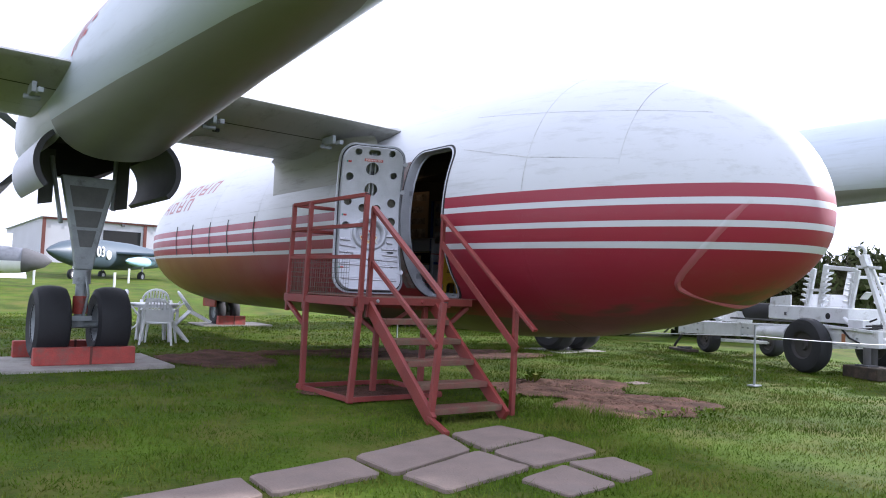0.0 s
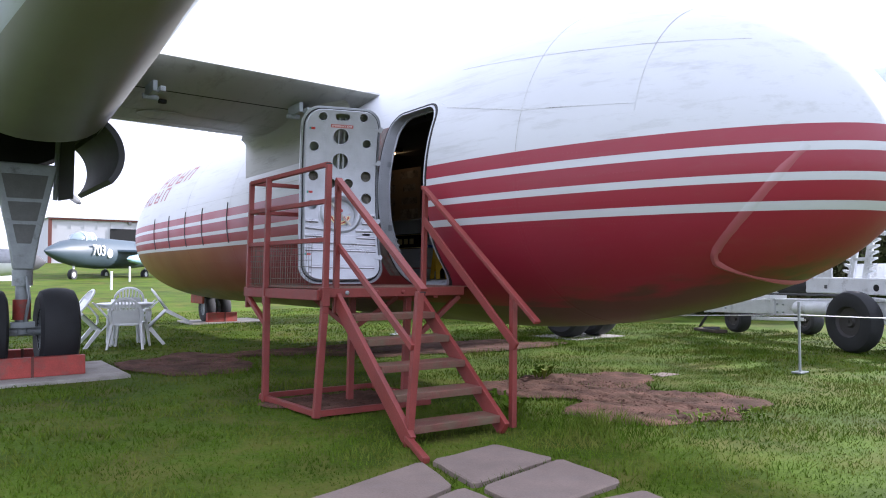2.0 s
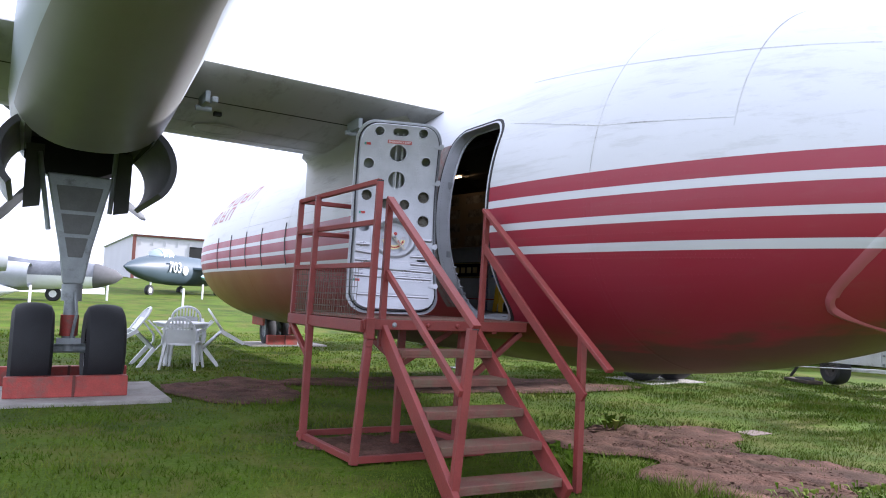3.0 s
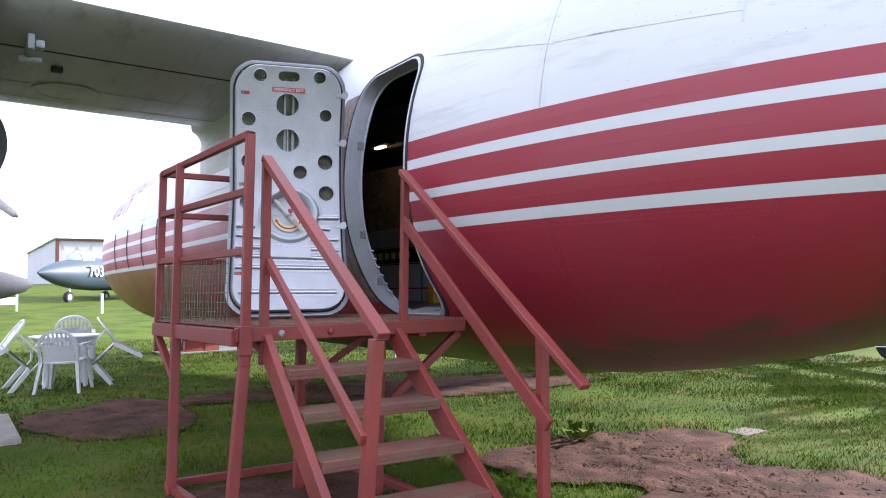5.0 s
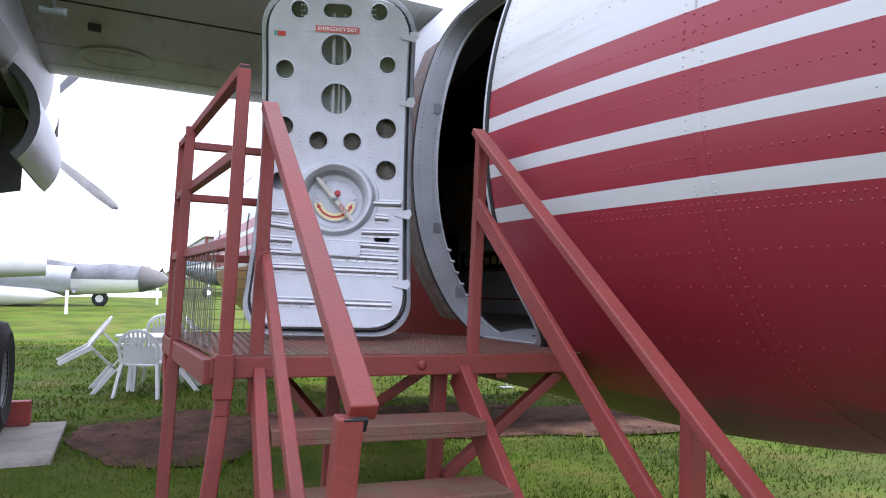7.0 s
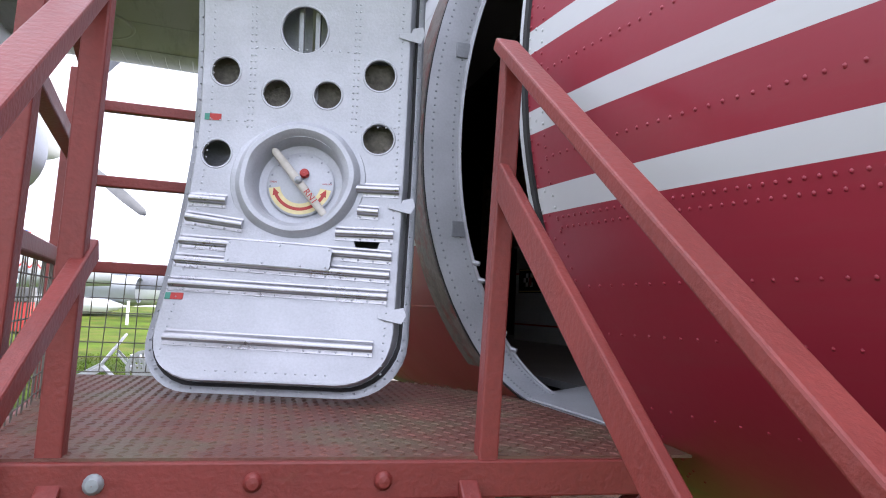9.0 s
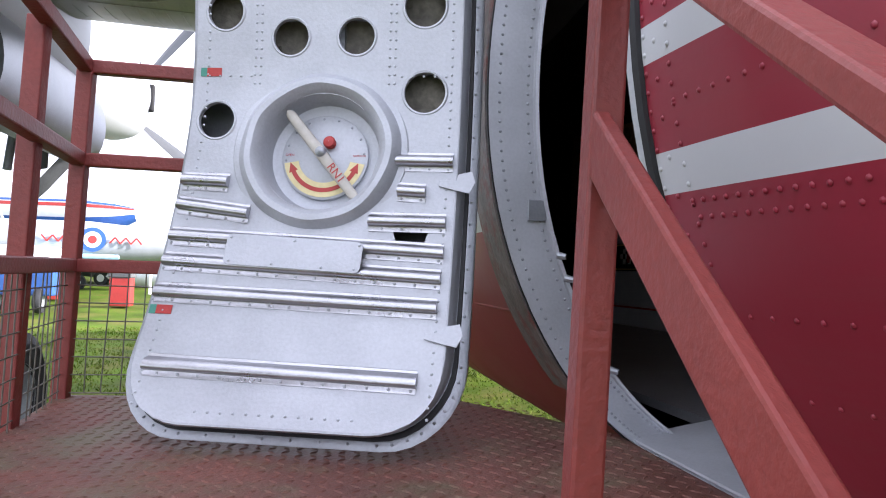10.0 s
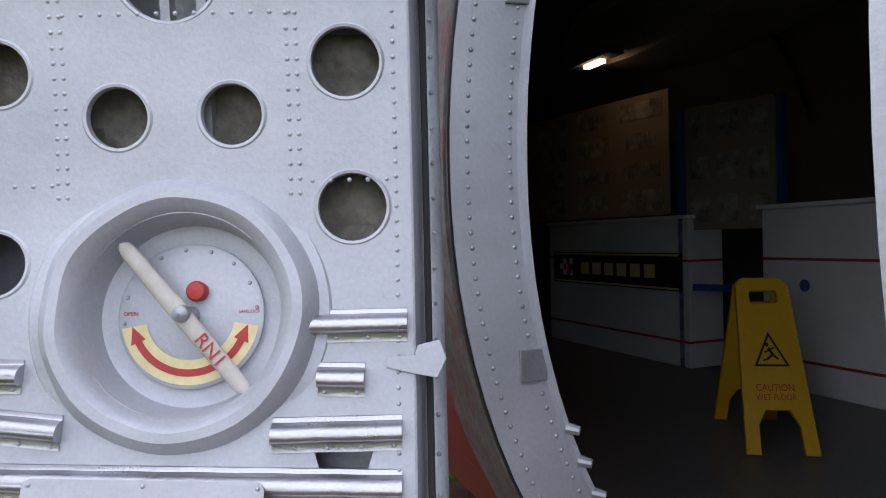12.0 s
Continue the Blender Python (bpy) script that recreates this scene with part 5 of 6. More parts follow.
pw = photo_wall("photo_wall", (0.95, 5.4), (1.22, 3.3), FZ + 0.97, FZ + 1.85, 4, 4, "cream panel of small dark photographs on the cabin wall")
pb = photo_wall("notice_board", (0.92, 2.8), (1.1, 2.28), FZ + 0.85, FZ + 1.6, 3, 3, "cream notice board with photographs on a blue stand")
for p in ((0.9, 2.82), (1.12, 2.26)):
    part("stand_leg", Geo().bar((*p, FZ), (*p, FZ + 1.6), 0.04, 0.04, (0, 1, 0)), M_BLUE, pb, "blue stand leg")
part("stand_rail", Geo().bar((0.9, 2.82, FZ + 0.5), (1.12, 2.26, FZ + 0.5), 0.04, 0.04), M_BLUE, pb)
lamp = thing("ceiling_lamp", (0.74, 3.5, 3.22), "small warm ceiling lamp, lit", "lamp")
part("lamp_shade", Geo().box((0.74, 3.5, 3.24), (0.14, 0.5, 0.06)), M_LINER, lamp, bevel=0.01)
part("lamp_tube", Geo().box((0.74, 3.5, 3.195), (0.05, 0.2, 0.025)), M_LAMP, lamp, "warm glowing tube")
for k in range(5):
    part("roof_rib", Geo().grid([[hull_p(1.5 + 1.4 * k + dy, radians(a), -0.10 - l_) for dy, l_ in ((-0.02, 0), (-0.02, 0.03), (0.02, 0.03), (0.02, 0))] for a in range(20, 161, 7)]), M_LINER, craft)

SWING = Matrix.Translation((-2.12, -0.7, 0)) @ Matrix.Rotation(radians(4.1), 4, "Z") @ Matrix.Translation((2.12, 0.7, 0))
for ob_ in (cab1, cab2, sg, pw, pb, lamp):    # the furnishings stand a little askew to the body
    ob_.matrix_basis = SWING @ ob_.matrix_basis

# ---- garden furniture ----
def plastic_chair(m, label):
    """Moulded garden armchair with slatted back; m places it (seat faces local +y)."""
    c = thing("plastic_chair", (0, 0, 0), label, "chair", "chairs round the garden table")

    def pt(name, g):
        return part(name, g, M_PLASTIC, c, smooth=True, angle=50)

    seat = []
    for j in range(7):
        t = j / 6
        seat.append([(-0.23 + 0.46 * i / 8, -0.22 + 0.44 * t, 0.42 + 0.02 * t - 0.015 * math.sin(math.pi * i / 8)) for i in range(9)])
    g = Geo().grid(seat).grid([[(x, y, z - 0.02) for x, y, z in r] for r in seat])
    g.grid([seat[0], [(x, y, z - 0.02) for x, y, z in seat[0]]]).grid([seat[-1], [(x, y, z - 0.02) for x, y, z in seat[-1]]])
    pt("seat", g)
    for sx in (-1, 1):
        for y0, y1 in ((0.2, 0.27), (-0.2, -0.30)):
            rows = []
            for k in range(5):
                t = k / 4
                w = 0.035 - 0.01 * t
                x, y, z = sx * (0.235 + 0.05 * t), y0 + (y1 - y0) * t, 0.42 * (1 - t)
                rows.append([(x - w * sx, y - w, z), (x + w * sx * 0.3, y - w, z), (x + w * sx * 0.3, y + w, z), (x - w * sx, y + w, z)])
            pt("leg", Geo().grid(rows, loop=True, caps=True))
        rows = []
        for x, y, z in ((sx * 0.27, 0.22, 0.42), (sx * 0.285, 0.2, 0.56), (sx * 0.29, 0.12, 0.635), (sx * 0.29, -0.05, 0.645), (sx * 0.27, -0.24, 0.64)):
            rows.append([(x - 0.028, y, z - 0.012), (x + 0.028, y, z - 0.012), (x + 0.028, y + 0.01, z + 0.012), (x - 0.028, y + 0.01, z + 0.012)])
        pt("armrest", Geo().grid(rows, loop=True, caps=True))
    # rounded back hoop, solid lower shell and slats
    hoop = []
    for k in range(17):
        a = math.pi * k / 16
        x, z = 0.25 * math.cos(a), 0.60 + 0.24 * math.sin(a)
        y = -0.23 - 0.10 * (z - 0.42) / 0.42
        o = Vector((math.cos(a), 0, math.sin(a)))
        p = Vector((x, y, z))
        hoop.append([p - o * 0.025 + Vector((0, -0.01, 0)), p + o * 0.012 + Vector((0, -0.012, 0)), p + o * 0.012 + Vector((0, 0.012, 0)), p - o * 0.025 + Vector((0, 0.01, 0))])
    first, last = [q - Vector((0.02, -0.04, 0.18)) for q in hoop[0]], [q - Vector((-0.02, -0.04, 0.18)) for q in hoop[-1]]
    pt("back_hoop", Geo().grid([first] + hoop + [last], loop=True, caps=True))
    shell = [[(-0.20 + 0.4 * i / 8, -0.21 - 0.10 * (z - 0.42) / 0.42 - 0.02 * math.sin(math.pi * i / 8), z) for i in range(9)] for z in (0.42, 0.5, 0.58, 0.64)]
    pt("back_shell", Geo().grid(shell).grid([[(x, y - 0.012, z) for x, y, z in r] for r in shell]))
    for i in range(7):
        x = -0.165 + 0.055 * i
        top_z = 0.60 + 0.235 * math.sqrt(max(0, 1 - (x / 0.25) ** 2))
        pt("slat", Geo().bar((x * 0.95, -0.275, 0.635), (x, -0.325, top_z), 0.026, 0.012, (0, 1, 0)))
    c.matrix_basis = m
    return c


def tipped(x, y, turn, tilt, lift):
    return Matrix.Translation((x, y, lift)) @ Matrix.Rotation(turn, 4, "Z") @ Matrix.Rotation(tilt, 4, "X")


TX, TY = -2.82, 7.25
tb = thing("garden_table", (TX, TY, 0), "round white plastic garden table on the lawn", "table")
part("tabletop", Geo().lathe([(0.001, 0.70), (0.46, 0.70), (0.475, 0.71), (0.47, 0.728), (0.001, 0.732)], Matrix.Translation((TX, TY, 0)), 40), M_PLASTIC, tb, smooth=True)
part("apron", Geo().lathe([(0.42, 0.70), (0.41, 0.65), (0.40, 0.65), (0.41, 0.70)], Matrix.Translation((TX, TY, 0)), 40), M_PLASTIC, tb, smooth=True)
for k in range(4):
    a = radians(40 + 90 * k)
    part("leg", Geo().rod((TX + 0.36 * math.cos(a), TY + 0.36 * math.sin(a), 0), (TX + 0.3 * math.cos(a), TY + 0.3 * math.sin(a), 0.70), 0.035, 0.05, n=12), M_PLASTIC, tb, smooth=True)
plastic_chair(tipped(-2.9, 6.62, radians(-25), 0.0, 0.0), "white plastic garden armchair standing at the table")
plastic_chair(tipped(-3.75, 7.2, radians(-85), radians(-48), 0.16), "white plastic garden armchair tipped against the table")
plastic_chair(tipped(-2.0, 7.15, radians(80), radians(-48), 0.16), "white plastic garden armchair tipped against the table")
plastic_chair(tipped(-2.6, 8.05, radians(170), radians(-40), 0.13), "white plastic garden armchair tipped against the table")

# ---- chocks and plinths ----
def plinth(x0, x1, y0, y1, z=0.0):
    tagged(part("concrete_plinth", Geo().box(((x0 + x1) / 2, (y0 + y1) / 2, z), (x1 - x0, y1 - y0, 0.06)), M_CONC, None, "weathered concrete plinth flush in the lawn", bevel=0.012), category="plinth", kind="structure")


plinth(-5.72, -3.67, 3.06, 4.78)
plinth(4.05, 5.5, 3.05, 4.2, -0.03)
plinth(-0.4, 1.5, 11.4, 12.7)

tagged(part("drain_cover", Geo().box((1.65, -0.66, -0.018), (0.34, 0.22, 0.03)), M_SLAB, None, "small flat concrete cover sunk in the lawn", bevel=0.006), category="cover", kind="structure")


def chock(x0, x1, y, label):
    c = thing("wheel_chock", ((x0 + x1) / 2, y, 0.03), label, "chock", "red wheel chocks")
    part("beam", Geo().prism([(x0, y - 0.08, 0.03), (x0, y + 0.1, 0.03), (x0, y + 0.06, 0.26), (x0, y - 0.06, 0.26)], (x1 - x0, 0, 0)), M_CHOCK, c, bevel=0.01)
    part("strap", Geo().box(((x0 + x1) / 2 + 0.06, y - 0.078, 0.15), (0.03, 0.012, 0.24)), M_BROWN, c, bevel=0.003)


chock(-5.35, -4.10, 3.54, "red painted timber chock in front of the wheels")
chock(-5.45, -3.98, 4.68, "red painted timber chock behind the wheels")
chock(0.0, 0.75, 11.55, "red painted timber chock by the nose wheels")


# ---- white loading trolley ----
M_OLDWOOD = mat("old damp timber", (0.075, 0.055, 0.04), 0.9, 0, 0.4, 9, 70, 0.5, (0.03, 0.03, 0.022), 0.55)


def trolley():
    """Built along its own y axis, its near side at x = 0, and then set down askew on the lawn."""
    t = thing("loading_trolley", (0, 0, 0), "white painted wheeled loading trolley with toothed racks", "trailer")

    def b(name, p, q, w, h, up=(0, 0, 1), mt=None, label=""):
        return part(name, Geo().bar(p, q, w, h, up), mt or M_TRWHITE, t, label, bevel=0.008)

    for x in (0.27, 1.35):
        b("chassis_beam", (x, -1.3, 0.68), (x, 1.7, 0.63), 0.10, 0.28)
        b("chassis_beam", (x, 1.7, 0.63), (x, 4.12, 0.55), 0.09, 0.27)
    for y in (-1.25, -0.1, 1.7, 2.9, 4.07):
        b("cross_beam", (0.32, y, 0.62), (1.3, y, 0.62), 0.11, 0.16)
    part("end_plate", Geo().box((0.8, 4.14, 0.55), (1.15, 0.03, 0.3)), M_TRWHITE, t, bevel=0.006)
    for y in (2.0, 1.35):
        part("joint_strap", Geo().box((0.212, y, 0.63), (0.012, 0.07, 0.29)), M_TRWHITE, t, bevel=0.003)
    for y in (3.9, 3.4, 1.9, 1.75, 0.95, -0.9):
        for dz in (-0.07, 0.07):
            part("bolt", Geo().rod((0.222, y, 0.6 + dz), (0.196, y, 0.6 + dz), 0.016, n=6), M_STEEL, t)
    locker = part("locker", Geo().box((0.85, 0.55, 1.02), (0.7, 1.95, 0.27)), M_TRWHITE, t, "white locker box", bevel=0.02)
    part("hole", Geo().rod((0.497, 0.02, 1.0), (0.51, 0.02, 1.0), 0.055, n=18), M_BLACK, locker, "round black hole", smooth=True)
    part("latch", Geo().box((0.492, 1.05, 1.0), (0.02, 0.05, 0.06)), M_LINER, locker, bevel=0.004)
    part("side_wall", Geo().prism([(0.52, 1.55, 0.9), (0.52, 1.49, 1.3), (0.52, 0.95, 1.36), (0.52, 0.95, 1.16)], (0.03, 0, 0)).box((1.1, 0.6, 1.26), (0.03, 1.1, 0.26)), M_TRWHITE, t, bevel=0.006)
    part("dark_tank", Geo().rod((0.8, 1.58, 1.0), (0.8, 2.45, 1.0), 0.18, n=20), M_RUBBER, t, "dark round tank", smooth=True)
    part("cover_plate", Geo().prism([(0.62, 2.62, 0.74), (0.62, 3.35, 0.74), (0.62, 3.3, 0.82), (0.62, 2.62, 0.98)], (0.4, 0, 0)), M_TRWHITE, t, "sloping white cover", bevel=0.01)
    part("lashing_ring", Geo().rod((0.35, 2.75, 0.78), (0.4, 3.2, 0.84), 0.035, n=10).rod((0.35, 2.9, 0.72), (0.35, 2.9, 0.8), 0.03, n=10), M_TRWHITE, t, smooth=True)
    part("side_tank", Geo().rod((0.2, 0.6, 0.64), (0.2, 1.36, 0.62), 0.13, n=20), M_TRWHITE, t, "white cylinder slung on the chassis", smooth=True)
    b("shelf_rail", (0.2, 0.42, 0.87), (0.2, 2.25, 0.85), 0.06, 0.035, (0, 0, 1), M_LINER, "dark rail")
    # toothed racks, their teeth pointing to the tail end
    for y, x, z1 in ((0.60, 0.62, 1.86), (0.30, 0.62, 1.92), (-0.38, 0.62, 1.82), (0.45, 1.3, 1.8), (-0.38, 1.3, 1.78)):
        r = b("rack", (x, y + 0.04, 1.14), (x, y - 0.12, z1), 0.05, 0.11, (0, 1, 0), None, "toothed white rack")
        side = 1 if y > 0.5 or y < 0 else -1
        for k in range(6):
            z = 1.24 + 0.1 * k
            yy = y + 0.02 - 0.022 * k
            part("tooth", Geo().prism([(x - 0.04, yy, z - 0.035), (x - 0.04, yy + side * 0.15, z + 0.02), (x - 0.04, yy + side * 0.15, z + 0.05), (x - 0.04, yy, z + 0.03)], (0.08, 0, 0)), M_TRWHITE, r, bevel=0.005)
    b("rack_bar", (0.62, 0.19, 1.88), (0.62, -0.48, 1.82), 0.06, 0.07)
    b("rack_bar", (0.62, 0.55, 1.46), (0.62, 0.25, 1.46), 0.05, 0.05)
    b("rack_bar", (0.62, -0.4, 1.7), (1.3, -0.4, 1.7), 0.05, 0.05)
    b("rack_stay", (0.6, -0.42, 1.78), (0.6, -0.30, 1.0), 0.04, 0.04, (0, 1, 0))
    # tow bar folded up, with its eye
    b("tow_bar", (0.6, -1.12, 0.8), (0.6, -0.72, 1.84), 0.08, 0.07, (0, 1, 0))
    b("tow_bar", (0.72, -1.2, 0.8), (0.64, -0.78, 1.84), 0.05, 0.04, (0, 1, 0))
    b("tow_plate", (0.58, -0.78, 1.44), (0.58, -0.66, 1.32), 0.02, 0.16, (1, 0, 0))
    b("tow_head", (0.6, -0.72, 1.86), (0.6, -0.64, 2.06), 0.13, 0.11, (0, 1, 0))
    b("tow_cross", (0.6, -0.50, 1.87), (0.6, -0.98, 1.84), 0.05, 0.05)
    a = [2 * math.pi * k / 20 for k in range(20)]
    rows = [[Vector((0.6 + 0.03 * math.sin(q), -0.585 + (0.085 + 0.03 * math.cos(q)) * math.cos(k), 2.13 + (0.085 + 0.03 * math.cos(q)) * math.sin(k))) for q in a[::2]] for k in a + [0]]
    part("tow_ring", Geo().grid(rows, loop=True), M_TRWHITE, t, "white towing eye", smooth=True)
    for p, q in (((0.25, -1.3, 0.86), (0.35, -0.1, 0.85)), ((0.4, -1.2, 0.9), (0.45, -0.45, 0.94)), ((0.5, -1.0, 1.0), (0.5, -0.35, 0.86)), ((0.2, -0.55, 0.84), (0.2, -0.95, 0.6))):
        m_ = (Vector(p) + Vector(q)) / 2 - Vector((0, 0, 0.05))
        part("hose", Geo().rod(p, m_, 0.016, n=8).rod(m_, q, 0.016, n=8), M_RUBBER, t, "black hydraulic hose", smooth=True)
    b("side_rail", (0.2, -1.2, 0.80), (0.2, -0.1, 0.84), 0.04, 0.05)
    part("valve_block", Geo().box((0.45, -0.72, 0.9), (0.2, 0.3, 0.14)).rod((0.45, -0.5, 0.9), (0.45, -0.38, 0.98), 0.04, n=12), M_TRWHITE, t, bevel=0.01)
    part("warning_plate", Geo().box((0.212, -0.62, 0.66), (0.012, 0.07, 0.14)), mat("orange label", (0.45, 0.2, 0.1), 0.5), t, "orange warning plate")
    rim = mat("dark rim", (0.045, 0.042, 0.04), 0.65)
    for x, y, r in ((0.06, 0.02, 0.48), (1.65, 0.02, 0.48), (0.75, 3.75, 0.30), (1.75, 2.9, 0.30), (0.75, -1.85, 0.45)):
        wheel(x, y, r, 0.28, t, 0.5, rim)
    b("axle", (0.1, 0.02, 0.48), (1.6, 0.02, 0.48), 0.1, 0.1)
    b("axle", (0.75, 3.75, 0.3), (1.75, 2.9, 0.3), 0.07, 0.07)
    b("axle_post", (0.75, 3.75, 0.3), (0.75, 3.75, 0.6), 0.08, 0.08, (0, 1, 0))
    b("wheel_arm", (0.75, -1.3, 0.6), (0.75, -1.85, 0.45), 0.1, 0.1)
    for x, y, h in ((0.6, -0.72, 0.2), (1.4, -0.1, 0.12)):
        part("jack_leg", Geo().rod((x, y, h - 0.02), (x, y, 0.62), 0.06, n=14), M_LINER, t, "dark jack leg", smooth=True)
        part("jack_plate", Geo().box((x, y, h + 0.012), (0.24, 0.26, 0.025)), M_LINER, t, bevel=0.004)
        part("packing_block", Geo().box((x, y - 0.04, h / 2), (0.4, 0.7 if x < 1 else 0.45, h)), M_OLDWOOD, t, "timber packing block", bevel=0.015)
    b("stay", (0.35, 4.1, 0.45), (0.3, 4.42, 0.08), 0.05, 0.04, (0, 0, 1), M_RUBBER, "dark stay")
    part("foot_plate", Geo().box((0.3, 4.05, 0.03), (0.3, 0.75, 0.06)), M_OLDWOOD, t, "dark timber ground plate", bevel=0.01)
    b("foot_link", (0.3, 4.25, 0.06), (0.3, 3.75, 0.1), 0.06, 0.05, (0, 0, 1), M_LINER)
    return t


trolley().matrix_basis = Matrix.Translation((5.85, -1.03, 0)) @ Matrix.Rotation(-radians(22.5), 4, "Z")


# ---- rope barrier ----
def barrier_post(x, y):
    p = thing("barrier_post", (x, y, 0), "thin grey steel barrier post standing in the lawn", "post", "barrier posts")
    part("post", Geo().rod((x, y, 0), (x, y, 0.88), 0.016, n=10), M_STEEL, p, smooth=True)
    part("base_plate", Geo().box((x, y, 0.012), (0.2, 0.12, 0.018)), M_STEEL, p, bevel=0.003)


barrier_post(3.06, -1.64)
barrier_post(9.6, -3.6)
barrier_post(2.0, 6.0)
g = Geo()
for p0, p1 in (((3.06, -1.64), (9.6, -3.6)), ((3.06, -1.64), (2.0, 6.0))):
    prev = None
    for k in range(13):
        t = k / 12
        q = Vector((p0[0] + (p1[0] - p0[0]) * t, p0[1] + (p1[1] - p0[1]) * t, 0.72 - 0.12 * math.sin(math.pi * t)))
        if prev:
            g.rod(prev, q, 0.006, n=6, cap=False)
        prev = q
tagged(part("barrier_rope", g, M_PLASTIC, None, "thin white rope slung between the barrier posts", smooth=True), category="rope")
for x, y in ((-4.95, 24), (-1.85, 30), (0.9, 27), (3.2, 34), (-7.5, 25)):
    z = ground_z(x, y)
    w = thing("marker_post", (x, y, z), "short white wooden marker post in the lawn", "post", "white marker posts")
    part("post", Geo().box((x, y, z + 0.35), (0.09, 0.09, 0.9)), M_WHITE, w, bevel=0.01)


# ---- parked jets, far off ----
def jet(name, nose, tail, zc, prof, material, label, wing_span, wing_at, wing_chord, fin_h, wing_mat=None, wing_z=0.0, sweep=0.6):
    """Simple parked jet: body of revolution, swept wings, fin, wheels."""
    n0, t0 = Vector((*nose, 0)), Vector((*tail, 0))
    L = (t0 - n0).length
    d = (t0 - n0) / L
    s = Vector((-d.y, d.x, 0))
    gz = ground_z(*nose)
    j = thing(name, (*nose, gz), label, "aircraft", "parked aircraft")
    zc += gz
    rows = []
    for t, r in prof:
        c = n0 + d * L * t + Vector((0, 0, zc))
        rows.append([c + s * r * math.cos(2 * math.pi * i / 28) + Vector((0, 0, r * 1.05 * math.sin(2 * math.pi * i / 28))) for i in range(28)])
    part("body", Geo().grid(rows, loop=True, caps=True), material, j, smooth=True)
    for sd2 in (-1, 1):
        c = n0 + d * L * wing_at + Vector((0, 0, zc + wing_z))
        r0 = max(r for _, r in prof) * 0.8
        pts = [c + s * sd2 * r0, c + s * sd2 * wing_span + d * sweep * wing_span, c + s * sd2 * wing_span + d * (sweep * wing_span + wing_chord * 0.5), c + s * sd2 * r0 + d * wing_chord]
        part("wing", Geo().prism([p - Vector((0, 0, 0.08)) for p in pts], (0, 0, 0.16)), wing_mat or material, j, bevel=0.05)
    c = n0 + d * L * 0.82 + Vector((0, 0, zc))
    if fin_h:
        part("fin", Geo().prism([c - s * 0.06, c + d * L * 0.17 - s * 0.06, c + d * L * 0.2 + Vector((0, 0, fin_h)) - s * 0.06, c + d * L * 0.12 + Vector((0, 0, fin_h)) - s * 0.06], s * 0.12), wing_mat or material, j, bevel=0.03)
    for t, o in ((0.17, 0), (0.55, -1.3), (0.55, 1.3)):
        p = n0 + d * L * t + s * o
        part("gear_strut", Geo().rod((p.x, p.y, gz + 0.3), (p.x + d.x * 0.3, p.y + d.y * 0.3, zc), 0.06, n=10), M_WHITE, j, smooth=True)
        m = Matrix.Translation((p.x, p.y, gz + 0.32)) @ Matrix((s, Vector((0, 0, 1)), s.cross(Vector((0, 0, 1))))).transposed().to_4x4() @ Matrix.Rotation(math.pi / 2, 4, "Y")
        wh = part("wheel", Geo().lathe([(0.15, -0.1), (0.28, -0.11), (0.32, 0), (0.28, 0.11), (0.15, 0.1)], m, 20, close=True), M_TYRE, j, smooth=True)
        part("hub", Geo().lathe([(0.001, -0.09), (0.15, -0.1), (0.15, 0.1), (0.001, 0.09)], m, 16), M_WHITE, wh, smooth=True)
    return j, n0, d, s, L, zc


j, n0, d, s, L, zc = jet("naval_jet", (-0.6, 35.5), (8.6, 45.5), 1.55, [(0, 0.05), (0.03, 0.25), (0.1, 0.55), (0.2, 0.78), (0.32, 0.86), (0.6, 0.82), (0.85, 0.6), (1, 0.4)], M_NAVYG, "grey-blue naval jet with white number parked on grass", 5.5, 0.38, 3.2, 0, M_NAVYG, 0.15)
c = n0 + d * L * 0.24 + Vector((0, 0, zc + 0.72))
part("canopy", Geo().lathe([(0.001, -1.1), (0.3, -0.9), (0.46, -0.3), (0.44, 0.3), (0.3, 0.9), (0.001, 1.2)], Matrix.Translation(c) @ Matrix((s, Vector((0, 0, 1)), -d)).transposed().to_4x4(), 20), M_GLASS, j, "glazed canopy with white frame", smooth=True)
for k in (-0.5, 0.1, 0.6):
    part("canopy_frame", Geo().lathe([(0.47, -0.03), (0.475, 0.0), (0.47, 0.03)], Matrix.Translation(c + d * k * 0.8) @ Matrix((s, Vector((0, 0, 1)), -d)).transposed().to_4x4(), 20), M_WHITE, j, smooth=True)
side = -s if s.y > 0 else s
tm = Matrix((d if side.cross(Vector((0, 0, 1))).dot(d) < 0 else -d, Vector((0, 0, 1)), side)).transposed().to_4x4()
tm.translation = n0 + d * L * 0.25 + side * 0.87 + Vector((0, 0, zc + 0.1))
if (tm.to_3x3() @ Vector((1, 0, 0))).x < 0:
    tm = tm @ Matrix.Rotation(math.pi, 4, "Y") @ Matrix.Translation((0, 0, 0))
text("703", 0.85, tm, M_WHITE, j, extrude=0.02)
dm = tm @ Matrix.Translation((1.05, -0.12, 0.01))
part("roundel", Geo().lathe([(0.001, 0.01), (0.26, 0.01), (0.27, -0.03)], dm, 24), M_WHITE, j, "white roundel disc", smooth=True)
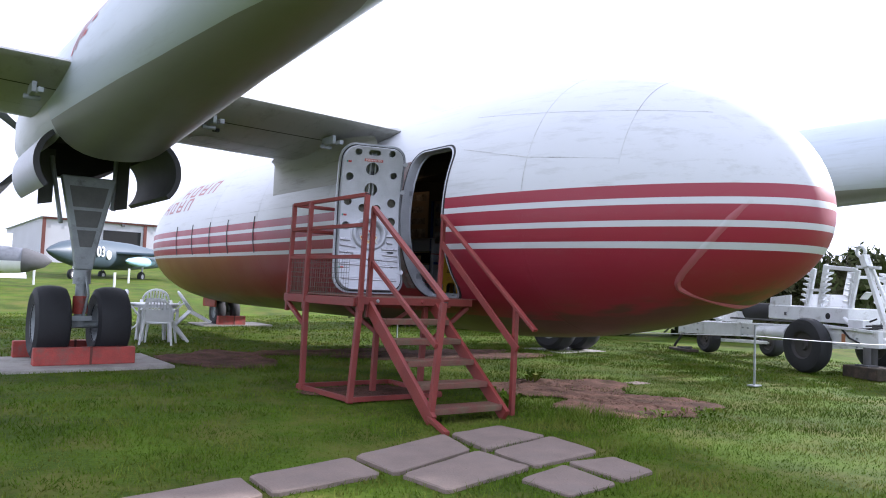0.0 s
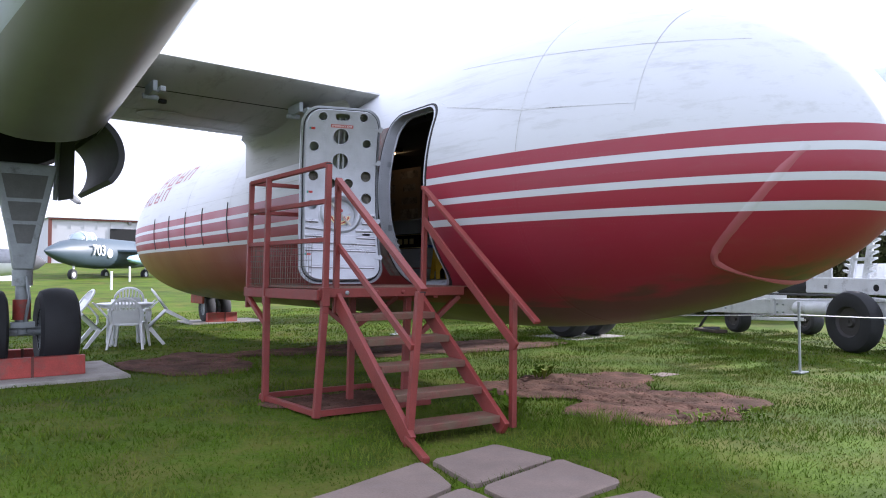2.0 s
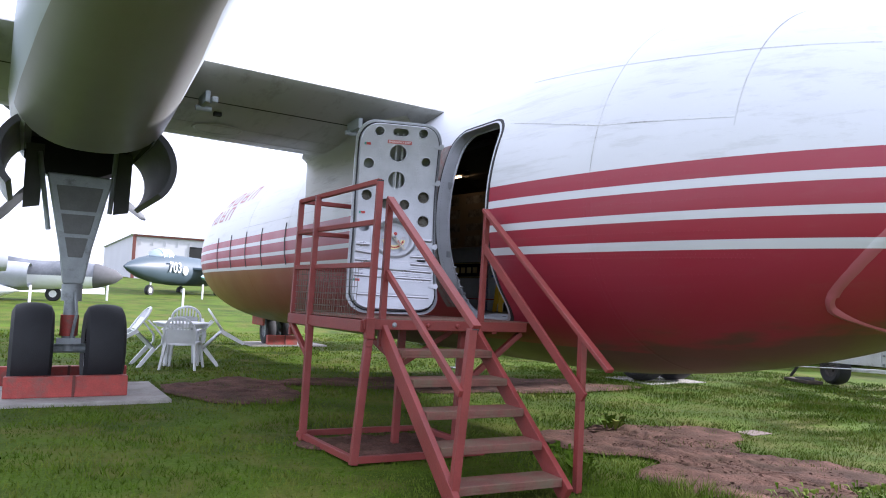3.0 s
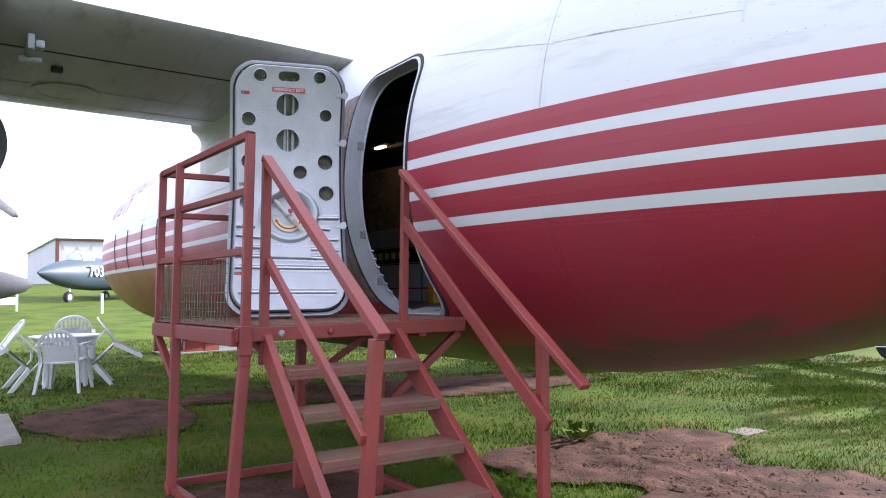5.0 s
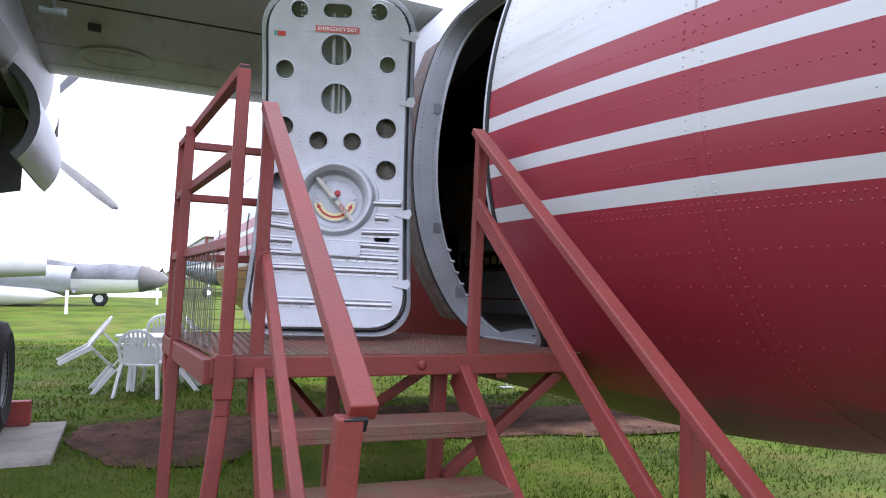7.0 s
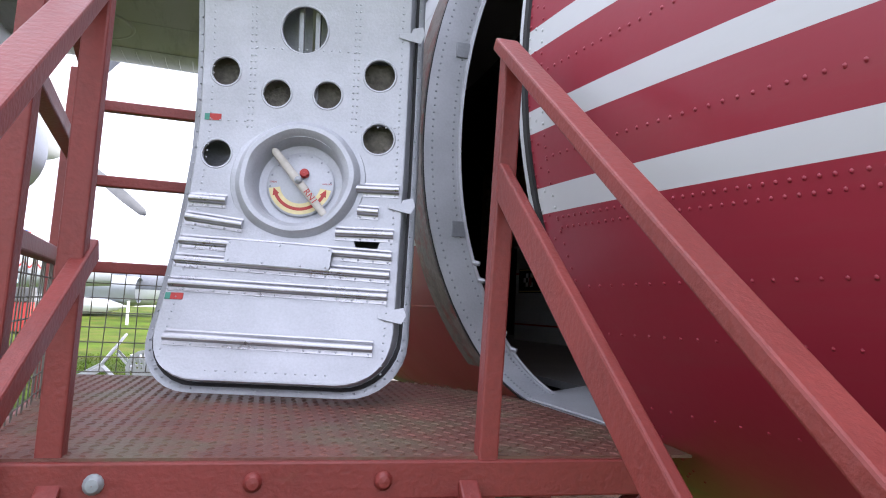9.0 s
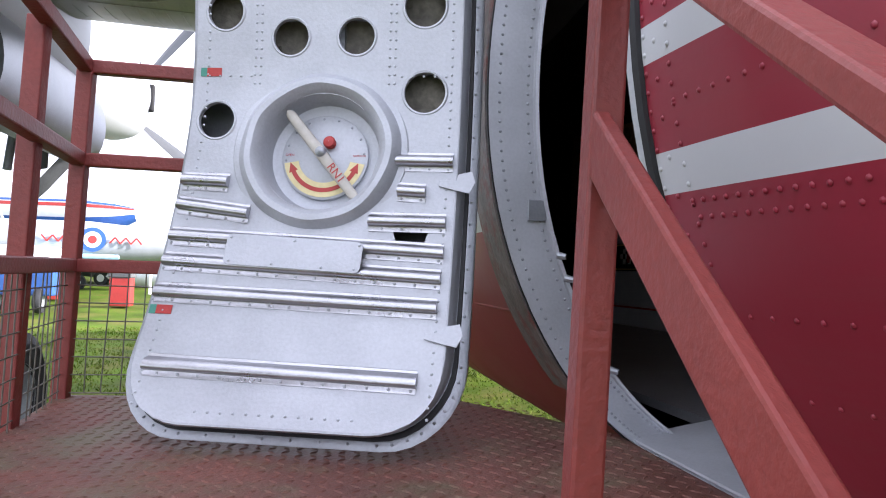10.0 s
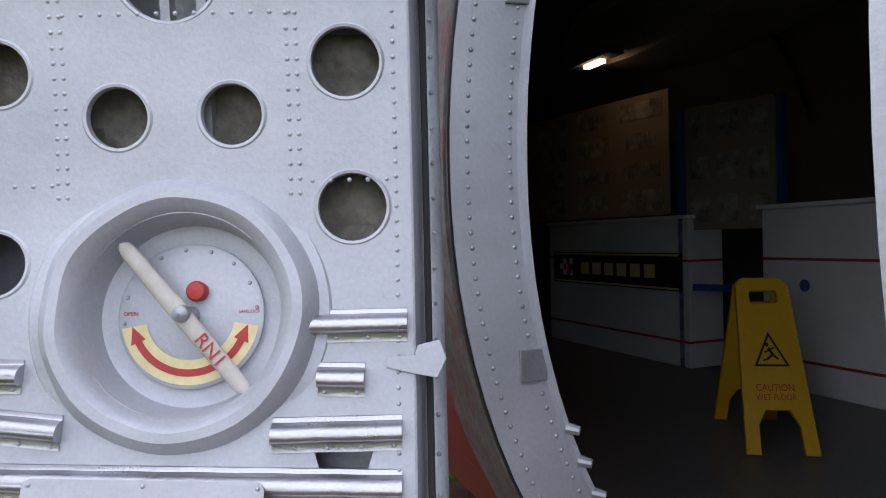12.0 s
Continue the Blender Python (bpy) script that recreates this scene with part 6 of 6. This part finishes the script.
part("drop_tank", Geo().lathe([(0.001, -1.8), (0.2, -1.3), (0.3, -0.4), (0.3, 0.4), (0.18, 1.4), (0.001, 1.8)], Matrix.Translation(n0 + d * L * 0.42 + side * 2.2 + Vector((0, 0, zc - 0.35))) @ Matrix((s, Vector((0, 0, 1)), -d)).transposed().to_4x4(), 18), M_LBLUE, j, "pale drop tank", smooth=True)

j, n0, d, s, L, zc = jet("camouflaged_jet", (-1.5, 28.0), (-16.5, 31.5), 1.15, [(0, 0.05), (0.015, 0.25), (0.06, 0.48), (0.07, 0.50), (0.2, 0.62), (0.3, 0.75), (0.6, 0.8), (1, 0.55)], M_CAMO, "camouflaged jet with dark nose parked on grass", 5.0, 0.42, 4.0, 3.4, M_GREY, 0.5, 0.8)
part("nose_cone", Geo().grid([[n0 + d * L * t + Vector((0, 0, zc)) + s * r * math.cos(2 * math.pi * i / 28) + Vector((0, 0, r * 1.05 * math.sin(2 * math.pi * i / 28))) for i in range(28)] for t, r in ((-0.002, 0.04), (0.015, 0.262), (0.06, 0.492), (0.07, 0.515))], loop=True, caps=True), M_LINER, j, "dark radome", smooth=True)
sside = s if s.y < 0 else -s
part("white_belly", Geo().grid([[n0 + d * L * t + Vector((0, 0, zc)) + sside * (r + 0.02) * math.cos(a) + Vector((0, 0, (r + 0.02) * 1.05 * math.sin(a))) for a in (radians(-5 - 12 * i) for i in range(10))] for t, r in ((0.071, 0.505), (0.2, 0.62), (0.3, 0.75))]), M_WHITE, j, "white painted belly", smooth=True)
part("intake", Geo().lathe([(0.5, -2.2), (0.55, -1.5), (0.6, 0), (0.5, 2.5), (0.1, 3.5)], Matrix.Translation(n0 + d * L * 0.36 + sside * 0.9 + Vector((0, 0, zc - 0.1))) @ Matrix((s, Vector((0, 0, 1)), d)).transposed().to_4x4(), 24), M_GREY, j, smooth=True)
part("belly_tank", Geo().lathe([(0.001, -2.6), (0.28, -1.8), (0.4, -0.4), (0.38, 0.8), (0.001, 2.6)], Matrix.Translation(n0 + d * L * 0.40 + sside * 1.3 + Vector((0, 0, zc - 0.75))) @ Matrix((s, Vector((0, 0, 1)), d)).transposed().to_4x4(), 22), M_WHITE, j, "white belly tank", smooth=True)
part("canopy", Geo().lathe([(0.001, -1.6), (0.28, -1.1), (0.4, -0.2), (0.36, 0.9), (0.001, 1.8)], Matrix.Translation(n0 + d * L * 0.24 + Vector((0, 0, zc + 0.55))) @ Matrix((s, Vector((0, 0, 1)), d)).transposed().to_4x4(), 20), M_WHITE, j, "covered white canopy", smooth=True)
fin = n0 + d * L * 0.1 + Vector((0, 8, zc + 0.3))
j2 = thing("tail_fin", (fin.x, fin.y, ground_z(fin.x, fin.y)), "white tail fin of a parked jet with yellow flash", "aircraft")
part("fin", Geo().prism([fin + Vector((-1.8, 0, -1.6)), fin + Vector((0.9, 0, -1.6)), fin + Vector((0.9, 0, 1.2)), fin + Vector((0.2, 0, 1.2))], (0, 0.15, 0)), M_WHITE, j2, bevel=0.03)
part("flash", Geo().box(tuple(fin + Vector((-1.2, -0.05, -0.15))), (0.9, 0.04, 0.6)), M_YELLOW, j2, "yellow flash")
part("rear_body", Geo().rod(tuple(fin + Vector((-5, 0.1, -1.5))), tuple(fin + Vector((1.6, 0.1, -1.5))), 0.7, n=20), M_WHITE, j2, smooth=True)
part("stand", Geo().box(tuple(fin + Vector((0, 0.1, -2.1))), (0.5, 0.5, 1.4)), M_LINER, j2)

# airliner and jet with roundel seen through the platform rails
j, n0, d, s, L, zc = jet("airliner", (-10.0, 36.0), (-29, 40), 3.2, [(0, 0.1), (0.02, 0.5), (0.06, 1.0), (0.14, 1.45), (0.7, 1.45), (1, 0.4)], M_WHITE, "white airliner with blue belly and red cheat line, parked", 9, 0.4, 3.0, 4.5, M_WHITE, -0.9, 0.2)
sside = s if s.y < 0 else -s
for a0, a1, mt, nm in ((-62, -18, M_BLUE, "blue belly band"), (2, 8, M_REDTAG, "red cheat line"), (10, 14, M_BLUE, "blue cheat line")):
    part("paint_band", Geo().grid([[n0 + d * L * t + Vector((0, 0, zc)) + sside * (r + 0.03) * math.cos(a) + Vector((0, 0, (r + 0.03) * 1.05 * math.sin(a))) for a in (radians(a0 + (a1 - a0) * i / 6) for i in range(7))] for t, r in ((0.02, 0.5), (0.06, 1.0), (0.14, 1.45), (0.7, 1.45))]), mt, j, nm, smooth=True)
j, n0, d, s, L, zc = jet("roundel_jet", (-15.5, 24.5), (-5.8, 26.0), 1.75, [(0, 0.08), (0.05, 0.3), (0.2, 0.65), (0.6, 0.72), (1, 0.45)], M_GREY, "grey jet with roundel and zigzag band, parked", 4.2, 0.35, 2.6, 0, M_LBLUE, -0.5)
sside = s if s.y < 0 else -s
rm = Matrix((sside.cross(Vector((0, 0, 1))), Vector((0, 0, 1)), sside)).transposed().to_4x4()
for r, mt, o in ((0.42, M_BLUE, 0.0), (0.28, M_WHITE, 0.012), (0.14, M_REDTAG, 0.024)):
    rm.translation = n0 + d * L * 0.62 + sside * (0.73 + o) + Vector((0, 0, zc + 0.1))
    part("roundel", Geo().lathe([(0.001, 0.0), (r, 0.0), (r, -0.05)], rm.copy(), 28), mt, j, smooth=True)
for k in range(6):
    for sgn in (-1, 1):
        c = n0 + d * (L * 0.62 + sgn * (0.62 + 0.17 * k)) + sside * 0.745 + Vector((0, 0, zc + 0.1))
        z0_, z1_ = (0.15, -0.15) if k % 2 else (-0.15, 0.15)
        part("zigzag", Geo().bar(c - d * 0.085 + Vector((0, 0, z0_ * 0.7)), c + d * 0.085 + Vector((0, 0, z1_ * 0.7)), 0.03, 0.05), M_REDTAG, j)
for x, y, w in ((-7.25, 20.0, 0.55), (-9.6, 21.5, 0.5)):
    z = ground_z(x, y)
    c = thing("red_bin", (x, y, z), "red bin with grey hood standing on the lawn", "bin")
    part("body", Geo().box((x, y, z + 0.45), (w, w, 0.8)), M_REDTAG, c, bevel=0.03)
    part("hood", Geo().box((x, y, z + 1.05), (w * 1.1, w * 1.1, 0.4)), M_LINER, c, bevel=0.03)
x, y = -9.2, 18.5
z = ground_z(x, y)
c = thing("blue_trolley", (x, y, z), "blue ground trolley with white cover on wheels", "trolley")
part("body", Geo().box((x, y, z + 0.8), (1.6, 1.1, 0.7)), M_BLUE, c, bevel=0.04)
part("cover", Geo().prism([(x - 0.85, y - 0.6, z + 1.15), (x + 0.85, y - 0.6, z + 1.15), (x + 0.6, y - 0.6, z + 1.7), (x - 0.6, y - 0.6, z + 1.7)], (0, 1.2, 0)), M_WHITE, c, bevel=0.05)
for dx in (-0.5, 0.5):
    wheel(x + dx, y - 0.5, 0.32, 0.2, c, z0=z)

# ---- hangar ----
def hangar(x, y, w, h):
    z = ground_z(x, y)
    hgr = thing("hangar", (x, y, z), "grey metal-clad hangar with brown trim and dark open door", "building")
    part("wall", Geo().box((x + w / 2, y + 15, z + h / 2), (w, 30, h)), M_SHED, hgr)
    part("roof", Geo().prism([(x - 0.3, y - 0.3, z + h), (x + w + 0.3, y - 0.3, z + h), (x + w / 2, y - 0.3, z + h + 1.2)], (0, 30.6, 0)), M_WHITE, hgr, "pale low-pitched roof")
    part("trim", Geo().box((x + w / 2, y - 0.1, z + h - 0.08), (w + 0.3, 0.25, 0.2)), M_BROWN, hgr, "brown eaves trim")
    for xx in (x, x + w * 0.55, x + w):
        part("corner_trim", Geo().box((xx, y - 0.08, z + h / 2), (0.3, 0.2, h)), M_BROWN, hgr)
    # flat black panel on the closed wall paints the unlit interior
    part("door_opening", Geo().box((x + w * 0.42, y - 0.03, z + 1.75), (3.6, 0.1, 3.5)), M_BLACK, hgr, "black panel for the unlit open doorway")
    for k in range(int(w / 1.2)):
        part("cladding_rib", Geo().box((x + 0.6 + 1.2 * k, y - 0.02, z + h / 2 + 1.6), (0.06, 0.06, h - 3.6)), M_SHED, hgr)
    part("wall_lamp", Geo().box((x + w * 0.42, y - 0.2, z + 4.1), (0.3, 0.3, 0.25)), M_LINER, hgr)


hangar(4.2, 71, 17, 4.4)


# ---- hedge and far trees ----
def leafy(name, cells, label, n, size, seed, kind="stuff"):
    """Crowns of many small leaf clumps inside lumpy volumes: cells of (centre, radii)."""
    rr = np.random.RandomState(seed)
    v, f = [], []
    for (cx, cy, cz), (rx, ry, rz) in cells:
        u = rr.normal(size=(n, 3))
        u /= np.linalg.norm(u, axis=1)[:, None]
        k = rr.uniform(0.45, 1.05, (n, 1)) * (1 + 0.25 * np.sin(u[:, :1] * 7 + cx) * np.cos(u[:, 2:3] * 6 + cy))
        p = np.array((cx, cy, cz)) + u * k * np.array((rx, ry, rz))
        a, b = rr.normal(size=(n, 3)) * size, rr.normal(size=(n, 3)) * size
        for i in range(n):
            o = len(v)
            v += [tuple(p[i] - a[i]), tuple(p[i] + b[i]), tuple(p[i] + a[i]), tuple(p[i] - b[i])]
            f.append((o, o + 1, o + 2, o + 3))
    g = Geo()
    g.v, g.f = v, f
    me = bpy.data.meshes.new(name)
    me.from_pydata(v, [], f)
    me.materials.append(M_LEAF)
    return tagged(new(name, me), label, "hedge", kind=kind)


rr = random.Random(8)
cells = [((11 + 1.3 * i + rr.uniform(-0.4, 0.4), 7.5 - 0.9 * i + rr.uniform(-0.6, 0.6), rr.uniform(0.9, 1.5)), (rr.uniform(1.0, 1.6), rr.uniform(1.0, 1.5), rr.uniform(1.0, 1.7))) for i in range(-4, 14)]
leafy("hedge", cells, "straggly dark green hedge behind the trolley", 4500, 0.075, 3)
rr = random.Random(9)
for i in range(-4, 14, 2):
    x, y = 11 + 1.3 * i, 7.5 - 0.9 * i
    g = Geo()
    for k in range(10):
        q = Vector((x + rr.uniform(-1, 1), y + rr.uniform(-1, 1), 0))
        g.rod(q, q + Vector((rr.uniform(-0.6, 0.6), rr.uniform(-0.6, 0.6), rr.uniform(2.0, 3.3))), 0.02, 0.004, n=5)
    tagged(part("hedge_twigs", g, M_BARK, None, "bare twigs standing out of the hedge"), category="hedge", kind="stuff")
rr = random.Random(12)
cells = []
for i in range(70):
    x = -140 + 4.2 * i
    cells.append(((x, 150 + rr.uniform(-8, 8), 2.3 + rr.uniform(0.2, 0.7)), (rr.uniform(3.5, 6), 3, rr.uniform(1.1, 2.2))))
leafy("far_trees", cells, "low dark line of far trees on the horizon", 420, 0.38, 5)

# ---- plants, paving slabs, grass ----
rr = random.Random(21)
for x, y, n, h in ((0.22, 0.02, 26, 0.16), (-0.4, -2.6, 40, 0.07), (0.15, -2.75, 46, 0.07), (-1.55, -1.45, 20, 0.18), (-1.2, -0.9, 14, 0.12)):
    g = Geo()
    for k in range(n):
        a, r = rr.uniform(0, 6.28), rr.uniform(0.02, 0.3 if n > 30 else 0.14)
        b = Vector((x + r * math.cos(a) * (1.8 if n > 30 else 1), y + r * math.sin(a), 0.0))
        d = Vector((math.cos(a + rr.uniform(-1, 1)), math.sin(a + rr.uniform(-1, 1)), 0))
        s_ = Vector((-d.y, d.x, 0)) * rr.uniform(0.14, 0.22) * h
        q = h * rr.uniform(0.6, 1.2)
        g.add([b, b + d * q * 0.4 + s_ + Vector((0, 0, q * 0.7)), b + d * q * 0.9 + Vector((0, 0, q * 0.75)), b + d * q * 0.4 - s_ + Vector((0, 0, q * 0.8))], [(0, 1, 2, 3)])
    tagged(part("weed", g, M_BLADE, None, "broad-leaved green weed growing in the bare soil"), category="weed", kind="stuff")

# clods and small stones on the bare soil
g = Geo()
for cx, cy, rx, ry, sd3 in PATCHES:
    for k in range(900):
        a, q = rr.uniform(0, 6.28), math.sqrt(rr.uniform(0, 1)) * 0.95
        x, y, r = cx + rx * q * math.cos(a), cy + ry * q * math.sin(a), abs(rr.gauss(0, 0.006)) + 0.003
        p = Vector((x, y, 0.014 + r * 0.2))
        up_, e0, e1 = Vector((rr.uniform(-r, r) * 0.3, rr.uniform(-r, r) * 0.3, r * rr.uniform(0.3, 0.6))), Vector((r * rr.uniform(0.7, 1.4), rr.uniform(-r, r) * 0.5, 0)), Vector((rr.uniform(-r, r) * 0.5, r * rr.uniform(0.7, 1.4), 0))
        g.add([p + e0, p + e1, p - e0, p - e1, p + up_, p + up_ * 0.5 + (e0 + e1) * 0.45, p + up_ * 0.6 - (e0 + e1) * 0.4], [(0, 5, 4), (5, 1, 4), (1, 2, 4), (2, 6, 4), (6, 3, 4), (3, 0, 4), (0, 1, 5), (2, 3, 6)])
tagged(part("soil_clods", g, M_DIRT, None, "loose clods and stones on the bare soil", smooth=False), category="soil", kind="stuff")

pave = thing("pavement", (-3.2, -3.0, 0), "worn pinkish concrete slab path through the lawn", "path", kind="structure")
SLABS = [((-5.85, -2.80), (-5.02, -2.71), (-5.04, -3.14), (-5.9, -3.22)), ((-4.98, -2.70), (-4.17, -2.58), (-4.19, -3.06), (-5.00, -3.14)), ((-4.11, -2.55), (-3.08, -2.28), (-3.22, -2.82), (-4.12, -3.09)), ((-3.01, -2.28), (-2.38, -2.2), (-2.30, -2.72), (-3.12, -2.87)), ((-4.10, -3.13), (-3.20, -2.86), (-3.20, -3.44), (-4.08, -3.60)), ((-3.12, -2.92), (-2.29, -2.76), (-2.36, -3.34), (-3.15, -3.43)), ((-2.86, -3.46), (-2.40, -3.52), (-2.48, -3.94), (-2.91, -4.0)), ((-3.50, -3.62), (-2.94, -3.5), (-2.99, -4.02), (-3.48, -4.06)), ((-6.75, -2.95), (-5.91, -2.83), (-5.95, -3.24), (-6.80, -3.36)), ((-7.75, -3.1), (-6.80, -2.98), (-6.86, -3.4), (-7.8, -3.5))]
for k, sl in enumerate(SLABS):
    g = Geo()
    c = sum((Vector((*p, 0)) for p in sl), Vector()) / 4
    tilt = Vector((rr.uniform(-0.008, 0.008), rr.uniform(-0.008, 0.008), 0))
    ring_ = []
    for i in range(4):
        p, q = Vector((*sl[i], 0)), Vector((*sl[(i + 1) % 4], 0))
        for t in (0.05, 0.3, 0.55, 0.8, 0.95):
            w = p.lerp(q, t)
            ring_.append(w + (c - w).normalized() * rr.uniform(0.0, 0.015))
    zf = lambda w, z: (w.x, w.y, z + (w - c).dot(tilt))
    g.grid([[zf(w, -0.03) for w in ring_], [zf(w, 0.014) for w in ring_], [zf(w + (c - w).normalized() * 0.012, 0.022) for w in ring_], [zf(w.lerp(c, 0.5), 0.022) for w in ring_], [zf(w.lerp(c, 0.99), 0.022) for w in ring_]], loop=True)
    part("slab", g, M_SLAB, pave, smooth=True, angle=30)


def in_slab(x, y):
    ok = np.zeros(len(x), bool)
    for sl in SLABS:
        q = np.array(sl)
        c = q.mean(0)
        q = c + (q - c) * 0.985
        inside = np.ones(len(x), bool)
        for i in range(4):
            a, b = q[i], q[(i + 1) % 4]
            cr = (b[0] - a[0]) * (y - a[1]) - (b[1] - a[1]) * (x - a[0])
            inside &= cr <= 0
        ok |= inside
    return ok


def grass(name, x0, x1, y0, y1, density, h, seed, width=0.006):
    """Single grass blades strewn over a stretch of lawn, leaving out soil, slabs and plinths."""
    rs = np.random.RandomState(seed)
    n = int((x1 - x0) * (y1 - y0) * density)
    x, y = rs.uniform(x0, x1, n), rs.uniform(y0, y1, n)
    keep = ~in_slab(x, y)
    rim = np.zeros(n)
    for cx, cy, rx, ry, sd3 in PATCHES:
        rnd = random.Random(sd3)
        ph = [rnd.uniform(0, 6.28) for _ in range(6)]
        a = np.arctan2((y - cy) / ry, (x - cx) / rx)
        w = 1 + 0.25 * sum(np.sin((q + 2) * a + ph[q]) / (q + 1.5) for q in range(6))
        rad = np.hypot((x - cx) / rx, (y - cy) / ry) / w
        thin = 0.38 if cy > 3 else 0.12
        keep &= (rad > 1.0) | (rs.uniform(0, 1, n) < thin) | ((rad > 0.62) & (rs.uniform(0, 1, n) < 1.6 * (rad - 0.5)))
        rim = np.maximum(rim, np.exp(-((rad - 1.04) / 0.09) ** 2))
    keep &= ~((x > -5.72) & (x < -3.67) & (y > 3.06) & (y < 4.78))
    keep &= ~((x > -0.45) & (x < 1.55) & (y > 11.35) & (y < 12.75))
    x, y, rim = x[keep], y[keep], rim[keep]
    n = len(x)
    tall = 1 + 0.9 * rim + 1.6 * np.exp(-((np.hypot(x + 1.5, y + 2.1) / 0.55) ** 2)) + 0.9 * np.exp(-((np.hypot(x + 0.2, y + 2.95) / 0.5) ** 2)) + 0.7 * np.exp(-((y + 3.0) ** 2 + (x + 1.6) ** 2) / 0.4)
    patchy = 0.75 + 0.5 * np.sin(x * 2.3 + np.sin(y * 1.7) * 2) * np.sin(y * 2.9 + x)
    hh = h * rs.uniform(0.5, 1.25, n) * tall * np.clip(patchy, 0.5, 1.4)
    a = rs.uniform(0, 2 * np.pi, n)
    lx, ly = rs.normal(0, 0.5, n) * hh, rs.normal(0, 0.5, n) * hh
    z = np.array([ground_z(p, q) for p, q in zip(x, y)]) - 0.004
    dx, dy = np.cos(a) * width, np.sin(a) * width
    v = np.empty((n, 3, 3))
    v[:, 0] = np.stack([x - dx, y - dy, z], 1)
    v[:, 1] = np.stack([x + dx, y + dy, z], 1)
    v[:, 2] = np.stack([x + lx, y + ly, z + hh], 1)
    me = bpy.data.meshes.new(name)
    me.vertices.add(n * 3)
    me.vertices.foreach_set("co", v.reshape(-1))
    me.loops.add(n * 3)
    me.loops.foreach_set("vertex_index", np.arange(n * 3, dtype=np.int32))
    me.polygons.add(n)
    me.polygons.foreach_set("loop_start", np.arange(0, n * 3, 3, dtype=np.int32))
    me.update()
    me.validate()
    me.materials.append(M_BLADE)
    return tagged(new(name, me), "short uneven green grass blades", "grass", kind="stuff")


grass("grass_blades", -8.5, 3.0, -7.0, -0.5, 1500, 0.042, 1, 0.0045)
grass("grass_blades", -8.5, 5.0, -0.5, 5.0, 800, 0.045, 2, 0.006)
grass("grass_blades", 3.0, 9.0, -6.0, 6.0, 500, 0.05, 3, 0.008)
grass("grass_blades", -10, 9.0, 5.0, 16.0, 250, 0.05, 4, 0.012)
